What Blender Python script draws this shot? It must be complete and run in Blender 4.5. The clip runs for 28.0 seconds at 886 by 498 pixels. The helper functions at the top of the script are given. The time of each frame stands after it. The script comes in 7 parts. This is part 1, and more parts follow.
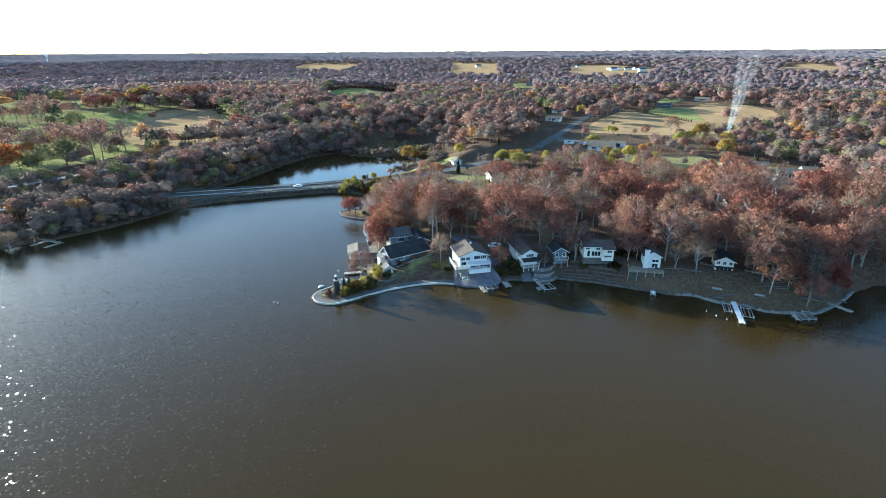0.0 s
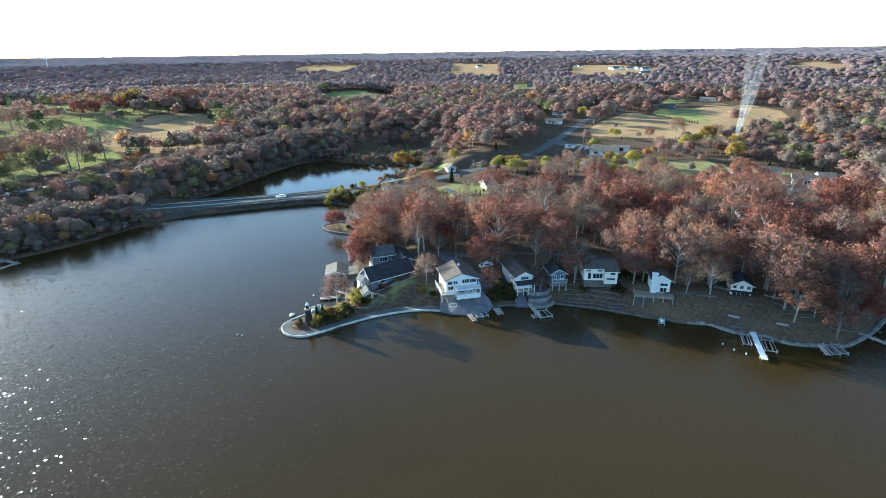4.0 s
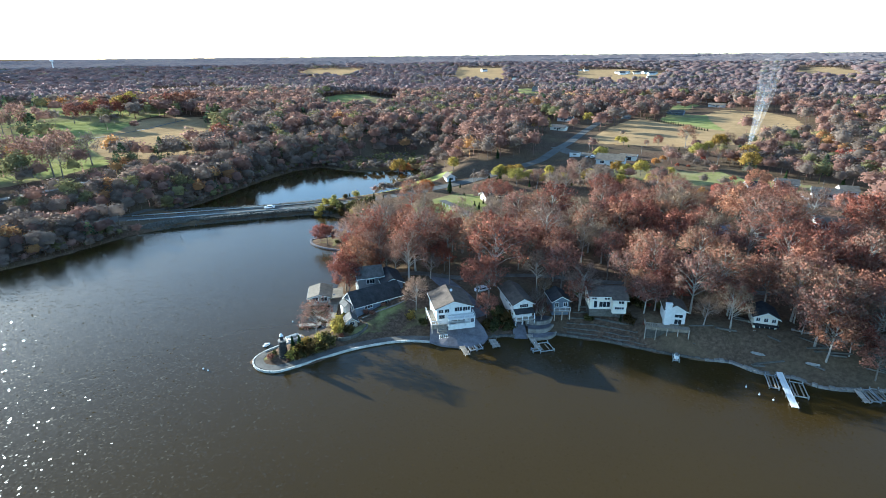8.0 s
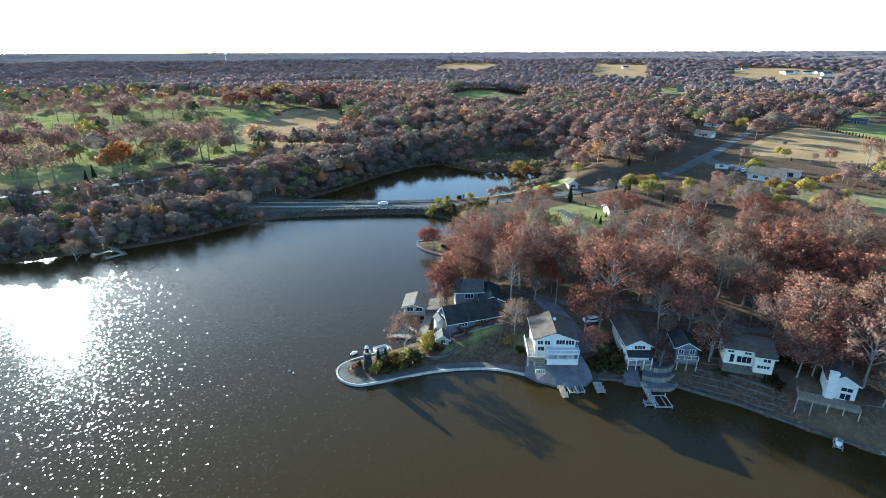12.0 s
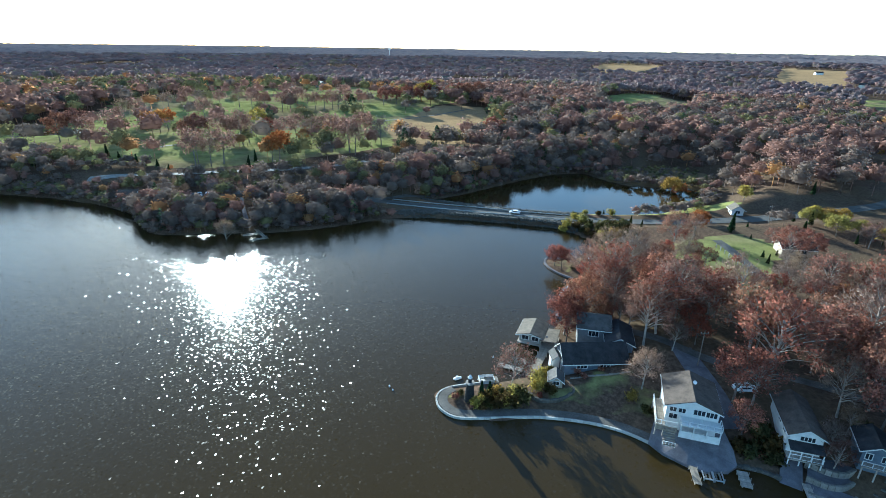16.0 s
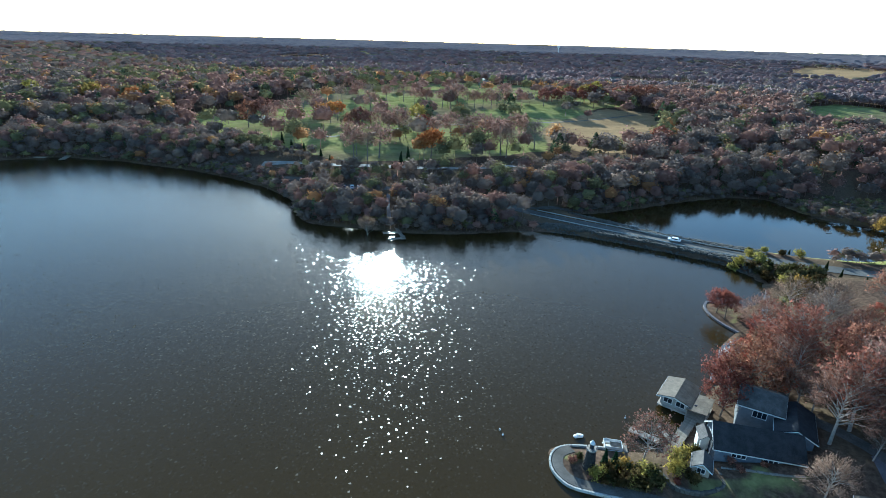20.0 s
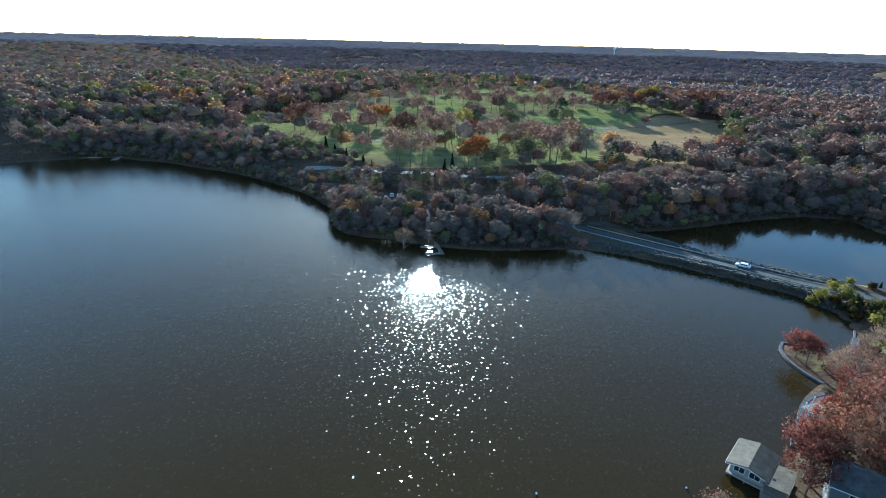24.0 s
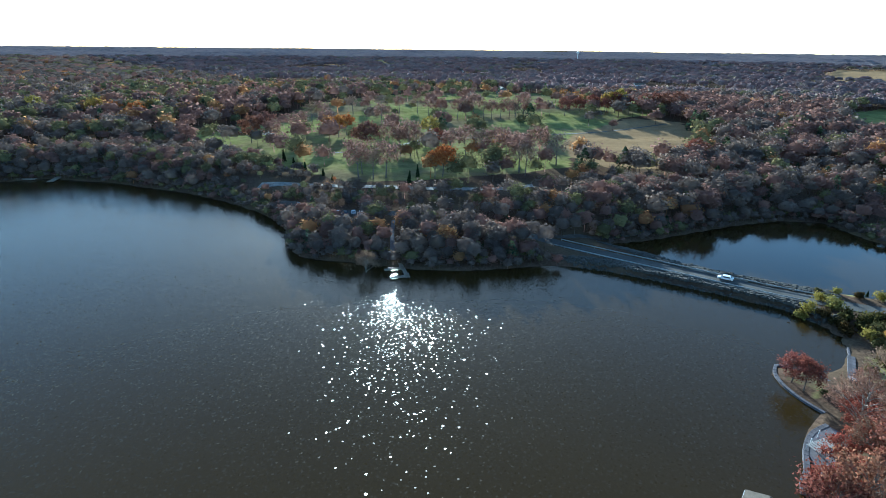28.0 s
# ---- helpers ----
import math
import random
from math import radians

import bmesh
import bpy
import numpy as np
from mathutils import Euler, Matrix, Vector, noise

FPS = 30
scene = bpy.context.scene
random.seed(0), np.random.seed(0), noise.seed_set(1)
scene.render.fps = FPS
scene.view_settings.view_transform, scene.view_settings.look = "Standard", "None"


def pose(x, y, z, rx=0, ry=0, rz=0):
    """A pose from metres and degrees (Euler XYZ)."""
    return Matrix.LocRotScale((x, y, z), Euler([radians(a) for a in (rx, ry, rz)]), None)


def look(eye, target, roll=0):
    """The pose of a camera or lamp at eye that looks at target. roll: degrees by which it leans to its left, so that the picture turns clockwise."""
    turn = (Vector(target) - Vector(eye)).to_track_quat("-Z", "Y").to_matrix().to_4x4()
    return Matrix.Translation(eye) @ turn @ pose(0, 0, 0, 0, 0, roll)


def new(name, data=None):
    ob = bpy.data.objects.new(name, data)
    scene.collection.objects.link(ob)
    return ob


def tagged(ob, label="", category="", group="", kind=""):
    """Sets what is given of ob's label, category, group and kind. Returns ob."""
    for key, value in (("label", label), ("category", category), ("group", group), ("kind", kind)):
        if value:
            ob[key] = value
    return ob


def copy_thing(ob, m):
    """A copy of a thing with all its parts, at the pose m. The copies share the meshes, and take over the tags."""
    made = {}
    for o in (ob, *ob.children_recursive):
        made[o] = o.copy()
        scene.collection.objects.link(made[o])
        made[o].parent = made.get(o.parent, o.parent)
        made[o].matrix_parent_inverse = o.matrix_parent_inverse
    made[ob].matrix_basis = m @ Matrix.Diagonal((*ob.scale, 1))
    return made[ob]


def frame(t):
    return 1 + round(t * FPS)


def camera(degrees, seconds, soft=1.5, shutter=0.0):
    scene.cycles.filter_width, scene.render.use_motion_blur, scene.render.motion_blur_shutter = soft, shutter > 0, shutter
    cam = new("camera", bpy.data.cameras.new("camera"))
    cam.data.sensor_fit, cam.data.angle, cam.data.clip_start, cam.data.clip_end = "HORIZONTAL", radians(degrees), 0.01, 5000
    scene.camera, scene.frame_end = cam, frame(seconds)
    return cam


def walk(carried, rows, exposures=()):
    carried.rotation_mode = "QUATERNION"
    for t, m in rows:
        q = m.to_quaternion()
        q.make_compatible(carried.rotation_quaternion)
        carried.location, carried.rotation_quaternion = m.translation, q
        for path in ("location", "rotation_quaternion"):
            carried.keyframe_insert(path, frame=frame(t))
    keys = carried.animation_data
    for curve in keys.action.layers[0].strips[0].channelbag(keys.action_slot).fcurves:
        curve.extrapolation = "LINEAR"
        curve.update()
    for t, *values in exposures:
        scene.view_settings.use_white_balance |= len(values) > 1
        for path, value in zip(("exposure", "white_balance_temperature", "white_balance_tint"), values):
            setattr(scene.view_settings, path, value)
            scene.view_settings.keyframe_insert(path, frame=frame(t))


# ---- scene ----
cam = camera(80.95, 28.0, soft=0.7)
PATH = [
    (0.0, pose(0.00, 0.00, 64.98, 69.00, 0, 0.00) @ pose(0, 0, 0, 0, 0, -0.33)),
    (0.5, pose(0.60, 1.99, 64.95, 68.92, 0, 0.16) @ pose(0, 0, 0, 0, 0, -0.49)),
    (1.0, pose(1.20, 4.02, 64.94, 68.92, 0, 0.17) @ pose(0, 0, 0, 0, 0, -0.60)),
    (1.5, pose(1.80, 6.11, 64.93, 68.95, 0, 0.14) @ pose(0, 0, 0, 0, 0, -0.68)),
    (2.0, pose(2.41, 8.22, 64.95, 68.95, 0, 0.15) @ pose(0, 0, 0, 0, 0, -0.71)),
    (2.5, pose(3.02, 10.34, 64.97, 68.97, 0, 0.26) @ pose(0, 0, 0, 0, 0, -0.66)),
    (3.0, pose(3.64, 12.44, 65.01, 69.01, 0, 0.21) @ pose(0, 0, 0, 0, 0, -0.62)),
    (3.5, pose(4.28, 14.51, 65.04, 69.02, 0, 0.28) @ pose(0, 0, 0, 0, 0, -0.70)),
    (5.5, pose(6.87, 21.36, 65.16, 69.32, 0, 0.44) @ pose(0, 0, 0, 0, 0, -0.84)),
    (6.0, pose(7.14, 23.25, 65.15, 69.34, 0, 0.45) @ pose(0, 0, 0, 0, 0, -0.73)),
    (6.5, pose(7.41, 25.13, 65.15, 69.36, 0, 0.45) @ pose(0, 0, 0, 0, 0, -0.70)),
    (7.0, pose(7.67, 26.99, 65.17, 69.39, 0, 0.41) @ pose(0, 0, 0, 0, 0, -0.67)),
    (7.5, pose(7.93, 28.77, 65.20, 69.41, 0, 0.46) @ pose(0, 0, 0, 0, 0, -0.59)),
    (8.0, pose(8.26, 30.46, 65.26, 69.41, 0, 0.87) @ pose(0, 0, 0, 0, 0, -0.51)),
    (8.5, pose(8.72, 32.07, 65.33, 69.37, 0, 2.63) @ pose(0, 0, 0, 0, 0, -0.51)),
    (9.0, pose(9.29, 33.67, 65.41, 69.31, 0, 5.33) @ pose(0, 0, 0, 0, 0, -0.62)),
    (9.5, pose(9.84, 35.31, 65.48, 69.26, 0, 7.93) @ pose(0, 0, 0, 0, 0, -0.71)),
    (10.0, pose(10.26, 37.02, 65.54, 69.20, 0, 9.02) @ pose(0, 0, 0, 0, 0, -0.74)),
    (10.5, pose(10.52, 38.75, 65.58, 69.16, 0, 9.75) @ pose(0, 0, 0, 0, 0, -0.69)),
    (11.0, pose(10.65, 40.45, 65.60, 69.14, 0, 10.96) @ pose(0, 0, 0, 0, 0, -0.56)),
    (11.5, pose(10.70, 42.08, 65.60, 69.11, 0, 12.79) @ pose(0, 0, 0, 0, 0, -0.38)),
    (12.0, pose(10.69, 43.64, 65.61, 69.06, 0, 14.88) @ pose(0, 0, 0, 0, 0, -0.21)),
    (12.5, pose(10.66, 45.17, 65.61, 69.05, 0, 16.81) @ pose(0, 0, 0, 0, 0, -0.08)),
    (14.5, pose(10.02, 51.69, 66.10, 68.86, 0, 24.28) @ pose(0, 0, 0, 0, 0, 0.31)),
    (15.0, pose(9.77, 52.96, 66.34, 68.82, 0, 26.48) @ pose(0, 0, 0, 0, 0, 0.48)),
    (15.5, pose(9.44, 54.22, 66.58, 68.78, 0, 28.55) @ pose(0, 0, 0, 0, 0, 0.65)),
    (16.0, pose(9.00, 55.50, 66.85, 68.72, 0, 30.58) @ pose(0, 0, 0, 0, 0, 0.84)),
    (16.5, pose(8.48, 56.81, 67.13, 68.63, 0, 32.79) @ pose(0, 0, 0, 0, 0, 1.01)),
    (17.0, pose(7.91, 58.12, 67.43, 68.52, 0, 34.87) @ pose(0, 0, 0, 0, 0, 1.16)),
    (17.5, pose(7.32, 59.39, 67.73, 68.42, 0, 37.10) @ pose(0, 0, 0, 0, 0, 1.30)),
    (18.0, pose(6.68, 60.67, 68.00, 68.34, 0, 39.31) @ pose(0, 0, 0, 0, 0, 1.43)),
    (18.5, pose(5.99, 62.05, 68.24, 68.25, 0, 41.57) @ pose(0, 0, 0, 0, 0, 1.52)),
    (19.0, pose(5.22, 63.54, 68.43, 68.17, 0, 43.77) @ pose(0, 0, 0, 0, 0, 1.58)),
    (19.5, pose(4.39, 65.08, 68.56, 68.10, 0, 45.91) @ pose(0, 0, 0, 0, 0, 1.60)),
    (20.0, pose(3.54, 66.56, 68.65, 68.06, 0, 47.55) @ pose(0, 0, 0, 0, 0, 1.61)),
    (20.5, pose(2.64, 67.97, 68.71, 68.04, 0, 48.63) @ pose(0, 0, 0, 0, 0, 1.61)),
    (21.0, pose(1.68, 69.33, 68.74, 68.04, 0, 49.24) @ pose(0, 0, 0, 0, 0, 1.58)),
    (21.5, pose(0.67, 70.68, 68.77, 68.06, 0, 49.76) @ pose(0, 0, 0, 0, 0, 1.50)),
    (23.5, pose(-4.01, 75.35, 69.03, 68.05, 0, 52.64) @ pose(0, 0, 0, 0, 0, 1.49)),
    (24.0, pose(-5.17, 76.63, 69.03, 68.10, 0, 53.01) @ pose(0, 0, 0, 0, 0, 1.49)),
    (24.5, pose(-6.37, 77.92, 69.02, 68.16, 0, 53.29) @ pose(0, 0, 0, 0, 0, 1.44)),
    (25.0, pose(-7.63, 79.24, 69.01, 68.24, 0, 53.18) @ pose(0, 0, 0, 0, 0, 1.31)),
    (25.5, pose(-8.96, 80.58, 68.98, 68.34, 0, 51.94) @ pose(0, 0, 0, 0, 0, 1.15)),
    (26.0, pose(-10.31, 81.94, 68.95, 68.47, 0, 50.07) @ pose(0, 0, 0, 0, 0, 1.00)),
    (26.5, pose(-11.62, 83.29, 68.93, 68.55, 0, 49.43) @ pose(0, 0, 0, 0, 0, 0.89)),
    (27.0, pose(-12.87, 84.64, 68.91, 68.60, 0, 49.40) @ pose(0, 0, 0, 0, 0, 0.79)),
    (27.5, pose(-14.07, 85.99, 68.88, 68.68, 0, 49.55) @ pose(0, 0, 0, 0, 0, 0.71)),
    (28.0, pose(-15.25, 87.32, 68.85, 68.77, 0, 49.81) @ pose(0, 0, 0, 0, 0, 0.62)),
]
walk(cam, PATH, [(0.0, 2.18, 5350, -3), (9.0, 2.25, 5350, -3), (15.0, 1.9, 5150, -6), (21.0, 1.64, 4900, -7), (28.0, 1.52, 4800, -7)])

# ---- light: low autumn sun over the far bank, clear sky ----
SUN_AZ, SUN_EL = 55.9, 13.5  # degrees left of +y, above the horizon
world = bpy.data.worlds.new("sky")
scene.world = world
world.use_nodes = True
wn = world.node_tree
sky = wn.nodes.new("ShaderNodeTexSky")
sky.sky_type = "NISHITA"
sky.sun_disc = False
sky.sun_elevation = radians(SUN_EL)
sky.sun_rotation = radians(-SUN_AZ)
sky.air_density, sky.dust_density, sky.ozone_density = 0.8, 0.4, 1.1
wn.nodes["Background"].inputs["Strength"].default_value = 0.112
wn.links.new(sky.outputs[0], wn.nodes["Background"].inputs["Color"])
sun = new("sun", bpy.data.lights.new("sun", "SUN"))
sun.data.energy, sun.data.angle, sun.data.color = 5.0, radians(0.53), (1.0, 0.92, 0.80)
_s = Vector((-math.sin(radians(SUN_AZ)) * math.cos(radians(SUN_EL)), math.cos(radians(SUN_AZ)) * math.cos(radians(SUN_EL)), math.sin(radians(SUN_EL))))
sun.matrix_world = look(_s * 200, (0, 0, 0))


# ---- materials ----
def node(nt, kind, **ins):
    n = nt.nodes.new("ShaderNode" + kind)
    for k, v in ins.items():
        n.inputs[k.replace("_", " ")].default_value = v
    return n


def ramp(nt, fac, stops):
    r = nt.nodes.new("ShaderNodeValToRGB")
    e = r.color_ramp.elements
    while len(e) < len(stops):
        e.new(0.5)
    for el, (p, c) in zip(e, stops):
        el.position, el.color = p, (*c, 1)
    nt.links.new(fac, r.inputs["Fac"])
    return r.outputs["Color"]


def mixc(nt, fac, a, b, mode="MIX"):
    m = nt.nodes.new("ShaderNodeMix")
    m.data_type, m.blend_type = "RGBA", mode
    for sock, v in ((m.inputs[0], fac), (m.inputs[6], a), (m.inputs[7], b)):
        if hasattr(v, "is_output"):
            nt.links.new(v, sock)
        elif isinstance(v, (int, float)):
            sock.default_value = v
        else:
            sock.default_value = (*v, 1)
    return m.outputs[2]


def noisy(nt, scale, detail=4.0, rough=0.6, coord="Object", stretch=None):
    tc = nt.nodes.new("ShaderNodeTexCoord")
    n = node(nt, "TexNoise", Scale=scale, Detail=detail, Roughness=rough)
    if stretch:
        mp = nt.nodes.new("ShaderNodeMapping")
        mp.inputs["Scale"].default_value = stretch
        nt.links.new(tc.outputs[coord], mp.inputs["Vector"])
        nt.links.new(mp.outputs[0], n.inputs["Vector"])
    else:
        nt.links.new(tc.outputs[coord], n.inputs["Vector"])
    return n.outputs["Fac"]


def surface(name, stops, scale=2.0, rough=0.8, metal=0.0, fine=25.0, grain=0.25, bump=0.15, per_object=0.0, stretch=None):
    """A worn surface: broad stains from the stops, fine grain on top, a little relief."""
    m = bpy.data.materials.new(name)
    m.use_nodes = True
    nt = m.node_tree
    b = nt.nodes["Principled BSDF"]
    col = ramp(nt, noisy(nt, scale, stretch=stretch), stops)
    g = noisy(nt, fine, 3.0, stretch=stretch)
    col = mixc(nt, grain, col, ramp(nt, g, [(0.3, (0.25, 0.25, 0.25)), (0.7, (0.8, 0.8, 0.8))]), "OVERLAY")
    if per_object:
        oi = nt.nodes.new("ShaderNodeObjectInfo")
        col = mixc(nt, per_object, col, ramp(nt, oi.outputs["Random"], [(0.0, (0.3, 0.3, 0.3)), (1.0, (0.7, 0.7, 0.7))]), "OVERLAY")
    nt.links.new(col, b.inputs["Base Color"])
    b.inputs["Roughness"].default_value = rough
    b.inputs["Metallic"].default_value = metal
    if rough > 0.8:
        b.inputs["Specular IOR Level"].default_value = 0.15
    if bump:
        bp = node(nt, "Bump", Strength=bump, Distance=0.05)
        nt.links.new(g, bp.inputs["Height"])
        nt.links.new(bp.outputs[0], b.inputs["Normal"])
    return m


def around(c, d=0.25):
    return [(0.3, tuple(v * (1 - d) for v in c)), (0.7, tuple(min(1.0, v * (1 + d)) for v in c))]


def leafy(name, a, b_, c, island=True, scale=0.09, light=0.36, airy=0.0):
    """Leaves and twigs: three tints by leaf, by tree and by place; some light comes through them, and airy crowns have gaps."""
    m = bpy.data.materials.new(name)
    m.use_nodes = True
    nt = m.node_tree
    nt.nodes.remove(nt.nodes["Principled BSDF"])
    geo, oi = nt.nodes.new("ShaderNodeNewGeometry"), nt.nodes.new("ShaderNodeObjectInfo")
    col = ramp(nt, geo.outputs["Random Per Island"], [(0.0, a), (0.5, b_), (1.0, c)])
    if island:
        tint = ramp(nt, oi.outputs["Random"], [(0.0, (0.72, 0.50, 0.46)), (0.25, (1.0, 0.76, 0.66)), (0.5, (0.84, 0.86, 0.86)), (0.75, (1.05, 0.97, 0.74)), (1.0, (1.18, 1.04, 0.95))])
    else:
        tint = ramp(nt, noisy(nt, scale, 2.0), [(0.3, (0.74, 0.72, 0.76)), (0.5, (1.0, 0.97, 0.98)), (0.72, (1.2, 1.08, 1.0))])
    col = mixc(nt, 1.0, col, tint, "MULTIPLY")
    d, t = node(nt, "BsdfDiffuse", Roughness=0.5), node(nt, "BsdfTranslucent")
    mx = node(nt, "MixShader", Fac=light)
    for n in (d, t):
        nt.links.new(col, n.inputs["Color"])
    nt.links.new(d.outputs[0], mx.inputs[1])
    nt.links.new(t.outputs[0], mx.inputs[2])
    out = mx.outputs[0]
    if airy:
        gap, half = node(nt, "BsdfTransparent"), node(nt, "MixShader", Fac=airy)
        nt.links.new(out, half.inputs[1])
        nt.links.new(gap.outputs[0], half.inputs[2])
        out = half.outputs[0]
    nt.links.new(out, nt.nodes["Material Output"].inputs["Surface"])
    return m


M = {}
M["white"] = surface("white_siding", [(0.3, (0.53, 0.525, 0.51)), (0.7, (0.67, 0.66, 0.64))], 1.2, 0.7, fine=14, grain=0.12)
M["cream"] = surface("cream_siding", around((0.66, 0.62, 0.53), 0.1), 1.2, 0.65, fine=14, grain=0.12)
M["weathered"] = surface("weathered_boards", around((0.26, 0.25, 0.23), 0.2), 1.2, 0.8)
M["tan"] = surface("tan_siding", around((0.34, 0.28, 0.21), 0.15), 1.2, 0.7)
M["grey"] = surface("grey_siding", around((0.13, 0.133, 0.14), 0.2), 1.0, 0.7)
M["bluegrey"] = surface("blue_grey_siding", around((0.095, 0.115, 0.15), 0.2), 1.0, 0.7)
M["roof_brown"] = surface("brown_shingles", around((0.085, 0.066, 0.054), 0.3), 0.8, 0.9, fine=8, grain=0.5, bump=0.4)
M["roof_dark"] = surface("dark_shingles", around((0.032, 0.031, 0.033), 0.35), 0.8, 0.85, fine=8, grain=0.5, bump=0.4)
M["roof_grey"] = surface("grey_shingles", around((0.075, 0.07, 0.066), 0.35), 0.8, 0.85, fine=8, grain=0.5, bump=0.4)
M["roof_pale"] = surface("pale_roof_sheet", around((0.128, 0.106, 0.083), 0.3), 0.7, 0.9, fine=6, grain=0.3)
M["roof_blue"] = surface("blue_metal_roof", around((0.10, 0.22, 0.38), 0.2), 0.8, 0.4)
M["concrete"] = surface("concrete", around((0.115, 0.107, 0.117), 0.3), 0.6, 0.9, fine=9, grain=0.35, bump=0.3, per_object=0.3)
M["pale_stone"] = surface("pale_wall_stone", around((0.40, 0.38, 0.34), 0.3), 0.9, 0.9, fine=9, grain=0.3, bump=0.3, per_object=0.4)
M["stone"] = surface("dark_field_stone", around((0.09, 0.083, 0.072), 0.45), 1.4, 0.9, fine=7, grain=0.5, bump=0.6, per_object=0.5)
M["basalt"] = surface("dark_tower_stone", around((0.035, 0.032, 0.03), 0.5), 1.4, 0.9, fine=7, grain=0.5, bump=0.6, per_object=0.5)
M["riprap"] = surface("rip_rap_stone", around((0.185, 0.168, 0.148), 0.35), 0.5, 0.95, fine=5, grain=0.5, bump=0.6, per_object=0.5)
M["wood"] = surface("weathered_planks", around((0.30, 0.26, 0.22), 0.25), 1.5, 0.85, fine=12, grain=0.4, per_object=0.4)
M["deck"] = surface("pale_deck_boards", around((0.22, 0.185, 0.145), 0.3), 1.5, 0.88, fine=12, grain=0.3, per_object=0.3)
M["aluminium"] = surface("aluminium", around((0.62, 0.63, 0.64), 0.1), 2.0, 0.35, 0.8)
M["asphalt"] = surface("worn_asphalt", around((0.085, 0.08, 0.073), 0.3), 0.15, 0.9, fine=3, grain=0.4)
M["gravel"] = surface("gravel", around((0.095, 0.086, 0.076), 0.35), 0.3, 0.95, fine=4, grain=0.5)
M["bark"] = surface("bark", around((0.16, 0.135, 0.115), 0.35), 1.5, 0.95, fine=9, grain=0.5, bump=0.5)
M["bark_pale"] = surface("pale_bark", around((0.27, 0.24, 0.21), 0.3), 1.5, 0.95, fine=9, grain=0.5, bump=0.5)
M["dark"] = surface("dark_frame", around((0.03, 0.03, 0.032), 0.2), 2, 0.5)
M["red"] = surface("red_paint", around((0.30, 0.045, 0.035), 0.2), 2, 0.5)
M["steel"] = surface("galvanised_steel", around((0.42, 0.43, 0.44), 0.15), 2, 0.45, 0.7)
M["car_white"] = surface("white_car_paint", around((0.78, 0.78, 0.78), 0.04), 1, 0.2, grain=0.03, bump=0)
M["car_dark"] = surface("dark_car_paint", around((0.06, 0.07, 0.09), 0.1), 1, 0.2, grain=0.03, bump=0)
M["rubber"] = surface("rubber", around((0.02, 0.02, 0.02), 0.2), 2, 0.8)
M["oak"] = leafy("russet_oak_leaves", (0.155, 0.074, 0.06), (0.265, 0.13, 0.103), (0.37, 0.192, 0.152), light=0.25)
M["red_leaf"] = leafy("red_leaves", (0.17, 0.056, 0.046), (0.285, 0.095, 0.075), (0.38, 0.142, 0.108), light=0.25)
M["twig"] = leafy("bare_twigs", (0.155, 0.116, 0.100), (0.24, 0.18, 0.155), (0.34, 0.262, 0.222), light=0.25)
M["orange"] = leafy("orange_leaves", (0.34, 0.15, 0.06), (0.44, 0.21, 0.08), (0.52, 0.30, 0.11))
M["yellow"] = leafy("yellow_green_leaves", (0.22, 0.20, 0.06), (0.34, 0.29, 0.08), (0.46, 0.38, 0.11))
M["needle"] = leafy("evergreen_needles", (0.015, 0.03, 0.015), (0.03, 0.055, 0.025), (0.05, 0.08, 0.035), light=0.15)
M["shrub"] = leafy("olive_shrub_leaves", (0.05, 0.055, 0.025), (0.09, 0.09, 0.04), (0.15, 0.13, 0.06), light=0.35)
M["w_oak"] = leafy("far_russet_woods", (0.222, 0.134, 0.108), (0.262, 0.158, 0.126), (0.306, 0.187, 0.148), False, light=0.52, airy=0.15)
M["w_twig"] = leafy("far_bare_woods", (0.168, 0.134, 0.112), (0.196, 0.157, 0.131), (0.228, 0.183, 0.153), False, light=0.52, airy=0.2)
# paler, greyer copies for the distance: haze is put into the leaf colour
M["f_oak"] = leafy("hazed_russet_woods", (0.24, 0.168, 0.16), (0.265, 0.185, 0.176), (0.29, 0.205, 0.195), False, 0.03, 0.52)
M["f_twig"] = leafy("hazed_bare_woods", (0.215, 0.175, 0.17), (0.24, 0.196, 0.19), (0.265, 0.217, 0.21), False, 0.03, 0.52)
M["f_olive"] = leafy("hazed_olive_woods", (0.21, 0.19, 0.14), (0.245, 0.22, 0.155), (0.28, 0.25, 0.175), False, 0.03, 0.6)
M["w_orange"] = leafy("far_orange_trees", (0.30, 0.15, 0.075), (0.40, 0.22, 0.10), (0.48, 0.31, 0.13), False, light=0.6, airy=0.1)
M["w_green"] = leafy("far_evergreens", (0.035, 0.055, 0.035), (0.06, 0.085, 0.05), (0.10, 0.125, 0.06), False)
M["w_olive"] = leafy("far_olive_trees", (0.125, 0.118, 0.06), (0.18, 0.168, 0.08), (0.25, 0.228, 0.105), False, light=0.4, airy=0.15)


def make_glass():
    m = bpy.data.materials.new("window_glass")
    m.use_nodes = True
    b = m.node_tree.nodes["Principled BSDF"]
    b.inputs["Base Color"].default_value = (0.02, 0.024, 0.03, 1)
    b.inputs["Roughness"].default_value = 0.06
    b.inputs["IOR"].default_value = 1.5
    return m


M["glass"] = make_glass()


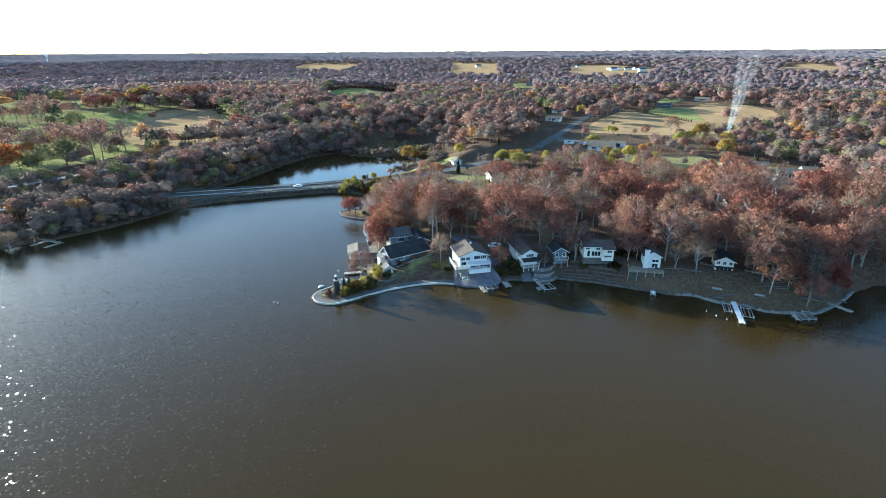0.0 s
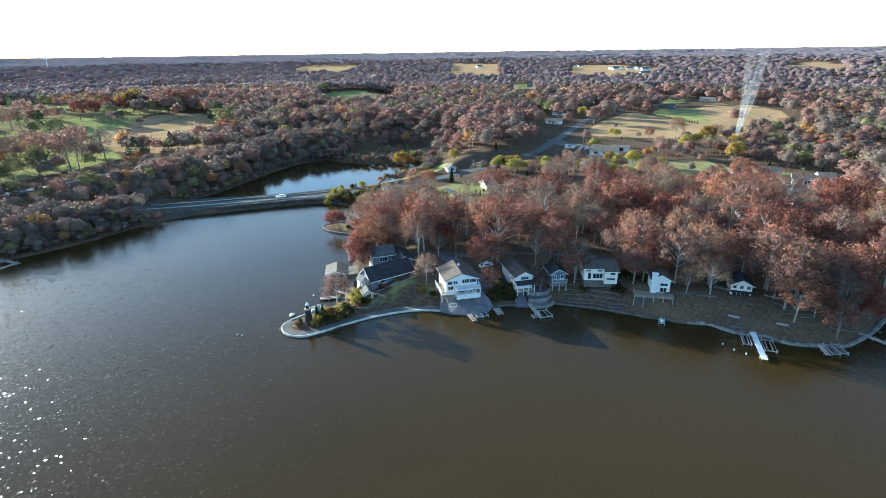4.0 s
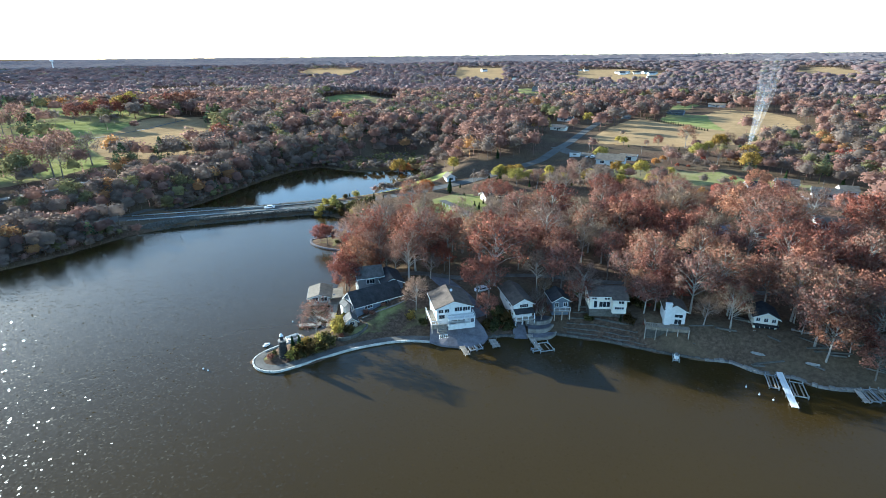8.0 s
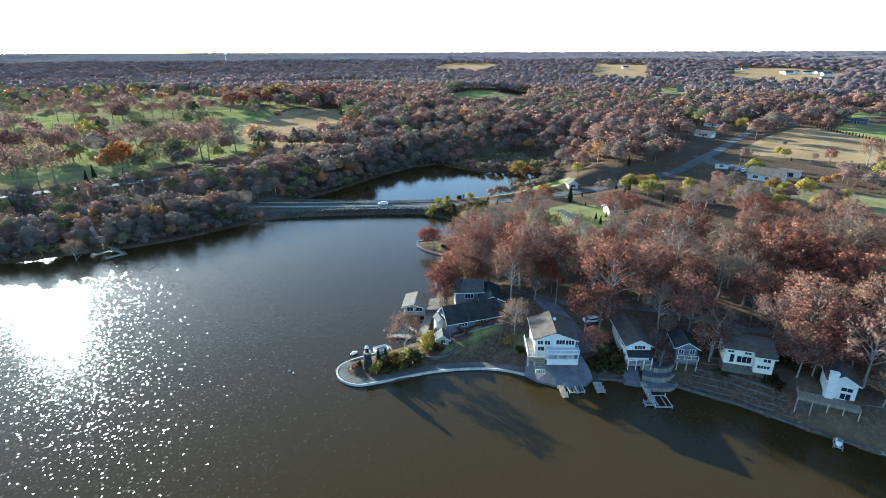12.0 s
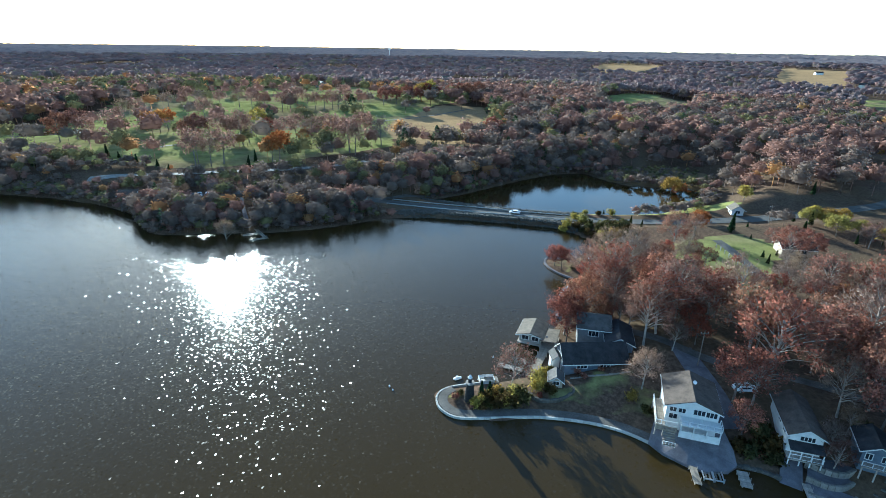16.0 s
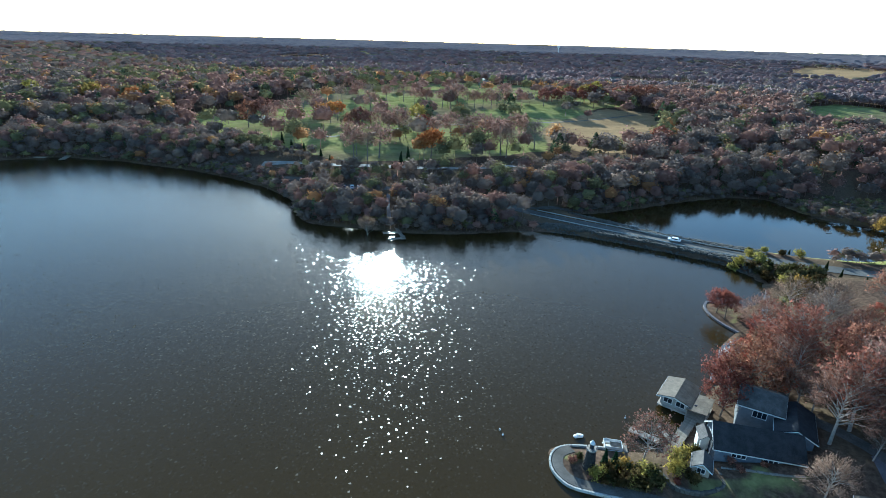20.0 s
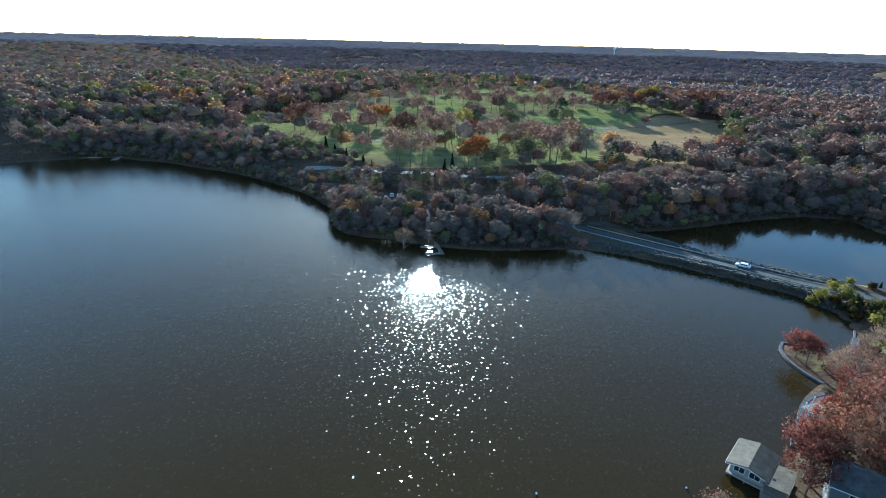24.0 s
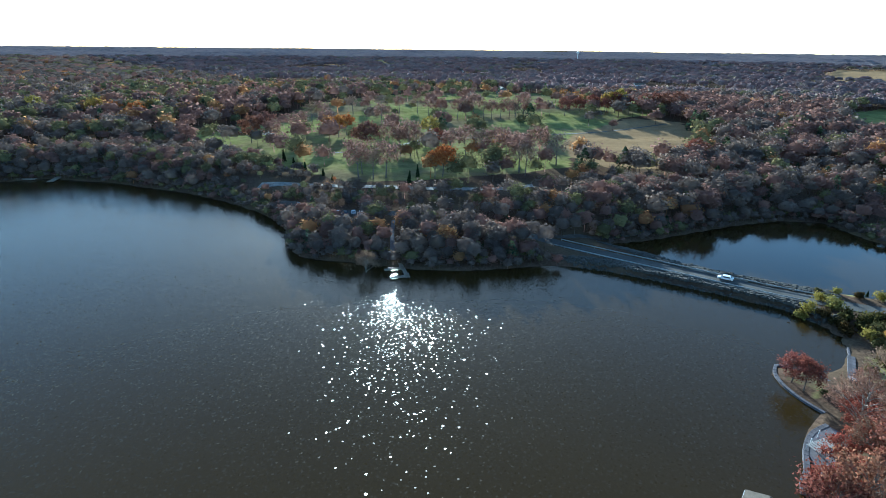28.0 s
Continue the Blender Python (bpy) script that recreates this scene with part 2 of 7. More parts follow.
def make_water(name="lake_water", stir=1.0):
    """Murky water under a skin of small wind facets: most lie nearly flat, a few stand steep."""
    m = bpy.data.materials.new(name)
    m.use_nodes = True
    nt = m.node_tree
    nt.nodes.remove(nt.nodes["Principled BSDF"])
    deep = node(nt, "BsdfDiffuse")
    nt.links.new(ramp(nt, noisy(nt, 0.012, 3.0), [(0.3, (0.0272, 0.0172, 0.0048)), (0.7, (0.0332, 0.0214, 0.0064))]), deep.inputs["Color"])
    skin = nt.nodes.new("ShaderNodeBsdfAnisotropic")
    skin.distribution = "BECKMANN"
    skin.inputs["Roughness"].default_value = 0.205 if stir > 0.5 else 0.1
    skin.inputs["Color"].default_value = (0.85, 0.85, 0.85, 1)
    fres = node(nt, "Fresnel", IOR=1.27)
    mix = nt.nodes.new("ShaderNodeMixShader")
    nt.links.new(fres.outputs[0], mix.inputs[0])
    nt.links.new(deep.outputs[0], mix.inputs[1])
    nt.links.new(skin.outputs[0], mix.inputs[2])
    nt.links.new(mix.outputs[0], nt.nodes["Material Output"].inputs["Surface"])

    def vmath(op, x, y=None):
        n = nt.nodes.new("ShaderNodeVectorMath")
        n.operation = op
        for sock, v in zip(n.inputs, (x, y)):
            if v is None:
                continue
            if hasattr(v, "is_output"):
                nt.links.new(v, sock)
            else:
                sock.default_value = v
        return n

    def fmath(op, x, y):
        n = nt.nodes.new("ShaderNodeMath")
        n.operation = op
        for sock, v in zip(n.inputs, (x, y)):
            if hasattr(v, "is_output"):
                nt.links.new(v, sock)
            else:
                sock.default_value = v
        return n.outputs[0]

    # broad faint swell
    bp = node(nt, "Bump", Strength=0.35 * stir, Distance=0.05)
    nt.links.new(noisy(nt, 0.3, 2.0, 0.5), bp.inputs["Height"])
    tc = nt.nodes.new("ShaderNodeTexCoord")
    vo = node(nt, "TexVoronoi", Scale=3.0)
    nt.links.new(tc.outputs["Object"], vo.inputs["Vector"])
    chance = nt.nodes.new("ShaderNodeTexWhiteNoise")
    nt.links.new(vo.outputs["Position"], chance.inputs["Vector"])
    cell, more = nt.nodes.new("ShaderNodeSeparateColor"), nt.nodes.new("ShaderNodeSeparateColor")
    nt.links.new(vo.outputs["Color"], cell.inputs[0])
    nt.links.new(chance.outputs["Color"], more.inputs[0])
    lean_x = fmath("ADD", fmath("ADD", cell.outputs[0], more.outputs[0]), fmath("SUBTRACT", more.outputs[1], 2.32))  # the ripples lean with the wind
    lean_y = fmath("ADD", fmath("ADD", cell.outputs[1], cell.outputs[2]), fmath("SUBTRACT", more.outputs[2], 1.52))
    both = nt.nodes.new("ShaderNodeCombineXYZ")
    nt.links.new(lean_x, both.inputs[0])
    nt.links.new(lean_y, both.inputs[1])
    wind = ramp(nt, noisy(nt, 0.03, 3.0, 0.55), [(0.3, (0.188 * stir,) * 3), (0.7, (0.24 * stir,) * 3)])
    calm = nt.nodes.new("ShaderNodeMapRange")  # two in three facets hardly stir
    calm.inputs[1].default_value, calm.inputs[2].default_value, calm.inputs[3].default_value = 0.6, 0.95, 0.12
    nt.links.new(chance.outputs["Value"], calm.inputs[0])
    steep = vmath("SCALE", both.outputs[0])
    nt.links.new(fmath("MULTIPLY", calm.outputs[0], wind), steep.inputs["Scale"])
    nrm = vmath("NORMALIZE", vmath("ADD", bp.outputs[0], steep.outputs[0]).outputs[0])
    nt.links.new(nrm.outputs[0], skin.inputs["Normal"])
    nt.links.new(bp.outputs[0], fres.inputs["Normal"])
    return m


M["water"] = make_water()
M["pond"] = make_water("pond_water", 0.12)


def make_ground():
    """Leaf litter by default; the 'cover' attribute holds lawn, stubble and meadow."""
    m = bpy.data.materials.new("ground_cover")
    m.use_nodes = True
    nt = m.node_tree
    b = nt.nodes["Principled BSDF"]
    at = nt.nodes.new("ShaderNodeAttribute")
    at.attribute_name = "cover"
    sep = nt.nodes.new("ShaderNodeSeparateColor")
    nt.links.new(at.outputs["Color"], sep.inputs[0])
    big, mid, small = noisy(nt, 0.02, 5.0), noisy(nt, 0.12, 5.0), noisy(nt, 1.2, 5.0, 0.7)

    def edge(sock):
        a = nt.nodes.new("ShaderNodeMath")
        a.operation = "ADD"
        nt.links.new(sock, a.inputs[0])
        nt.links.new(mid, a.inputs[1])
        r = nt.nodes.new("ShaderNodeMapRange")
        r.inputs[1].default_value, r.inputs[2].default_value = 0.85, 1.1
        nt.links.new(a.outputs[0], r.inputs[0])
        return r.outputs[0]

    litter = ramp(nt, small, [(0.3, (0.05, 0.035, 0.026)), (0.5, (0.088, 0.06, 0.043)), (0.72, (0.15, 0.1, 0.073))])
    lawn = ramp(nt, mid, [(0.3, (0.135, 0.14, 0.05)), (0.55, (0.22, 0.22, 0.08)), (0.75, (0.30, 0.27, 0.115))])
    worn = ramp(nt, mid, [(0.3, (0.13, 0.10, 0.062)), (0.7, (0.21, 0.165, 0.10))])
    lawn = mixc(nt, ramp(nt, noisy(nt, 0.018, 4.0), [(0.46, (0, 0, 0)), (0.62, (0.85, 0.85, 0.85))]), lawn, worn)
    field = ramp(nt, mid, [(0.3, (0.235, 0.155, 0.08)), (0.7, (0.32, 0.218, 0.118))])
    marsh = ramp(nt, mid, [(0.3, (0.10, 0.072, 0.040)), (0.7, (0.20, 0.145, 0.085))])
    rough_grass = ramp(nt, mid, [(0.35, (0.088, 0.066, 0.042)), (0.65, (0.125, 0.095, 0.058))])
    litter = mixc(nt, ramp(nt, noisy(nt, 0.035, 4.0), [(0.42, (0, 0, 0)), (0.6, (0.6, 0.6, 0.6))]), litter, rough_grass)
    col = mixc(nt, edge(sep.outputs[0]), litter, lawn)
    col = mixc(nt, edge(sep.outputs[1]), col, field)
    col = mixc(nt, edge(sep.outputs[2]), col, marsh)
    col = mixc(nt, 0.35, col, ramp(nt, big, [(0.35, (0.36, 0.36, 0.36)), (0.65, (0.64, 0.62, 0.58))]), "OVERLAY")
    col = mixc(nt, 0.3, col, ramp(nt, small, [(0.3, (0.25, 0.25, 0.25)), (0.7, (0.75, 0.75, 0.75))]), "OVERLAY")
    nt.links.new(col, b.inputs["Base Color"])
    b.inputs["Roughness"].default_value = 0.95
    b.inputs["Specular IOR Level"].default_value = 0.0
    bp = node(nt, "Bump", Strength=0.5, Distance=0.06)
    nt.links.new(small, bp.inputs["Height"])
    nt.links.new(bp.outputs[0], b.inputs["Normal"])
    return m


M["ground"] = make_ground()

# ---- plan: shores, roads, land use ----
PENINSULA = [(-37, 132.5), (-36.2, 129.8), (-34, 127.6), (-30, 126.9), (-25, 130), (-20, 133.5), (-16, 136.5), (-11, 139), (-5, 141), (3, 141),
             (7, 139), (11, 138.8), (15, 141), (22, 143), (31, 144), (38, 142.3), (45, 140.4), (52, 137.3), (58.5, 134.4), (65.5, 132.1), (71, 131.3), (74, 127.4),
             (77, 126.1), (82, 125), (83.5, 122.2), (87, 121), (92, 120.4), (97, 120.2), (104, 124), (110, 128), (116, 133), (125, 137), (150, 140), (220, 120), (400, 60), (700, -100)]
WEST = [(-500, -700), (-420, -150), (-380, 20), (-372, 80), (-364, 104), (-352, 112), (-334, 127), (-313, 138), (-290, 151), (-262, 161), (-240, 166), (-218, 168), (-206, 166),
        (-190, 161), (-180, 157), (-172, 160), (-158, 171), (-142, 183), (-130, 196), (-122, 210), (-116, 221), (-107, 229)]
NORTH = [(-98, 233.6), (-82, 239.4), (-67, 244.4), (-53, 247.8), (-44, 246), (-38, 241), (-35, 235), (-33, 226), (-36, 218), (-43, 214), (-43.2, 210.5),
         (-40, 207), (-36, 204.5), (-31, 203), (-31.5, 196), (-30, 189), (-27, 184), (-26, 178), (-25, 170), (-23.5, 161), (-23, 151), (-24, 146),
         (-26, 143.5), (-29, 141), (-33, 137.5), (-36, 135)]
LAKE = PENINSULA + [(700, -700)] + WEST + NORTH
POND = [(-116, 254), (-108, 270), (-100, 298), (-94, 318), (-85, 338), (-72, 350), (-57, 340), (-45, 335), (-30, 338), (-16, 348), (-9, 345), (-7, 326),
        (-12, 304), (-20, 291), (-36, 275), (-54, 263.6), (-70, 257.4), (-90, 252.2)]
ROAD = [(-190, 205), (-160, 222), (-140, 233), (-125, 235.2), (-107, 239.6), (-84, 246), (-68.6, 250.1), (-57, 253.2), (-43, 258.6), (-30, 264.8), (-16, 273.2), (15, 296), (38, 316), (62, 338),
        (88, 385), (112, 440), (150, 520), (200, 610), (280, 720), (420, 900)]
DRIVE = [(-262, 178), (-244, 192), (-230.7, 203.3), (-219, 221.8), (-208.9, 231.5), (-193, 246), (-178.5, 259.4), (-172, 290)]
GOLF = [(-232, 205), (-205, 232), (-182, 262), (-172, 300), (-158, 345), (-150, 395), (-160, 440), (-200, 530), (-300, 575), (-480, 640), (-800, 560),
        (-800, 200), (-560, 140), (-420, 175), (-320, 195)]
MEADOW = [(-180, 345), (-161, 362), (-151, 388), (-168, 434), (-200, 496), (-236, 540), (-275, 522), (-262, 428), (-236, 380), (-208, 352)]
FAIRWAYS = [(-236, 212), (-214, 250), (-196, 290), (-192, 330), (-240, 395), (-280, 520), (-262, 575), (-340, 622), (-480, 640), (-560, 590), (-570, 470), (-540, 360),
            (-462, 275), (-440, 196), (-345, 190), (-285, 200)]
FIELD_A = [(104, 392), (107, 403), (130, 445), (173, 510), (193, 490), (206, 470), (214, 440), (236, 424), (240, 394), (214, 380), (172, 374), (128, 376), (113, 379)]
FIELD_B = [(217, 424), (232, 488), (254, 545), (288, 585), (320, 572), (321, 518), (290, 450), (268, 408), (241, 404)]
THIN_LAWNS = [[(-43, 213), (-40, 208.5), (-33, 206), (-31, 213), (-36, 217)], [(-31, 219), (-33.5, 235), (-24, 238), (-22, 222)], [(-18, 141), (-13, 141), (-4, 143.5), (3, 145), (2.5, 153), (-4, 157), (-10, 153), (-14, 148)], [(-34.5, 132), (-32, 129.5), (-27, 131), (-20, 136), (-24, 140), (-30, 137)]]
LAWNS = [[(-8, 236), (2, 254), (12, 262), (26, 252), (22, 236), (24, 214), (12, 205), (-2, 218)], [(-160, 735), (-150, 790), (-60, 770), (-58, 722)],
         [(86, 300), (100, 315), (150, 300), (160, 270), (120, 276)], [(220, 590), (255, 650), (290, 640), (250, 580)],
         [(-56, 262), (-20, 284), (10, 308), (4, 318), (-22, 300)],
         [(194, 500), (206, 442), (218, 430), (232, 488), (252, 540), (225, 560)], 
         [(150, 282), (165, 284), (186, 262), (176, 256), (160, 262)]]
FAR_FIELDS = [[(250, 1085), (400, 1080), (600, 1500), (640, 1700), (582, 1952), (466, 2016)], [(19, 1290), (128, 1250), (226, 2240), (33, 2350)],
              [(790, 1300), (870, 1150), (1271, 1782), (1255, 1987)], [(-420, 1500), (-260, 1480), (-330, 2250), (-560, 2250)]]
FAR_LAWNS = [[(86, 665), (115, 655), (163, 958), (120, 967)], [(-128, 590), (-46, 580), (-56, 722), (-60, 770), (-150, 790), (-160, 735)]]
MARSH = [(-62, 340), (-45, 336), (-30, 339), (-9, 346), (0, 352), (-6, 382), (-32, 392), (-56, 368)]


def arr(poly):
    return np.array(poly, dtype=float)


def inside(poly, x, y):
    p = arr(poly)
    r = np.zeros(np.shape(x), bool)
    for (x0, y0), (x1, y1) in zip(p, np.roll(p, -1, 0)):
        if y0 == y1:
            continue
        c = ((y0 > y) != (y1 > y)) & (x < (x1 - x0) * (y - y0) / (y1 - y0) + x0)
        r ^= c
    return r


def line_dist(pts, x, y, closed=False):
    """Distance to a polyline, and the place along it as a fraction of its segments."""
    p = arr(pts)
    q = np.roll(p, -1, 0) if closed else p[1:]
    best = np.full(np.shape(x), 1e9)
    for (x0, y0), (x1, y1) in zip(p, q):
        dx, dy = x1 - x0, y1 - y0
        t = np.clip(((x - x0) * dx + (y - y0) * dy) / (dx * dx + dy * dy), 0, 1)
        best = np.minimum(best, np.hypot(x - x0 - t * dx, y - y0 - t * dy))
    return best


def smooth(t):
    t = np.clip(t, 0, 1)
    return t * t * (3 - 2 * t)


def waves(x, y):
    return (np.sin(x * 0.021 + 1.3) * np.cos(y * 0.017 + 0.4) + 0.5 * np.sin(x * 0.053 + y * 0.041) + 0.25 * np.sin(x * 0.13 - y * 0.11 + 2))


def shore_dist(x, y):
    d = np.minimum(line_dist(LAKE, x, y, True), line_dist(POND, x, y, True))
    wet = inside(LAKE, x, y) | inside(POND, x, y)
    return np.where(wet, -d, d)


def ground_z(x, y):
    """Height of the ground, for numbers or arrays."""
    x, y = np.asarray(x, float), np.asarray(y, float)
    d = shore_dist(x, y)
    west = smooth((-60 - x) / 60)
    top = 5.2 + 1.4 * west + 3.0 * smooth((y - 260) / 150) * (1 - west)
    top = top * (1 - 0.6 * smooth(1.3 - np.hypot(x + 165, y - 192) / 55))
    cliff = 6 * smooth((x - 52) / 5) * (1 - smooth((x - 70) / 8)) * (1 - smooth((y - 150) / 15))
    z = 0.45 + top * smooth((d - 0.8) / (26 - cliff - 2 * west - (12 * smooth((x - 16) / 14) + 4 * smooth((x - 36) / 10)) * (1 - smooth((y - 175) / 30)))) + waves(x, y) * 0.7 * smooth(d / 60)
    marsh = smooth(1 - line_dist(MARSH, x, y, True) / 30) * 1.0
    marsh = np.where(inside(MARSH, x, y), 1.0, marsh)
    z = z + (0.7 - z) * marsh * (d > 0)
    rd = line_dist(ROAD, x, y)
    rz = 1.9 + 6.0 * smooth((y - 275) / 110) + 1.5 * smooth((-120 - x) / 60)
    k = smooth((16 - rd) / 9) * (d > 0)
    z = z + (rz - z) * k
    r = np.hypot(x, y - 60)
    z = z + 6.0 * west * smooth((r - 440) / 150) * (1 - smooth((r - 800) / 500))
    z = z + 34 * smooth((r - 1500) / 4400) * 1.25
    return np.where(d < 0, np.maximum(-2.0, 0.45 + d * 0.8), z)


def axis(lo, hi, step, far):
    a = list(np.arange(lo, hi + step / 2, step))
    s = step
    while a[-1] < far:
        s *= 1.095
        a.append(a[-1] + s)
    s, b = step, []
    while (b[-1] if b else lo) > -far:
        s *= 1.095
        b.append((b[-1] if b else lo) - s)
    return np.array(b[::-1] + a)


def mesh_object(name, verts, faces, mat, parent=None, smooth_faces=False, normals=None):
    me = bpy.data.meshes.new(name)
    me.from_pydata(verts if isinstance(verts, list) else np.asarray(verts).tolist(), [], faces if isinstance(faces, list) else np.asarray(faces).tolist())
    me.materials.append(mat)
    if smooth_faces or normals is not None:
        me.polygons.foreach_set("use_smooth", [True] * len(me.polygons))
    if normals is not None:
        me.normals_split_custom_set_from_vertices(normals)
    ob = new(name, me)
    if parent:
        ob.parent = parent
    return ob


def grid_faces(nx, ny):
    i = (np.arange(ny - 1)[:, None] * nx + np.arange(nx - 1)[None, :]).ravel()
    return np.stack([i, i + 1, i + nx + 1, i + nx], 1)


def build_ground():
    xs, ys = axis(-400, 300, 3.0, 4650), axis(90, 480, 3.0, 4650)
    X, Y = np.meshgrid(xs, ys)
    Z = ground_z(X, Y)
    ob = mesh_object("ground", np.stack([X.ravel(), Y.ravel(), Z.ravel()], 1), grid_faces(len(xs), len(ys)), M["ground"], smooth_faces=True)
    x, y = X.ravel(), Y.ravel()
    lawn = inside(FAIRWAYS, x, y) & ~inside(MEADOW, x, y)
    for p in LAWNS:
        lawn |= inside(p, x, y)
    fields = inside(FIELD_A, x, y) | inside(FIELD_B, x, y)
    for p in FAR_FIELDS:
        fields |= inside(p, x, y)
    for p in FAR_LAWNS:
        lawn |= inside(p, x, y)
    rng = np.random.default_rng(5)
    for k in range(46):
        a, r = rng.uniform(-1.1, 1.3), rng.uniform(1300, 4300)
        cx, cy = -math.sin(a) * r, 60 + math.cos(a) * r
        w, h = rng.uniform(60, 260), rng.uniform(60, 200)
        hit_ = (np.abs(x - cx) < w) & (np.abs(y - cy) < h)
        if k % 3:
            fields |= hit_
        else:
            lawn |= hit_
    lawn = lawn.astype(float)
    for p in THIN_LAWNS:
        lawn = np.maximum(lawn, 0.47 * inside(p, x, y))
    marsh = inside(MARSH, x, y)
    fields = fields | inside(MEADOW, x, y)
    at = ob.data.color_attributes.new("cover", "FLOAT_COLOR", "POINT")
    c = np.stack([lawn, fields, marsh, np.ones_like(lawn)], 1).astype(np.float32)
    at.data.foreach_set("color", c.ravel())
    tagged(ob, "leaf-strewn ground with lawns, stubble fields and meadow", "ground", kind="structure")


build_ground()
lake = mesh_object("water", [(-900, -900, 0), (900, -900, 0), (900, 420, 0), (-900, 420, 0)], [(0, 1, 2, 3)], M["water"])
pond = mesh_object("pond_water", [(x_, y_, 0.012) for x_, y_ in [p for p in ROAD if -145 < p[0] < 20] + [(20, 420), (-145, 420)]], [tuple(range(len([p for p in ROAD if -145 < p[0] < 20]) + 2))], M["pond"])
tagged(pond, "still dark pond water behind the causeway", "pond", kind="structure")
tagged(lake, "calm murky brown lake water with fine ripples", "lake", kind="structure")


# ---- helpers for things and parts ----
def thing(name, label, category, m, group=""):
    ob = new(name)
    ob.matrix_world = m
    ob.empty_display_size = 0.3
    return tagged(ob, label, category, group)


def part(name, bm, mat, parent, label=""):
    me = bpy.data.meshes.new(name)
    bm.to_mesh(me)
    bm.free()
    me.materials.append(mat)
    ob = new(name, me)
    ob.parent = parent
    return tagged(ob, label)


def solid(*boxes, bevel=0.0):
    """A bmesh of boxes, each (x0, y0, z0, x1, y1, z1)."""
    bm = bmesh.new()
    for x0, y0, z0, x1, y1, z1 in boxes:
        v = [bm.verts.new(p) for p in ((x0, y0, z0), (x1, y0, z0), (x1, y1, z0), (x0, y1, z0), (x0, y0, z1), (x1, y0, z1), (x1, y1, z1), (x0, y1, z1))]
        for f in ((3, 2, 1, 0), (4, 5, 6, 7), (0, 1, 5, 4), (1, 2, 6, 5), (2, 3, 7, 6), (3, 0, 4, 7)):
            bm.faces.new([v[i] for i in f])
    if bevel:
        bmesh.ops.bevel(bm, geom=bm.edges[:], offset=bevel, segments=1, affect="EDGES")
    return bm


def prism(pts, z0, z1):
    """An upright prism over a counter-clockwise outline."""
    bm = bmesh.new()
    lo, hi = [bm.verts.new((x, y, z0)) for x, y in pts], [bm.verts.new((x, y, z1)) for x, y in pts]
    bm.faces.new(lo[::-1])
    bm.faces.new(hi)
    n = len(pts)
    for i in range(n):
        bm.faces.new((lo[i], lo[(i + 1) % n], hi[(i + 1) % n], hi[i]))
    return bm


def tube(rings, sides=8, cap=True):
    """A round body through rings of (x, y, z, radius), stacked upwards."""
    bm = bmesh.new()
    loops = [[bm.verts.new((x + r * math.cos(a), y + r * math.sin(a), z)) for a in (2 * math.pi * k / sides for k in range(sides))] for x, y, z, r in rings]
    for a, b in zip(loops, loops[1:]):
        for k in range(sides):
            bm.faces.new((a[k], a[(k + 1) % sides], b[(k + 1) % sides], b[k]))
    if cap:
        bm.faces.new(loops[0][::-1])
        bm.faces.new(loops[-1])
    return bm


# ---- trees ----
def branch(verts, faces, a, b, ra, rb, sides=5):
    a, b = Vector(a), Vector(b)
    d = (b - a).normalized()
    u = d.orthogonal().normalized()
    v = d.cross(u)
    n = len(verts)
    for p, r in ((a, ra), (b, rb)):
        for k in range(sides):
            t = 2 * math.pi * k / sides
            verts.append(tuple(p + u * (r * math.cos(t)) + v * (r * math.sin(t))))
    for k in range(sides):
        faces.append((n + k, n + (k + 1) % sides, n + sides + (k + 1) % sides, n + sides + k))


def blades(centres, size, rng, ways, ragged=0.35):
    """Small three-cornered leaf sprays that face outwards on the whole; ways are the outward directions."""
    n = len(centres)
    u = rng.normal(size=(n, 3))
    u /= np.linalg.norm(u, axis=1)[:, None]
    v = np.cross(u, rng.normal(size=(n, 3)))
    v /= np.linalg.norm(v, axis=1)[:, None]
    flip = np.einsum("ij,ij->i", np.cross(u, v), ways) < 0
    v[flip] *= -1
    s = size * rng.uniform(0.55, 1.45, size=(n, 1))
    vs = np.stack([centres + u * s * 0.62, centres + (v * 0.55 - u * 0.4) * s, centres + (-v * 0.55 - u * 0.35) * s], 1).reshape(-1, 3)
    nr = ways + rng.normal(size=(n, 3)) * ragged
    nr /= np.linalg.norm(nr, axis=1)[:, None]
    return vs, np.arange(3 * n).reshape(n, 3), np.repeat(nr, 3, 0)


def unit(a):
    return a / np.maximum(1e-6, np.linalg.norm(a, axis=1))[:, None]


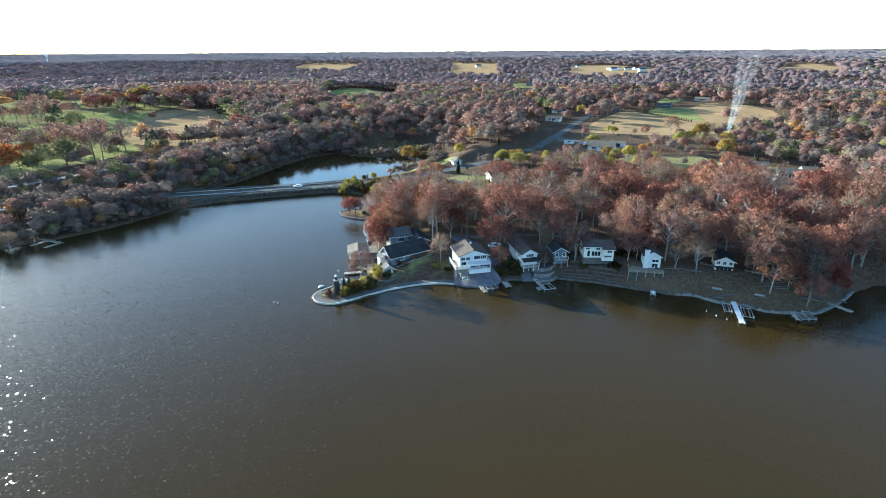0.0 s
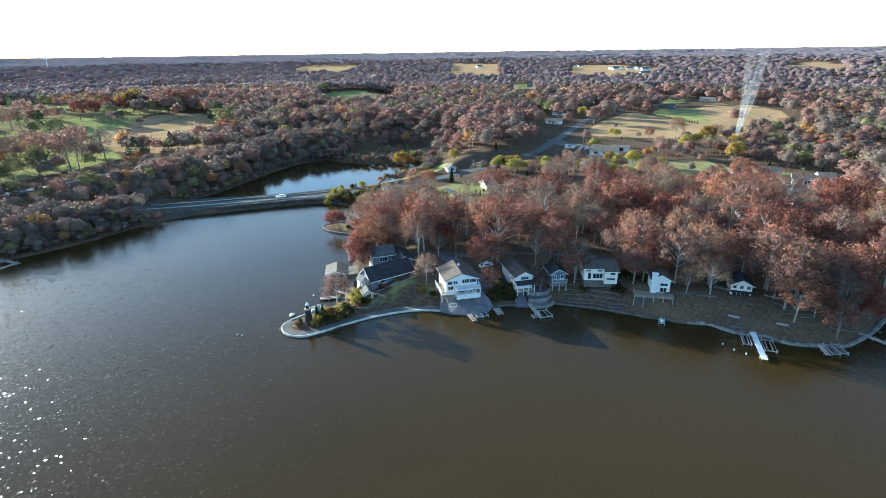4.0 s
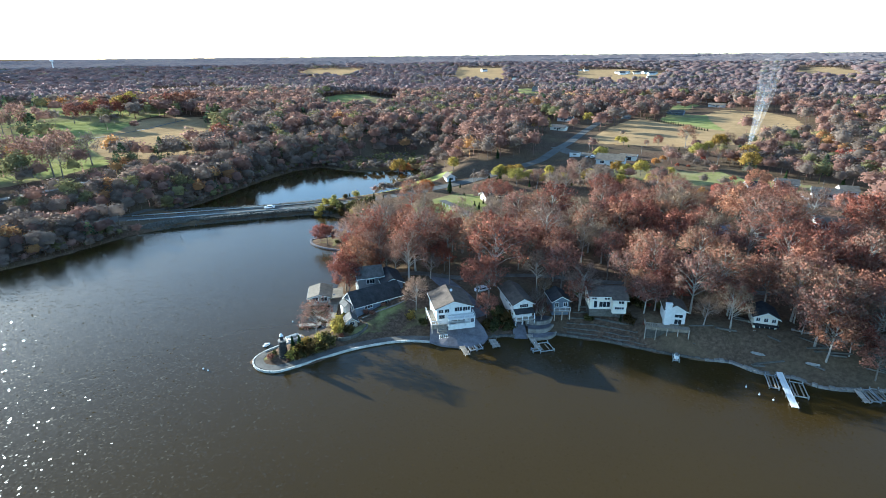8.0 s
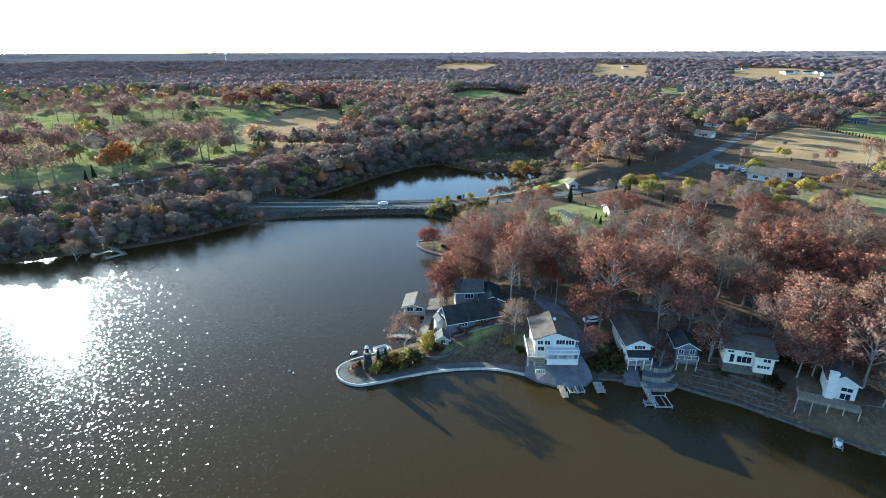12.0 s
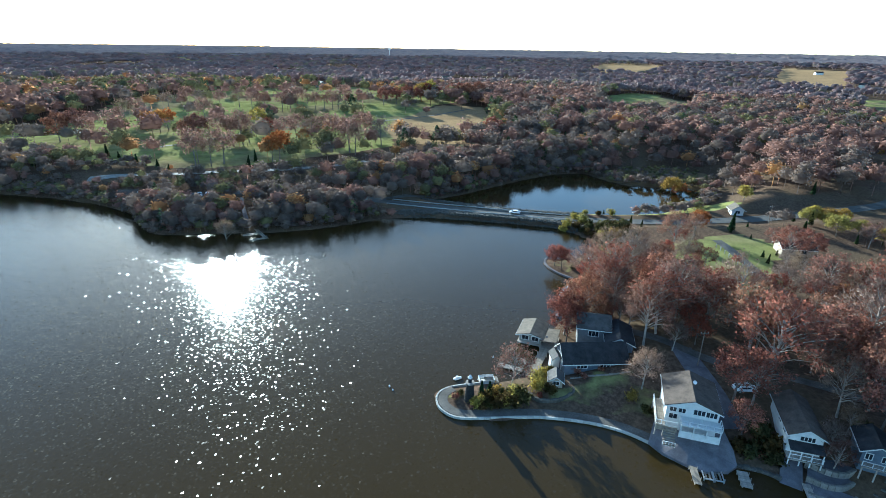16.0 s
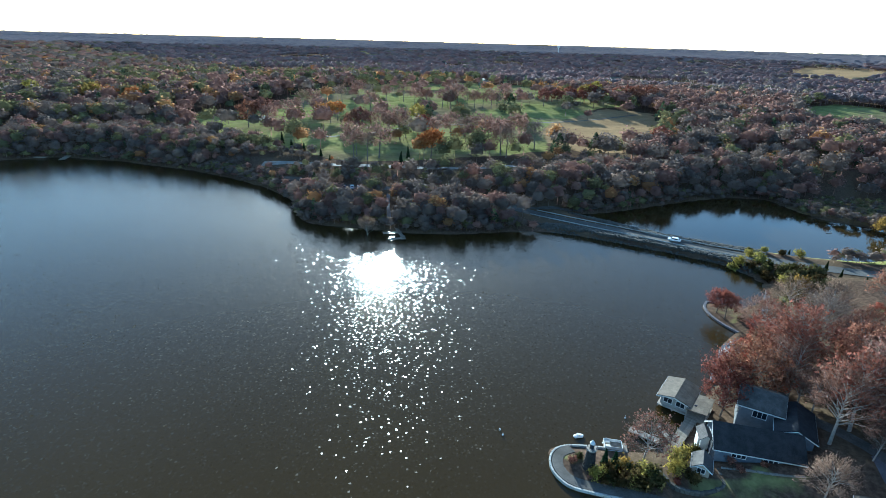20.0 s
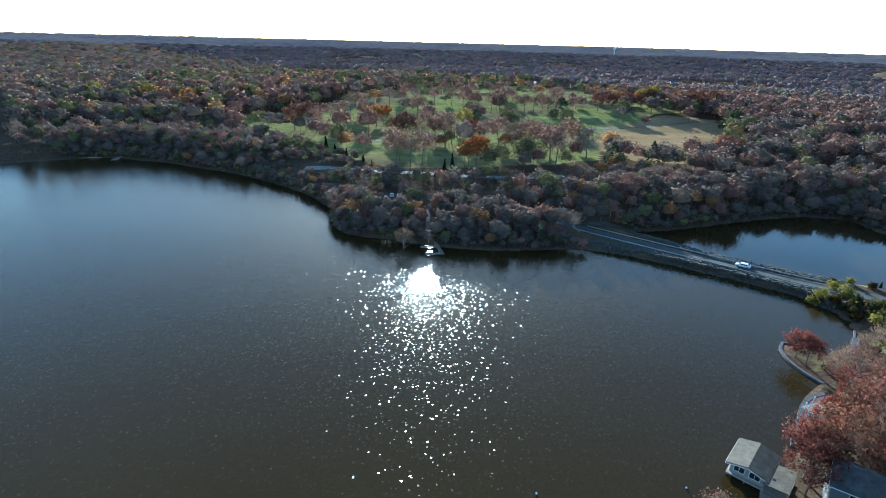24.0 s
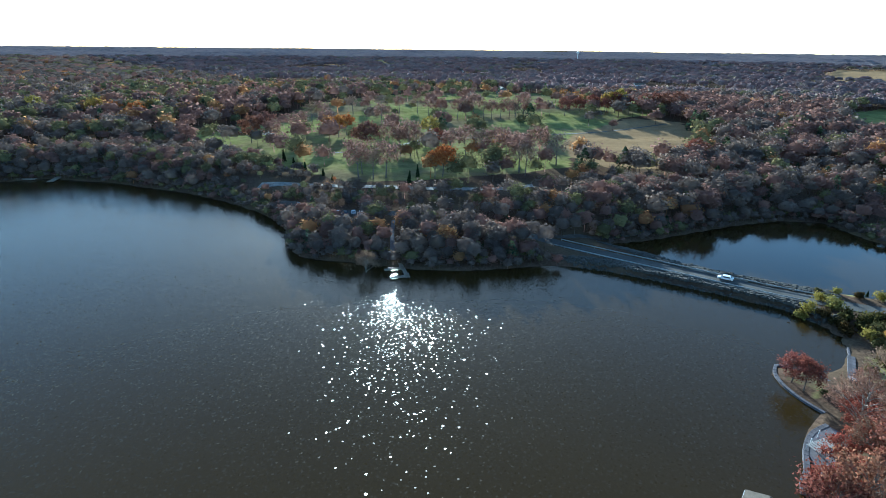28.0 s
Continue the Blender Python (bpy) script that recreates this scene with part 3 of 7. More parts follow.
def grow(seed, height, spread, trunk_part=0.3, limbs=24):
    """Trunk, limbs and boughs of a broadleaf tree with a domed crown, and the places and ways of its twig ends."""
    r = random.Random(seed)
    verts, faces, ends, ways = [], [], [], []
    r0 = height * 0.017
    lean = Vector((r.uniform(-0.06, 0.06), r.uniform(-0.06, 0.06), 1))
    knee, top = lean * (height * trunk_part), lean * (height * 0.72)
    branch(verts, faces, (0, 0, -0.6), knee, r0 * 1.3, r0 * 0.9, 7)
    branch(verts, faces, knee, top, r0 * 0.9, r0 * 0.3, 6)
    mid, up = height * (trunk_part + 1) / 2, height * (1 - trunk_part) / 2
    for k in range(limbs):
        t = (k + 0.5) / limbs
        el, a = math.asin(-0.42 + 1.4 * t), 2.39996 * k + r.uniform(-0.35, 0.35)
        f = r.uniform(0.62, 0.98)
        q = Vector((math.cos(el) * math.cos(a) * spread * f, math.cos(el) * math.sin(a) * spread * f, mid + math.sin(el) * up * f * 0.94))
        p = knee.lerp(top, min(1.0, max(0.0, (q.z - 0.30 * height - 0.5 * math.hypot(q.x, q.y)) / (0.5 * height))))
        bend = p.lerp(q, 0.5) + Vector((r.uniform(-0.3, 0.3), r.uniform(-0.3, 0.3), 0.05 * height * r.uniform(0.2, 1)))
        branch(verts, faces, p, bend, r0 * 0.42, r0 * 0.24, 4)
        branch(verts, faces, bend, q, r0 * 0.24, r0 * 0.09, 3)
        out = (q - Vector((0, 0, mid - 0.2 * up))).normalized()
        for j in range(2):
            w = (out + Vector((r.uniform(-1, 1), r.uniform(-1, 1), r.uniform(-0.6, 1)))).normalized()
            e = bend.lerp(q, 0.55 + 0.45 * j) + w * spread * r.uniform(0.12, 0.24)
            branch(verts, faces, bend.lerp(q, 0.5 + 0.4 * j), e, r0 * 0.11, r0 * 0.04, 3)
            ends.append(e), ways.append(w)
    return verts, faces, np.array([tuple(e) for e in ends]), np.array([tuple(w) for w in ways])


def tree_kind(name, seed, height, spread, mat, bark, label, leaves=900, twigs=260, leaf=0.34, trunk_part=0.24, clump=0.72, limbs=24, twig_mat=None, thick=0.035):
    rng = np.random.default_rng(seed)
    verts, faces, ends, ways = grow(seed, height, spread, trunk_part, limbs)
    tree = thing(name, label, "tree", Matrix())
    mesh_object("trunk", verts, faces, bark, tree)
    core = np.array([0, 0, height * 0.5])
    # fine twigs, each a thin three-cornered blade along its bough
    i = rng.integers(0, len(ends), twigs)
    c = ends[i] + rng.normal(size=(twigs, 3)) * clump * 0.8
    w = unit(unit(c - core) + 0.7 * ways[i] + rng.normal(size=(twigs, 3)) * 0.5)
    side = unit(np.cross(w, rng.normal(size=(twigs, 3)))) * thick
    ln = rng.uniform(0.6, 1.5, size=(twigs, 1))
    tv = np.stack([c - w * ln * 0.6 - side, c - w * ln * 0.6 + side, c + w * ln * 0.5], 1).reshape(-1, 3)
    tn = np.repeat(unit(unit(c - core) + rng.normal(size=(twigs, 3)) * 0.3), 3, 0)
    # leaf sprays in clumps at the twig ends
    j = rng.integers(0, len(ends), leaves)
    off = rng.normal(size=(leaves, 3)) * clump * np.array([1, 1, 0.8])
    c = ends[j] + off
    lv, lf, ln_ = blades(c, leaf, rng, unit(0.8 * unit(c - core) + 0.5 * unit(off) + np.array([0, 0, 0.15])), 0.4)
    v, f = np.concatenate([lv, tv]), np.arange(3 * (leaves + twigs)).reshape(-1, 3)
    crown = mesh_object("crown", v, f, mat, tree, normals=np.concatenate([ln_, tn]))
    crown.data.materials.append(twig_mat or M["twig"])
    idx = np.zeros(len(f), np.int32)
    idx[leaves:] = 1
    crown.data.polygons.foreach_set("material_index", idx)
    return tree


def conifer_kind(name, seed, height, spread, label):
    rng = np.random.default_rng(seed)
    tree = thing(name, label, "tree", Matrix())
    verts, faces = [], []
    branch(verts, faces, (0, 0, -0.5), (0, 0, height * 0.95), height * 0.02, 0.03, 6)
    mesh_object("trunk", verts, faces, M["bark"], tree)
    n = 1500
    t = rng.uniform(0.06, 1, n) ** 0.8
    rad = spread * (1 - t) * (0.55 + 0.45 * np.sin(t * 40) ** 2) * rng.uniform(0.35, 1.0, n) + 0.08
    a = rng.uniform(0, 2 * math.pi, n)
    c = np.stack([rad * np.cos(a), rad * np.sin(a), t * height], 1)
    v, f, nr = blades(c, 0.6, rng, np.stack([np.cos(a), np.sin(a), 0.35 + 0 * a], 1))
    mesh_object("crown", v, f, M["needle"], tree, normals=nr)
    return tree


def shrub_kind(name, seed, size, mat, label, leaves=700):
    rng = np.random.default_rng(seed)
    bush = thing(name, label, "shrub", Matrix())
    verts, faces, lobes = [], [], []
    for k in range(7):
        a, h = rng.uniform(0, 6.28), rng.uniform(0.5, 1.0)
        e = (math.cos(a) * size * rng.uniform(0.2, 0.75), math.sin(a) * size * rng.uniform(0.2, 0.75), size * h)
        branch(verts, faces, (0, 0, -0.3), e, 0.06, 0.02, 4)
        lobes.append(e)
    mesh_object("stem", verts, faces, M["bark"], bush)
    lobes = np.array(lobes)
    i = rng.integers(0, len(lobes), leaves)
    c = lobes[i] + rng.normal(size=(leaves, 3)) * size * 0.26
    c[:, 2] = np.abs(c[:, 2]) + 0.05
    v, f, nr = blades(c, 0.36, rng, unit(c - np.array([0, 0, size * 0.35])))
    mesh_object("foliage", v, f, mat, bush, normals=nr)
    return bush


KINDS = {
    "oak": [tree_kind("oak_tree", 11, 14.0, 6.0, M["oak"], M["bark"], "broad oak with russet brown withered leaves", 2700, 500, 0.39),
            tree_kind("oak_tree", 12, 12.5, 5.4, M["oak"], M["bark_pale"], "rounded oak with thinning mauve-brown leaves", 2300, 700, 0.37),
            tree_kind("oak_tree", 13, 15.5, 5.8, M["oak"], M["bark"], "high oak with dull red-brown leaves", 2700, 500, 0.39)],
    "thin": [tree_kind("oak_tree", 21, 14.5, 5.8, M["oak"], M["bark_pale"], "oak that has shed most of its brown leaves", 1300, 1600, 0.36),
             tree_kind("oak_tree", 22, 13, 5.4, M["oak"], M["bark_pale"], "half-bare oak with a few brown leaves", 1200, 1600, 0.36)],
    "bare": [tree_kind("bare_tree", 31, 14.5, 5.4, M["twig"], M["bark_pale"], "leafless pale grey tree with fine twigs", 500, 2200, 0.3, clump=0.75),
             tree_kind("bare_tree", 32, 12.5, 5.0, M["twig"], M["bark_pale"], "leafless grey-brown tree with a twiggy crown", 500, 2200, 0.3, clump=0.75)],
    "red": [tree_kind("maple_tree", 41, 12, 4.9, M["red_leaf"], M["bark"], "maple tree in deep red autumn leaf", 2600, 250, 0.40),
            tree_kind("maple_tree", 42, 13.5, 5.6, M["red_leaf"], M["bark"], "large tree with dark red autumn leaves", 2700, 250, 0.41)],
    "orange": [tree_kind("maple_tree", 51, 12, 5.2, M["orange"], M["bark"], "maple tree with orange-brown autumn leaves", 2400, 200, 0.5)],
    "yellow": [tree_kind("yellow_tree", 61, 10.5, 4.4, M["yellow"], M["bark"], "tree with yellow-green autumn leaves", 2000, 150, 0.48)],
    "far_oak": [tree_kind("oak_tree", 14, 16, 6.0, M["oak"], M["bark"], "tall dark round-headed tree on the golf course", 1300, 150, 0.75, 0.22, clump=0.95, limbs=14)],
    "far_thin": [tree_kind("oak_tree", 23, 16, 5.2, M["w_oak"], M["bark"], "high-stemmed thinly leaved oak on the golf course", 1000, 300, 0.62, 0.24, clump=1.0, limbs=14, thick=0.08)],
    "far_bare": [tree_kind("bare_tree", 33, 15, 4.6, M["twig"], M["bark"], "high-stemmed leafless tree on the golf course", 500, 600, 0.5, 0.26, clump=1.0, limbs=14, thick=0.07)],
    "far_orange": [tree_kind("maple_tree", 52, 13, 5.2, M["orange"], M["bark"], "orange-leaved maple on the golf course", 900, 100, 0.8, limbs=14)],
    "far_yellow": [tree_kind("yellow_tree", 62, 12.5, 5.0, M["yellow"], M["bark"], "yellow-green tree on the golf course", 900, 100, 0.75, limbs=14)],
    "conifer": [conifer_kind("spruce_tree", 71, 12, 2.8, "dark green spruce tree"), conifer_kind("spruce_tree", 72, 8, 2.2, "small dark green spruce tree")],
    "shrub": [shrub_kind("shrub", 81, 1.6, M["shrub"], "rounded olive green garden shrub"), shrub_kind("shrub", 82, 2.1, M["yellow"], "loose yellowing garden shrub"),
              shrub_kind("shrub", 83, 1.9, M["oak"], "rounded brown-leaved garden shrub")],
}
pick = random.Random(3)
used = set()


def plant(kind, x, y, scale=1.0, group="", z=None, which=None):
    ks = KINDS[kind]
    src = ks[pick.randrange(len(ks)) if which is None else which]
    z = float(ground_z(x, y)) if z is None else z
    s = scale * pick.uniform(0.92, 1.08)
    m = pose(x, y, z - 0.05, pick.uniform(-3, 3), pick.uniform(-3, 3), pick.uniform(0, 360)) @ Matrix.Diagonal((s * pick.uniform(0.93, 1.07), s * pick.uniform(0.93, 1.07), s, 1))
    if src.name not in used:
        used.add(src.name)
        src.matrix_basis = m
        ob = src
    else:
        ob = copy_thing(src, m)
    if group:
        ob["group"] = group
    return ob


FREE = []  # footprints kept free of trees: x, y, radius


def free(x, y):
    return all((x - a) ** 2 + (y - b) ** 2 > r * r for a, b, r in FREE)

LANE = [(-8, 172), (4, 168), (12, 165), (24, 168), (36, 167), (48, 163), (59, 162), (70, 162), (82, 160), (92, 153), (100, 160), (140, 178)]
YARDS = [[(74, 318), (78, 345), (120, 352), (122, 312), (88, 308)], [(140, 232), (150, 262), (185, 275), (195, 240), (180, 220)]]


# ---- houses ----
def gable_roof(bm, w, d, z, rise, over=0.5, thick=0.22):
    """Two slabs that meet in a ridge along y."""
    hw = w / 2 + over
    drop = rise * over / (w / 2)
    for s in (-1, 1):
        pts = [(0, z + rise), (s * hw, z - drop), (s * hw, z - drop + thick), (0, z + rise + thick)]
        lo = [bm.verts.new((px, -d / 2 - over, pz)) for px, pz in pts]
        hi = [bm.verts.new((px, d / 2 + over, pz)) for px, pz in pts]
        bm.faces.new(lo if s > 0 else lo[::-1])
        bm.faces.new(hi[::-1] if s > 0 else hi)
        for i in range(4):
            q = (lo[i], lo[(i + 1) % 4], hi[(i + 1) % 4], hi[i])
            bm.faces.new(q[::-1] if s > 0 else q)


def gable_wall(w, d, h, rise, foot=1.6):
    """Walls under a gable, ridge along y."""
    bm = bmesh.new()
    prof = [(-w / 2, -foot), (w / 2, -foot), (w / 2, h), (0, h + rise), (-w / 2, h)]
    a, b = [bm.verts.new((x, -d / 2, z)) for x, z in prof], [bm.verts.new((x, d / 2, z)) for x, z in prof]
    bm.faces.new(a)
    bm.faces.new(b[::-1])
    for i in range(5):
        bm.faces.new((a[i], b[i], b[(i + 1) % 5], a[(i + 1) % 5])[::-1])
    bmesh.ops.recalc_face_normals(bm, faces=bm.faces[:])
    return bm


def ring(w, h, t):
    """A rectangular frame in one piece, standing in the xz plane."""
    bm = bmesh.new()
    rows = []
    for y in (-0.07, 0.02):
        rows.append([bm.verts.new((x, y, z)) for x, z in ((-w / 2 - t, -t), (w / 2 + t, -t), (w / 2 + t, h + t), (-w / 2 - t, h + t), (-w / 2, 0), (w / 2, 0), (w / 2, h), (-w / 2, h))])
    for i in range(4):
        j = (i + 1) % 4
        for a, b in ((rows[0], rows[1]),):
            bm.faces.new((a[i], a[j], a[4 + j], a[4 + i]))
            bm.faces.new((b[j], b[i], b[4 + i], b[4 + j]))
            bm.faces.new((a[j], a[i], b[i], b[j]))
            bm.faces.new((a[4 + i], a[4 + j], b[4 + j], b[4 + i]))
    bmesh.ops.recalc_face_normals(bm, faces=bm.faces[:])
    return bm


def window(parent, x, y, z, w, h, face="front", frame_mat="white", panes=1, name="window"):
    """A framed window on a wall: front looks to -y, back to +y, left to -x, right to +x."""
    turn = {"front": 0, "right": 90, "back": 180, "left": -90}[face]
    t = 0.10
    fr = ring(w, h, t)
    f = part(name, fr, M[frame_mat], parent)
    f.matrix_local = pose(x, y, z, 0, 0, turn)
    for k in range(1, panes):
        part("mullion", solid((-w / 2 + w * k / panes - 0.04, -0.06, 0, -w / 2 + w * k / panes + 0.04, 0.02, h)), M[frame_mat], f)
    for k in range(panes):
        part("pane", solid((-w / 2 + w * k / panes + 0.04, -0.03, 0.02, -w / 2 + w * (k + 1) / panes - 0.04, 0.015, h - 0.02)), M["glass"], f)
    return f


def house(x, y, z, rot, w, d, h, rise, wall, roof, label, windows=(), ridge="y", over=0.5, group="lakeside houses", chimney=None, name="house", trim="white", clear=0.62, foot=1.6):
    """Ridge along the local y (gable to the front) or x. windows: (face, along, height, width, tall, panes)."""
    hs = thing(name, label, "house", pose(x, y, z, 0, 0, rot), group)
    turn = Matrix() if ridge == "y" else pose(0, 0, 0, 0, 0, 90)
    rw, rd = (w, d) if ridge == "y" else (d, w)
    bw = gable_wall(rw, rd, h, rise, foot)
    bw.transform(turn)
    part("wall", bw, M[wall], hs)
    br = bmesh.new()
    gable_roof(br, rw, rd, h, rise, over)
    br.transform(turn)
    part("roof", br, M[roof], hs)
    # barge boards and gutters along the eaves
    hw, drop = rw / 2 + over, rise * over / (rw / 2)
    for s in (-1, 1):
        g = solid((s * hw - 0.08, -rd / 2 - over, h - drop - 0.1, s * hw + 0.08, rd / 2 + over, h - drop + 0.06))
        g.transform(turn)
        part("gutter", g, M[trim], hs, "pale gutter")
        for e in (-1, 1):
            bb = bmesh.new()
            p = [(0, h + rise - 0.14), (s * hw, h - drop - 0.14), (s * hw, h - drop + 0.06), (0, h + rise + 0.06)]
            y0, y1 = e * (rd / 2 + over + 0.01), e * (rd / 2 + over + 0.05)
            a_, b_ = [bb.verts.new((px, y0, pz)) for px, pz in p], [bb.verts.new((px, y1, pz)) for px, pz in p]
            bb.faces.new(a_), bb.faces.new(b_[::-1])
            for i in range(4):
                bb.faces.new((a_[i], b_[i], b_[(i + 1) % 4], a_[(i + 1) % 4]))
            bmesh.ops.recalc_face_normals(bb, faces=bb.faces[:])
            bb.transform(turn)
            part("barge_board", bb, M[trim], hs)
    for face, a, zz, ww, tall, panes in windows:
        px, py = {"front": (a, -d / 2), "back": (a, d / 2), "left": (-w / 2, a), "right": (w / 2, a)}[face]
        window(hs, px, py, zz, ww, tall, face, trim, panes, "window" if tall < 1.75 else "patio_door")
    if chimney:
        cx, cy, cw, cd, cz, cm = chimney
        part("chimney", solid((cx - cw / 2, cy - cd / 2, -1.5, cx + cw / 2, cy + cd / 2, cz), (cx - cw / 2 - 0.1, cy - cd / 2 - 0.1, cz, cx + cw / 2 + 0.1, cy + cd / 2 + 0.1, cz + 0.2)), M[cm], hs)
    FREE.append((x, y, max(w, d) * clear + 1.0))
    return hs


def railing(parent, a, b, z, mat="white", h=0.95, gap=1.3):
    """A top rail, a low rail and single posts from a to b on the plan of the parent."""
    a, b = Vector((*a, z)), Vector((*b, z))
    n = max(2, round((b - a).length / gap) + 1)
    d = (b - a).normalized()
    m = Matrix.Translation(a) @ d.to_track_quat("X", "Z").to_matrix().to_4x4()
    ln = (b - a).length
    for zz, t in ((h, 0.09), (0.15, 0.06)):
        r = part("rail", solid((0, -t / 2, zz - t / 2, ln, t / 2, zz + t / 2)), M[mat], parent)
        r.matrix_local = m
    for k in range(n):
        p = part("rail_post", solid((-0.05, -0.05, 0, 0.05, 0.05, h)), M[mat], parent)
        p.matrix_local = Matrix.Translation(a.lerp(b, k / (n - 1)))


def deck_of(parent, x0, y0, x1, y1, z, foot, mat="deck", name="deck", posts=True, legs_mat="white"):
    """A boarded deck with single boards and legs."""
    n = max(2, round((x1 - x0) / 0.42))
    bm = solid((x0, y0, z - 0.22, x1, y1, z - 0.06))
    dk = part(name, bm, M[mat], parent)
    w = (x1 - x0) / n
    board = None
    for k in range(n):
        if board is None:
            ob = part("board", solid((0.02, y0 - 0.04, z - 0.06, w - 0.02, y1 + 0.04, z)), M[mat], dk)
            board = ob.data
        else:
            ob = new("board", board)
            ob.parent = dk
        ob.location.x = x0 + k * w
    if posts:
        for px in np.linspace(x0 + 0.15, x1 - 0.15, max(2, round((x1 - x0) / 2.6) + 1)):
            for py in (y0 + 0.15,) if y1 - y0 < 3 else (y0 + 0.15, y1 - 0.15):
                part("deck_post", solid((px - 0.09, py - 0.09, foot, px + 0.09, py + 0.09, z - 0.22)), M[legs_mat], parent)
    return dk


# the white house over the stone apron
A = house(8.06, 147.62, 4.0, 13, 8.6, 9.0, 3.9, 1.6, "white", "roof_brown", "white lake house with balcony and brown shingle roof",
          [("front", -3.2, 2.55, 1.15, 0.9, 2), ("front", -1.7, 2.55, 1.15, 0.9, 2), ("front", 1.1, 2.65, 1.9, 1.05, 3), ("front", 3.1, 2.6, 1.8, 1.05, 3),
           ("front", -3.0, 1.05, 1.4, 1.0, 2), ("front", 0.4, 0.1, 2.4, 1.8, 3), ("front", 3.2, 0.1, 2.0, 1.8, 2),
           ("left", -2.0, 2.7, 1.6, 1.0, 2), ("left", 1.8, 2.7, 1.4, 1.0, 2), ("left", -2.0, 1.0, 1.4, 0.9, 2), ("right", 0, 2.7, 1.6, 1.0, 2)])
deck_of(A, -2.0, -7.9, 4.6, -5.25, 1.95, -0.4, "white", "balcony")
railing(A, (-2.0, -7.85), (4.6, -7.85), 1.95, h=0.85)
railing(A, (4.6, -7.85), (4.6, -5.5), 1.95, h=0.85)
railing(A, (-2.0, -7.85), (-2.0, -5.5), 1.95, h=0.85)
deck_of(A, -6.0, -7.4, -4.35, 0.5, 0.75, -1.6, "deck", "side_deck", legs_mat="wood")
railing(A, (-5.95, -7.3), (-2.4, -7.3), 0.75, gap=0.9)
railing(A, (-5.95, -7.3), (-5.95, 0.4), 0.75)
part("deck_skirt", solid((-5.9, -7.35, -0.4, -2.3, -7.25, 0.55)), M["deck"], A)
part("lower_wall", solid((-2.0, -7.65, -0.9, 4.6, -7.4, 0.5)), M["white"], A, "low white terrace wall")
for k in range(7):
    part("stair_step", solid((-4.6, -7.9 - k * 0.32, 0.2 - k * 0.28, -2.6, -7.6 - k * 0.32, 0.35 - k * 0.28)), M["deck"], A)
railing(A, (-4.6, -9.7), (-2.6, -9.7), -1.7, "white", 0.9, 0.45)
part("satellite_dish", tube([(0, 0, 0, 0.05), (0, 0, 0.1, 0.35), (0, 0, 0.14, 0.36)], 12), M["white"], A).matrix_local = pose(0.4, 0.6, 6.0, 50, 0, 20)

for ch_ in A.children:  # the decks and stairs stand against the front wall
    if ch_.name.split(".")[0] in ("balcony", "rail", "rail_post", "side_deck", "deck_post", "deck_skirt", "lower_wall", "stair_step"):
        ch_.matrix_basis = Matrix.Translation((0, 0.7, 0)) @ ch_.matrix_basis

# cottage with the curved terraces
B = house(25.2, 152.6, 4.2, 13, 5.0, 11, 2.6, 1.3, "white", "roof_brown", "white gabled cottage with brown roof and glazed porch",
          [("front", 0.2, 1.5, 2.2, 0.85, 4), ("left", 0, 1.0, 1.4, 1.1, 2), ("left", -3, 1.0, 1.4, 1.1, 2)])
bp_ = bmesh.new()
v_ = [bp_.verts.new(p) for p in ((-2.6, -5.5, 1.3), (2.6, -5.5, 1.3), (2.6, -7.4, 0.75), (-2.6, -7.4, 0.75), (-2.6, -5.5, 1.15), (2.6, -5.5, 1.15), (2.6, -7.4, 0.6), (-2.6, -7.4, 0.6))]
for f_ in ((0, 3, 2, 1), (4, 5, 6, 7), (0, 1, 5, 4), (1, 2, 6, 5), (2, 3, 7, 6), (3, 0, 4, 7)):
    bp_.faces.new([v_[i] for i in f_])
bmesh.ops.recalc_face_normals(bp_, faces=bp_.faces[:])
part("porch_roof", bp_, M["roof_dark"], B)
for px_ in (-3.1, -1.0, 1.0, 3.1):
    part("porch_post", solid((px_ * 0.78 - 0.07, -7.35, -2.4, px_ * 0.78 + 0.07, -7.21, 0.65)), M["white"], B)
deck_of(B, -2.6, -7.5, 2.6, -5.55, -1.1, -2.6, "wood", "porch_floor", posts=False)
railing(B, (-2.5, -7.4), (2.5, -7.4), -1.1, gap=1.6)
C = house(35.8, 151.0, 4.6, 6, 4.2, 5.5, 2.5, 1.2, "bluegrey", "roof_dark", "small blue-grey cottage in the shade of trees",
          [("front", -1.1, 0.8, 0.9, 1.1, 2), ("front", 1.1, 0.8, 0.9, 1.1, 2)])
deck_of(C, -2.1, -4.2, 2.1, -2.8, 0.2, -2.4, "wood", "porch", legs_mat="wood")
railing(C, (-2.1, -4.1), (2.1, -4.1), 0.2)
D = house(47.0, 148.6, 6.3, -3, 8.6, 6, 3.3, 0.9, "cream", "roof_brown", "cream two-storey house with low brown roof above stone terraces",
          [("front", -3.3, 2.3, 1.2, 0.7, 2), ("front", -0.2, 2.3, 1.2, 0.7, 2), ("front", -0.7, 0.3, 2.6, 1.4, 3), ("front", -2.9, 0.1, 0.8, 1.8, 1)], ridge="x", foot=0.3)
part("wing", solid((1.0, -4.1, -0.9, 4.3, -2.95, 2.75)), M["cream"], D)
bw_ = bmesh.new()
v_ = [bw_.verts.new(p) for p in ((0.7, -4.5, 2.72), (4.7, -4.5, 2.72), (4.7, -2.6, 3.42), (0.7, -2.6, 3.42), (0.7, -4.5, 2.9), (4.7, -4.5, 2.9), (4.7, -2.6, 3.6), (0.7, -2.6, 3.6))]
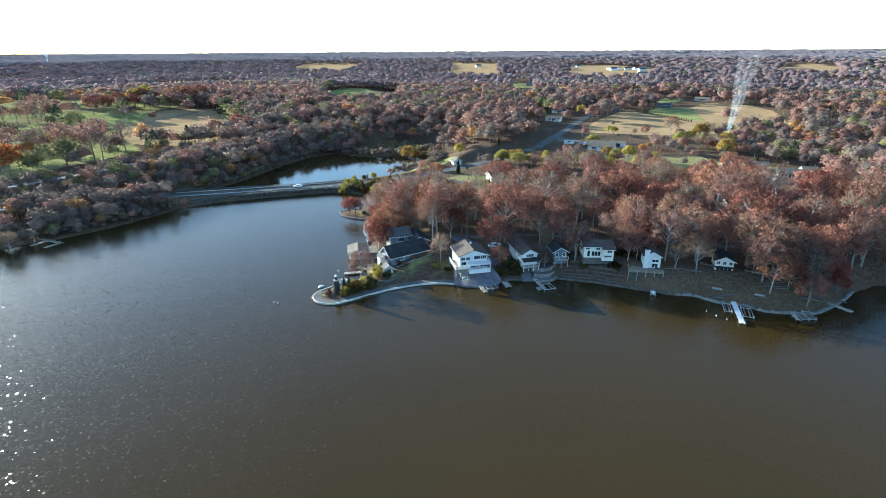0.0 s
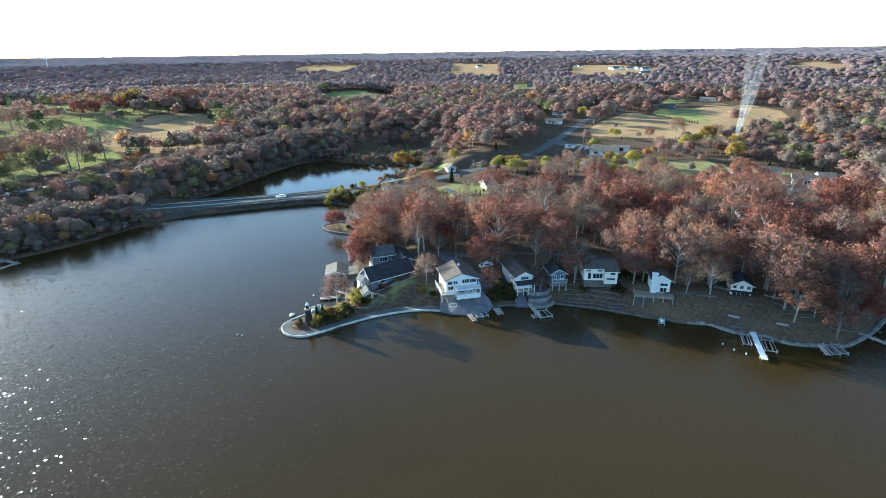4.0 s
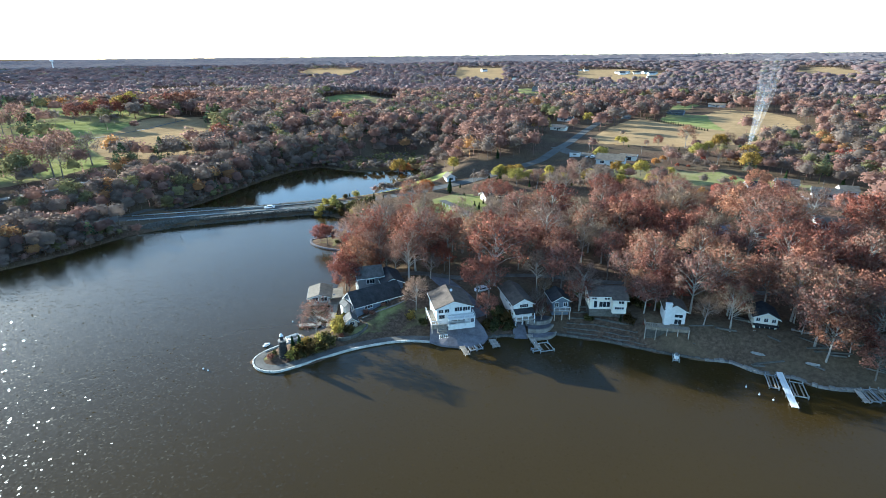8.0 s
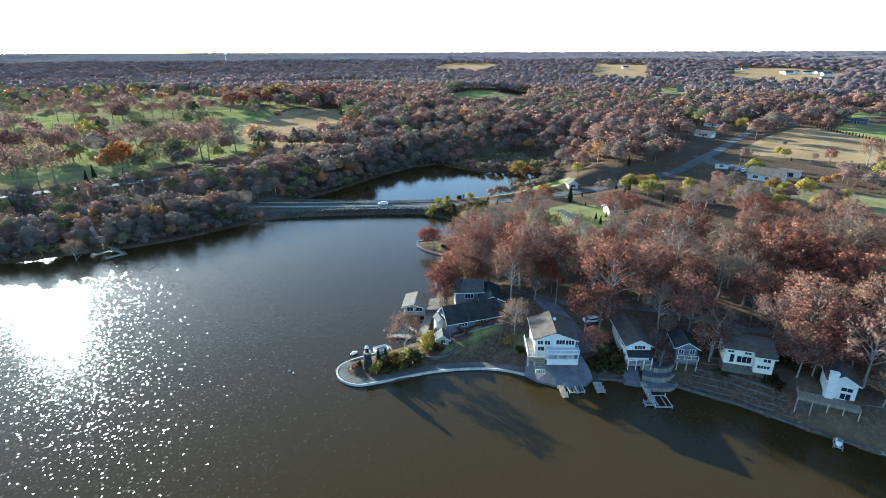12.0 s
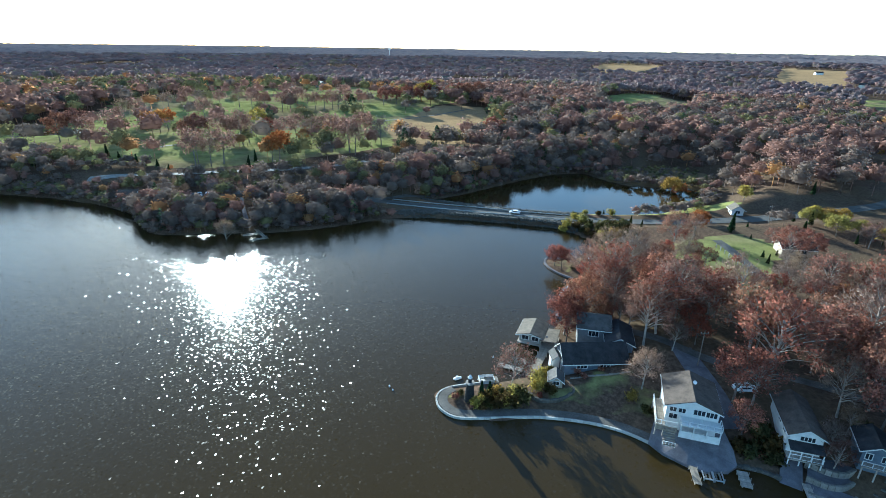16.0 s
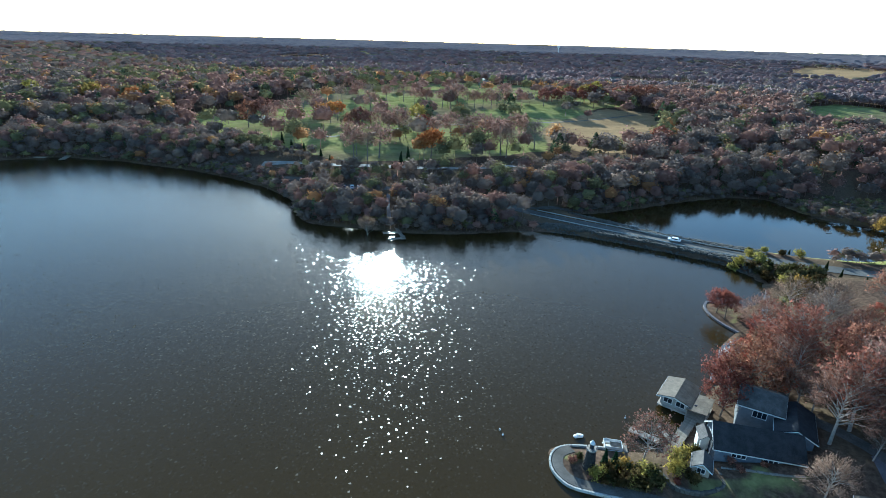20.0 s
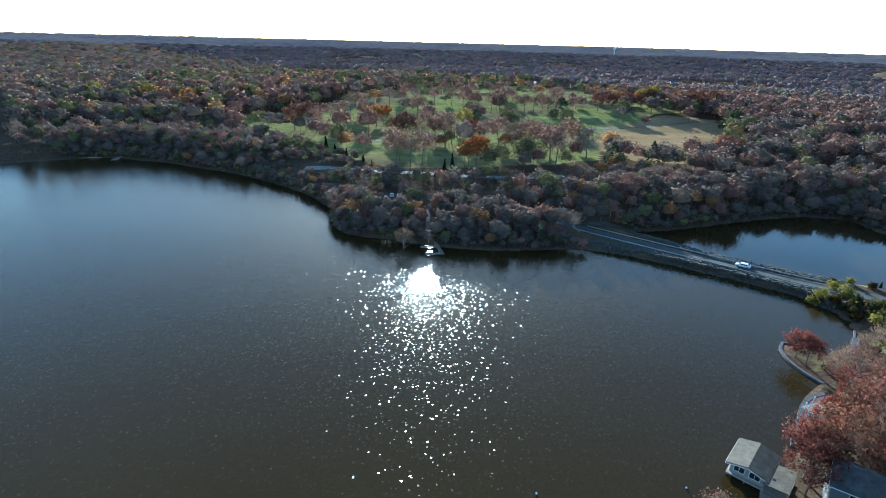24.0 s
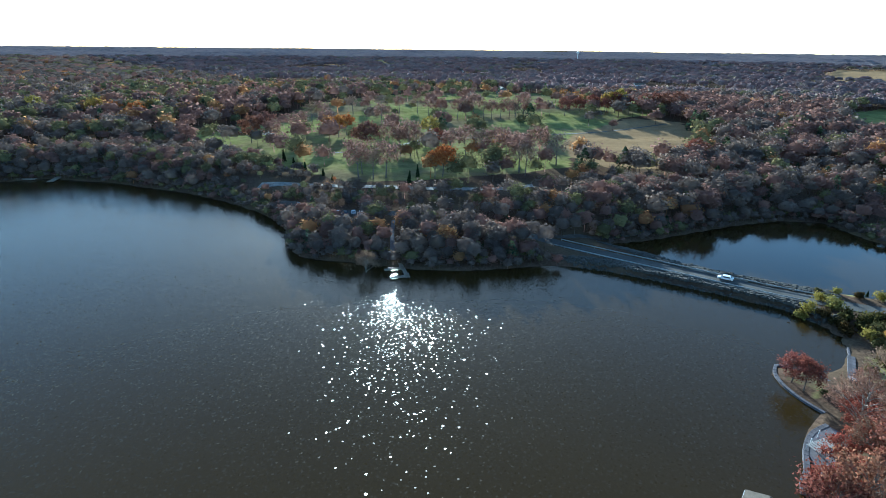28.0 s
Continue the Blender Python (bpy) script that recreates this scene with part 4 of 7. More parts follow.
for f_ in ((3, 2, 1, 0), (4, 5, 6, 7), (0, 1, 5, 4), (1, 2, 6, 5), (2, 3, 7, 6), (3, 0, 4, 7)):
    bw_.faces.new([v_[i] for i in f_])
part("wing_roof", bw_, M["roof_brown"], D)
part("gutter", solid((0.68, -4.6, 2.66, 4.72, -4.48, 2.8)), M["white"], D, "pale gutter")
window(D, 3.0, -4.1, 1.75, 1.3, 0.7, "front", "white", 2)
window(D, 2.6, -4.1, 0.25, 2.2, 0.6, "front", "white", 4)
part("foundation", solid((-4.2, -2.9, -2.4, 4.2, 2.9, -0.3)), M["stone"], D, "dark stone foundation")
E = house(61.2, 141.6, 5.4, -12, 4.6, 5.2, 3.6, 1.3, "white", "roof_brown", "white tall house with broad pale chimney and long deck",
          [("front", 0.8, 1.8, 1.8, 0.75, 2), ("front", 0.8, 0.1, 1.6, 1.2, 2), ("right", 0, 2.2, 1.2, 1.0, 2)], chimney=(-1.7, -2.9, 1.3, 0.8, 5.2, "white"), over=0.35)
deck_of(E, -6.6, -4.9, 3.2, -2.8, 0.0, -3.6, "deck", "deck", legs_mat="wood")
part("deck_skirt", solid((-6.5, -4.75, -0.85, 3.1, -4.6, -0.22)), M["deck"], E, "pale timber fascia of the deck")
part("retaining_wall", solid((-6.3, -4.3, -3.4, 2.9, -4.1, -0.3)), M["stone"], E, "dark stone wall in the shade under the deck")
railing(E, (-6.6, -4.8), (-4.0, -4.8), 0.0, "deck", 0.9, 0.5)
railing(E, (-6.6, -4.8), (-6.6, -2.9), 0.0, "deck", 0.9, 0.5)
F = house(81.4, 139.6, 4.6, -18, 4.8, 5.6, 3.7, 1.2, "cream", "roof_dark", "pale gabled house with a dark porch roof between its storeys",
          [("front", -1.6, 2.5, 0.8, 0.85, 2), ("front", 0, 2.5, 0.8, 0.85, 2), ("front", 1.6, 2.5, 0.8, 0.85, 2), ("front", 0, 0.3, 3.9, 1.2, 4)])
part("porch_roof", solid((-2.6, -3.9, 1.75, 2.6, -2.82, 1.95), bevel=0.04), M["roof_dark"], F, "dark shingled porch roof")
part("porch_wall", solid((-2.4, -3.7, -0.3, 2.4, -3.55, 0.35)), M["cream"], F)
deck_of(F, -2.5, -4.2, 2.5, -3.05, -0.3, -2.5, "wood", "porch", legs_mat="wood")
house(105.5, 146, 4.8, -28, 7, 6, 3.2, 1.6, "bluegrey", "roof_pale", "blue-grey house with a pale roof among oaks", [("front", -2, 1.6, 2, 1.2, 2), ("front", 2, 1.6, 2, 1.2, 2)], ridge="x")
house(89, 166, 5.2, -10, 7, 6, 2.8, 1.5, "grey", "roof_grey", "grey house in the shade behind the lane", [("front", -2, 1, 1.6, 1.1, 2), ("front", 2, 1, 1.6, 1.1, 2)], ridge="x")

# the group of dark roofs at the root of the point
house(-12.6, 157.0, 2.0, 34, 13.6, 6.6, 2.4, 2.7, "bluegrey", "roof_dark", "long low house with a steep dark roof",
      [("left", -1.2, 0.7, 1.6, 1.5, 2), ("left", 1.2, 0.7, 1.6, 1.5, 2), ("front", -3, 0.8, 2.2, 1.2, 3), ("front", 2, 0.8, 2.2, 1.2, 3)], ridge="x", clear=0.45)
pr = thing("porch", "small white gabled porch on the dark house", "porch", pose(-19.2, 152.6, 2.0, 0, 0, 34))
for sx in (-0.9, 0.9):
    part("porch_post", solid((sx - 0.08, -1.6, -1.4, sx + 0.08, -1.44, 2.0)), M["white"], pr)
rb = bmesh.new()
gable_roof(rb, 2.0, 3.2, 2.0, 0.9, 0.2, 0.14)
part("porch_roof", rb, M["roof_grey"], pr)
part("porch_wall", solid((-0.95, -0.2, -1.4, 0.95, 1.6, 2.0)), M["white"], pr)
house(-15.2, 166.6, 2.6, 18, 6.8, 7.4, 4.6, 1.7, "grey", "roof_grey", "grey two-storey house with weathered shingle roof",
      [("left", -1.5, 2.6, 1.4, 1.3, 2), ("left", 1.5, 2.6, 1.4, 1.3, 2), ("front", 0, 2.6, 2.2, 1.3, 3)], ridge="x", clear=0.5)
house(-9.0, 165.4, 2.6, 18, 5.6, 8.4, 3.6, 1.3, "bluegrey", "roof_dark", "lower dark wing beside the grey house", [("front", 0, 1.2, 2.4, 1.3, 3)], clear=0.45)
hut = house(-16.9, 146.7, 1.3, 20, 2.6, 3.0, 1.6, 1.0, "tan", "roof_grey", "little garden hut with grey pyramid-like roof", [("front", 0, 0.5, 1.2, 0.9, 2)], name="garden_hut", over=0.4, clear=0.4)

# boathouse on piles
bh = house(-28.6, 163.2, 0.75, 10, 5.2, 6.6, 1.9, 0.7, "weathered", "roof_pale", "weathered boathouse on piles with a grey-beige felt roof",
           [("front", -1.2, 0.5, 1.6, 1.1, 2), ("front", 1.2, 0.5, 1.6, 1.1, 2), ("left", -1.4, 0.5, 2.0, 1.1, 2), ("left", 1.4, 0.5, 2.0, 1.1, 2)], ridge="y", name="boathouse", over=0.75)
part("floor", solid((-3.0, -4.0, -0.35, 3.0, 3.7, -0.1)), M["wood"], bh)
for px in (-2.8, 0, 2.8):
    for py in (-3.8, 0, 3.5):
        part("pile", tube([(px, py, -2.5, 0.14), (px, py, -0.3, 0.14)], 7), M["wood"], bh)
sd = thing("boat_shed", "open lean-to shed with pale sheet roof", "shed", pose(-23.9, 162.4, 0.7, 0, 0, 10))
sb = bmesh.new()
vv = [sb.verts.new(p) for p in ((-1.9, -3.2, 1.7), (1.9, -3.2, 2.0), (1.9, 3.2, 2.0), (-1.9, 3.2, 1.7), (-1.9, -3.2, 1.85), (1.9, -3.2, 2.15), (1.9, 3.2, 2.15), (-1.9, 3.2, 1.85))]
for f_ in ((3, 2, 1, 0), (4, 5, 6, 7), (0, 1, 5, 4), (1, 2, 6, 5), (2, 3, 7, 6), (3, 0, 4, 7)):
    sb.faces.new([vv[i] for i in f_])
part("roof", sb, M["roof_pale"], sd)
part("floor", solid((-1.9, -3.2, -0.2, 1.9, 3.2, 0)), M["wood"], sd)
for px in (-1.75, 1.75):
    for py in (-3, 0, 3):
        part("shed_post", solid((px - 0.07, py - 0.07, -1.5, px + 0.07, py + 0.07, 1.85)), M["wood"], sd)
part("skylight", solid((-0.9, -1.4, 1.84, -0.2, -0.8, 1.97)), M["glass"], sd)

# farm and scattered houses
house(99, 323, float(ground_z(99, 323)), -28, 15, 8.5, 3.0, 2.6, "white", "roof_pale", "white farmhouse with pale brown roof beside a gravel drive",
      [("front", -4, 0.9, 2.2, 1.3, 3), ("front", 1, 0.9, 1.6, 1.3, 2), ("front", 5, 0.4, 1.2, 1.9, 1)], ridge="x", group="farm buildings")
house(112, 333, float(ground_z(112, 333)), -28, 9, 6, 2.6, 0.6, "cream", "roof_pale", "low flat-roofed garage beside the farmhouse", [("front", 0, 0.1, 4, 2.0, 1)], ridge="x", group="farm buildings")
house(83, 342, float(ground_z(83, 342)), -20, 6, 2.6, 2.2, 0.25, "white", "roof_pale", "white trailer parked on the gravel yard", [("front", 0, 0.9, 2, 0.8, 2)], ridge="x", group="farm buildings", name="trailer", over=0.1)
house(252, 408, float(ground_z(252, 408)), -38, 15, 6, 3.0, 1.0, "white", "roof_pale", "long white barn at the edge of the fields", [("front", k * 3.2 - 5, 0.8, 1.4, 1.0, 2) for k in range(4)], ridge="x", group="farm buildings", name="barn")
house(8, 300, float(ground_z(8, 300)), 20, 4.6, 4.6, 2.4, 1.5, "white", "roof_pale", "small white pavilion by the road", [("front", 0, 0.6, 1.8, 1.3, 2), ("left", 0, 0.6, 1.8, 1.3, 2)], name="pavilion", over=0.7, group="farm buildings")
for hx, hy, hr, hl, hm, rf, lb in ((99, 199, 10, 9, "grey", "roof_blue", "house with a blue metal roof among trees"), (115, 198, -15, 8, "cream", "roof_grey", "cream bungalow with grey roof among trees"),
                                   (124, 189, -15, 8, "white", "roof_grey", "white bungalow half hidden by oaks"), (144, 209, -20, 12, "white", "roof_pale", "white house with bright pale roof"),
                                   (164, 268, -25, 11, "grey", "roof_grey", "grey bungalow on an open lawn"), (170, 250, -30, 13, "cream", "roof_grey", "long cream bungalow beside a lawn"),
                                   (182, 254, -20, 8, "white", "roof_pale", "small white house with pale roof"), (176, 230, -20, 11, "bluegrey", "roof_grey", "blue-grey house at the end of a lane"),
                                   (77, 221, 15, 9, "tan", "roof_grey", "tan house with a flat grey roof"), (27, 251, 22, 12, "tan", "roof_dark", "dark-roofed bungalow beside the lawn"),
                                   (148, 266, -10, 8, "grey", "roof_dark", "grey cottage under evergreens"), (110, 500, -30, 13, "white", "roof_grey", "white roadside house with grey roof"),
                                   (94, 448, -30, 12, "cream", "roof_grey", "cream roadside house under trees"), (285, 668, -35, 16, "white", "roof_dark", "white house by the far road"),
                                   (301, 622, -35, 16, "white", "roof_pale", "white farm shed by the field"), (368, 664, -35, 16, "white", "roof_pale", "white house beyond the stubble field"),
                                   (166, 520, -35, 14, "grey", "roof_grey", "grey house behind a hedge"), (225, 545, -35, 14, "bluegrey", "roof_grey", "blue-grey house behind a hedge"),
                                   (-205, 560, 20, 22, "grey", "roof_grey", "low grey clubhouse on the golf course"), (-224, 176, 40, 9, "tan", "roof_brown", "brown cabin in the woods above the bank")):
    house(hx, hy, float(ground_z(hx, hy)), hr, hl * (0.8 if hy < 300 else 1.0), 6.4, 2.5, 1.6, hm, rf, lb, [("front", -2.2, 0.9, 1.6, 1.2, 2), ("front", 1.6, 0.9, 1.6, 1.2, 2), ("front", 0, 0.1, 1.0, 2.0, 1)], ridge="x", group="scattered houses")
rngh = np.random.default_rng(77)
for k in range(34):
    a_, r_ = rngh.uniform(-42, 60), rngh.uniform(700, 2100)
    hx, hy = -math.sin(radians(a_)) * r_, 60 + math.cos(radians(a_)) * r_
    house(hx, hy, float(ground_z(hx, hy)) + 1, rngh.uniform(-60, 60), rngh.uniform(12, 26), 10, 4.5, 3.0, ("white", "cream", "white", "grey")[k % 4], ("roof_grey", "roof_pale", "roof_dark")[k % 3], "distant pale farmhouse among woods", ridge="x", group="distant houses", clear=1.2)

for k in range(16):
    hx, hy = (470 + k * 10 + rngh.uniform(-6, 6), 1560 - 4 * k + rngh.uniform(-70, 70)) if k < 11 else (380 + (k - 11) * 18, 1900 - 20 * (k - 11))
    house(hx, hy, float(ground_z(hx, hy)) + 0.5, rngh.uniform(-60, 30), rngh.uniform(12, 20), 9, 4.5, 2.6, ("white", "cream", "white")[k % 3], ("roof_grey", "roof_pale", "roof_dark")[k % 3], "distant white farm building beside pale fields", ridge="x", group="distant houses", clear=1.2)


# ---- roads ----
def resample(line, step=2.0, passes=4):
    p = arr(line)
    s = np.concatenate([[0], np.cumsum(np.hypot(*np.diff(p, axis=0).T))])
    q = np.linspace(0, s[-1], max(3, int(s[-1] / step)))
    x, y = np.interp(q, s, p[:, 0]), np.interp(q, s, p[:, 1])
    for _ in range(passes):
        x[1:-1], y[1:-1] = (x[:-2] + 2 * x[1:-1] + x[2:]) / 4, (y[:-2] + 2 * y[1:-1] + y[2:]) / 4
    tx, ty = np.gradient(x), np.gradient(y)
    n = np.hypot(tx, ty)
    return x, y, -ty / n, tx / n


def ribbon(name, line, width, lift, mat, label, step=3.0, flat=None):
    x, y, nx, ny = resample(line, step)
    vs = []
    for o in (-0.5, -0.17, 0.17, 0.5):
        px, py = x + nx * o * width, y + ny * o * width
        vs.append(np.stack([px, py, (ground_z(px, py) if flat is None else np.full(len(px), flat)) + lift], 1))
    ob = mesh_object(name, np.concatenate(vs), grid_faces(len(x), 4), mat)
    return tagged(ob, label, "road", kind="structure")


ribbon("road", ROAD, 6.0, 0.12, M["asphalt"], "worn grey asphalt road over a causeway")
ribbon("lane", LANE, 2.6, 0.12, M["gravel"], "narrow pale lane behind the lake houses")
ribbon("cart_path", DRIVE, 5.0, 0.14, M["riprap"], "pale gravel drive along the wooded bank")
ribbon("cart_path", [(-310, 235), (-304, 247), (-300, 262), (-297, 281), (-310, 320), (-280, 380), (-262, 430), (-236, 520)], 2.6, 0.15, M["gravel"], "pale cart path across the golf course")
ribbon("cart_path", [(-395, 70), (-390, 95), (-385, 115), (-360, 150), (-330, 190)], 4, 0.15, M["gravel"], "pale drive on the far shore")
ribbon("cart_path", [(-136, 236), (-130, 239), (-126, 244), (-121, 252), (-117, 261), (-113, 274), (-108, 288)], 2.6, 0.12, M["gravel"], "dirt track along the edge of the pond")
ribbon("drive", [(78, 372), (84, 352), (96, 338), (108, 330)], 9, 0.12, M["gravel"], "grey gravel farm drive")
ribbon("drive", [(4, 168), (8, 160), (14, 156), (16, 150)], 4.5, 0.12, M["concrete"], "grey drive beside the white house")
ribbon("lane", [(130, 190), (140, 232), (168, 242), (200, 232), (240, 250)], 4, 0.14, M["asphalt"], "grey lane between the bungalows")
poly = [(-421, 214), (-409, 211), (-400, 222), (-391, 239), (-402, 249), (-414, 248), (-420, 232)]
pz_ = max(float(ground_z(px_, py_)) for px_, py_ in poly) + 0.15
w_ = prism(poly, pz_ - 2.5, pz_)
me_ = bpy.data.meshes.new("golf_pond")
w_.to_mesh(me_), w_.free()
me_.materials.append(M["water"])
tagged(new("golf_pond", me_), "small bright pond on the golf course", "pond", kind="structure")
ribbon("footpath", [(-181, 201), (-170, 192.5), (-160, 185.8), (-152, 180.5)], 1.6, 0.12, M["concrete"], "pale footpath through the trees down to the dock")
ribbon("parking", [(-204, 180), (-199, 189), (-194, 199)], 7.0, 0.14, M["asphalt"], "small asphalt parking place among the trees")
# dark rip-rap on both flanks of the causeway
fx_, fy_, fnx_, fny_ = resample([p for p in ROAD if -130 < p[0] < -30], 0.8)
rr_ = np.random.default_rng(12)
sv_, sf_ = [], []
cube_ = np.array([(x_, y_, z_) for z_ in (-0.5, 0.5) for y_ in (-0.5, 0.5) for x_ in (-0.5, 0.5)])
for k in range(len(fx_)):
    for side in (-1, 1):
        for o_ in np.arange(4.0, 12.5, 0.9):
            px_, py_ = fx_[k] + fnx_[k] * side * (o_ + rr_.uniform(-0.3, 0.3)), fy_[k] + fny_[k] * side * (o_ + rr_.uniform(-0.3, 0.3))
            d_ = float(shore_dist(np.array([px_]), np.array([py_]))[0])
            if d_ < -1.2 or d_ > 4.6:
                continue
            a_ = rr_.uniform(0, 6.28)
            c_ = cube_ * rr_.uniform(0.5, 1.1, 3) + rr_.uniform(-0.12, 0.12, (8, 3))
            c_ = np.stack([c_[:, 0] * math.cos(a_) - c_[:, 1] * math.sin(a_), c_[:, 0] * math.sin(a_) + c_[:, 1] * math.cos(a_), c_[:, 2]], 1)
            b0_ = len(sv_) * 8
            sv_.append(c_ + np.array([px_, py_, max(float(ground_z(px_, py_)), -0.15) + 0.05]))
            sf_ += [tuple(b0_ + i for i in q_) for q_ in ((4, 5, 7, 6), (0, 1, 5, 4), (1, 3, 7, 5), (3, 2, 6, 7), (2, 0, 4, 6))]
tagged(mesh_object("rip_rap", np.concatenate(sv_), sf_, M["stone"]), "dark rip-rap stones along the causeway bank", "stones", kind="stuff")
# concrete bridge span with parapets in the causeway
bg_ = thing("bridge", "weathered concrete bridge span with low parapets", "bridge", pose(-74.0, 248.7, 1.9, 0, 0, 15.0))
for side in (-1, 1):
    part("parapet", solid((-8.5, side * 3.5 - 0.2, -0.5, 8.5, side * 3.5 + 0.2, 0.65), bevel=0.05), M["riprap"], bg_)
    for px_ in (-8.6, -3.0, 3.0, 8.6):
        part("parapet_pier", solid((px_ - 0.3, side * 3.5 - 0.28, -1.9, px_ + 0.3, side * 3.5 + 0.28, 0.85), bevel=0.04), M["riprap"], bg_)
    part("edge_beam", solid((-9.0, side * 3.75 - 0.12, -0.75, 9.0, side * 3.75 + 0.12, -0.2)), M["concrete"], bg_)
    # near-black panel painted for the shade inside the culvert opening
    part("culvert_shade", solid((-2.6, side * 4.3 - 0.1, -1.9, 2.6, side * 4.3 + 0.1, -0.75)), M["dark"], bg_)
# guard rails on the causeway
gx, gy, gnx, gny = resample([p for p in ROAD if -130 < p[0] < -30], 4.0)
for side in (-1, 1):
    gr = thing("guard_rail", "low steel guard rail along the causeway", "guard rail", pose(gx[0], gy[0], 2.0), "causeway guard rails")
    for k in range(len(gx) - 1):
        a_ = Vector((gx[k] + gnx[k] * 3.35 * side - gx[0], gy[k] + gny[k] * 3.35 * side - gy[0], 0))
        b_ = Vector((gx[k + 1] + gnx[k + 1] * 3.35 * side - gx[0], gy[k + 1] + gny[k + 1] * 3.35 * side - gy[0], 0))
        r_ = part("rail", solid((0, -0.04, 0.45, (b_ - a_).length, 0.04, 0.75)), M["steel"], gr)
        r_.matrix_local = Matrix.Translation(a_) @ (b_ - a_).to_track_quat("X", "Z").to_matrix().to_4x4()
        p_ = part("rail_post", solid((-0.07, -0.07, -0.6, 0.07, 0.07, 0.7)), M["wood"], gr)
        p_.location = a_


# ---- stone walls, piers and the apron ----
def block_wall(name, line, label, mat, z, w=0.5, h=0.9, step=1.15, jitter=0.0, closed_top=None):
    """A wall of single blocks laid end to end on a footing."""
    x, y, nx, ny = resample(line, step, 2)
    root = tagged(new(name), label, "wall", kind="structure")
    mesh = None
    rr = random.Random(len(x))
    for k in range(len(x) - 1):
        ln = math.hypot(x[k + 1] - x[k], y[k + 1] - y[k])
        if mesh is None:
            ob = part("block", solid((0.02, -w / 2, -h, 0.98, w / 2, 0), bevel=0.03), mat, root)
            mesh = ob.data
        else:
            ob = new("block", mesh)
            ob.parent = root
        zz = z if not callable(z) else z(x[k], y[k])
        ob.matrix_local = pose(x[k], y[k], zz + rr.uniform(-1, 1) * jitter, 0, 0, math.degrees(math.atan2(y[k + 1] - y[k], x[k + 1] - x[k]))) @ Matrix.Diagonal((ln, 1, 1, 1))
    return root


def walk_strip(name, line, width, z, mat, label, side=1):
    x, y, nx, ny = resample(line, 1.5, 2)
    v = np.concatenate([np.stack([x + nx * o * side, y + ny * o * side, np.full(len(x), zz)], 1) for o, zz in ((0.2, z - 0.6), (0.2, z), (width, z + 0.05), (width, z - 0.5))])
    return tagged(mesh_object(name, v, grid_faces(len(x), 4), mat), label, "path", kind="structure")


SEAWALL = [(-31, 139.5), (-33.5, 137.2), (-35.8, 135), (-37, 132.5), (-36.2, 129.8), (-34, 127.6), (-30, 126.9), (-25, 130), (-20, 133.5), (-16, 136), (-11, 138.2), (-6, 139.8), (-1, 140.4), (3.2, 139.8)]
block_wall("retaining_wall", SEAWALL, "pale concrete block seawall round the point", M["pale_stone"], 0.5, 0.36, 1.3)
walk_strip("shore_path", SEAWALL[2:], 2.1, 0.5, M["gravel"], "grey gravel path behind the seawall", 1)
apron = [(3.2, 139.6), (6, 138.0), (10, 137.2), (13, 137.3), (16.2, 139.2), (17.4, 141.4), (16.5, 143.5), (14, 147), (3.2, 144)]
APRON_Z = [0.55, 0.5, 0.5, 0.5, 0.55, 0.7, 1.9, 3.6, 3.2]
me_ = bpy.data.meshes.new("apron")
pb = bmesh.new()
lo_, hi_ = [pb.verts.new((px, py, -1.2)) for px, py in apron], [pb.verts.new((px, py, pz)) for (px, py), pz in zip(apron, APRON_Z)]
mid_ = pb.verts.new((9.5, 141.4, 2.3))
for i in range(len(apron)):
    j = (i + 1) % len(apron)
    pb.faces.new((hi_[i], hi_[j], mid_))
    pb.faces.new((lo_[i], lo_[j], hi_[j], hi_[i]))
pb.faces.new(lo_[::-1])
pb.to_mesh(me_), pb.free()
me_.materials.append(M["concrete"])
tagged(new("pavement", me_), "grey stone-paved apron sloping down from the white house", "pavement", kind="structure")
block_wall("retaining_wall", [(17.4, 142), (22, 143), (24, 142.4)], "rough stone bank wall", M["stone"], 0.5, 0.7, 1.3, 0.8, 0.15)
block_wall("retaining_wall", [(34, 143.6), (38, 142.3), (45, 140.4), (52, 137.3), (58.5, 134.4), (65.5, 132.1)], "rough stone seawall below the terraces", M["stone"], 0.55, 0.5, 1.2, 0.9, 0.1)
block_wall("retaining_wall", [(65.5, 132.1), (71, 131.3), (74, 127.4), (77, 126.1), (82, 125), (83.5, 122.2), (87, 121), (92, 120.4), (97, 120.2), (104, 124), (110, 128), (116, 133)], "broken stone bank along the eastern shore", M["riprap"], 0.5, 0.9, 1.2, 1.0, 0.2)
for yo, x0_, x1_ in ((1.5, 37, 57), (3.0, 36.5, 54), (4.5, 37.5, 53.5), (6.0, 38, 53), (7.5, 39.5, 52.5), (8.8, 41, 52)):
    block_wall("terrace_wall", [(px_, np.interp(px_, [31, 38, 45, 52, 58.5, 65.5], [144, 142.3, 140.4, 137.3, 134.4, 132.1]) + yo) for px_ in np.linspace(x0_, x1_, 6)], "low rough stone terrace wall",
               M["stone"], lambda a, b: float(ground_z(a, b)) + 0.28, 0.4, 0.8, 0.62, 0.1)
block_wall("terrace_wall", [(76.2, 142.3), (78.8, 139.3), (82.3, 137.7)], "low pale stone terrace wall on the bank", M["riprap"], lambda a, b: float(ground_z(a, b)) + 0.3, 0.45, 0.9, 0.7, 0.1)
block_wall("terrace_wall", [(75.5, 141.2), (79.3, 139.4), (84.3, 137.7)], "rough dark stone terrace wall on the bank", M["stone"], lambda a, b: float(ground_z(a, b)) + 0.3, 0.45, 0.9, 0.7, 0.1)
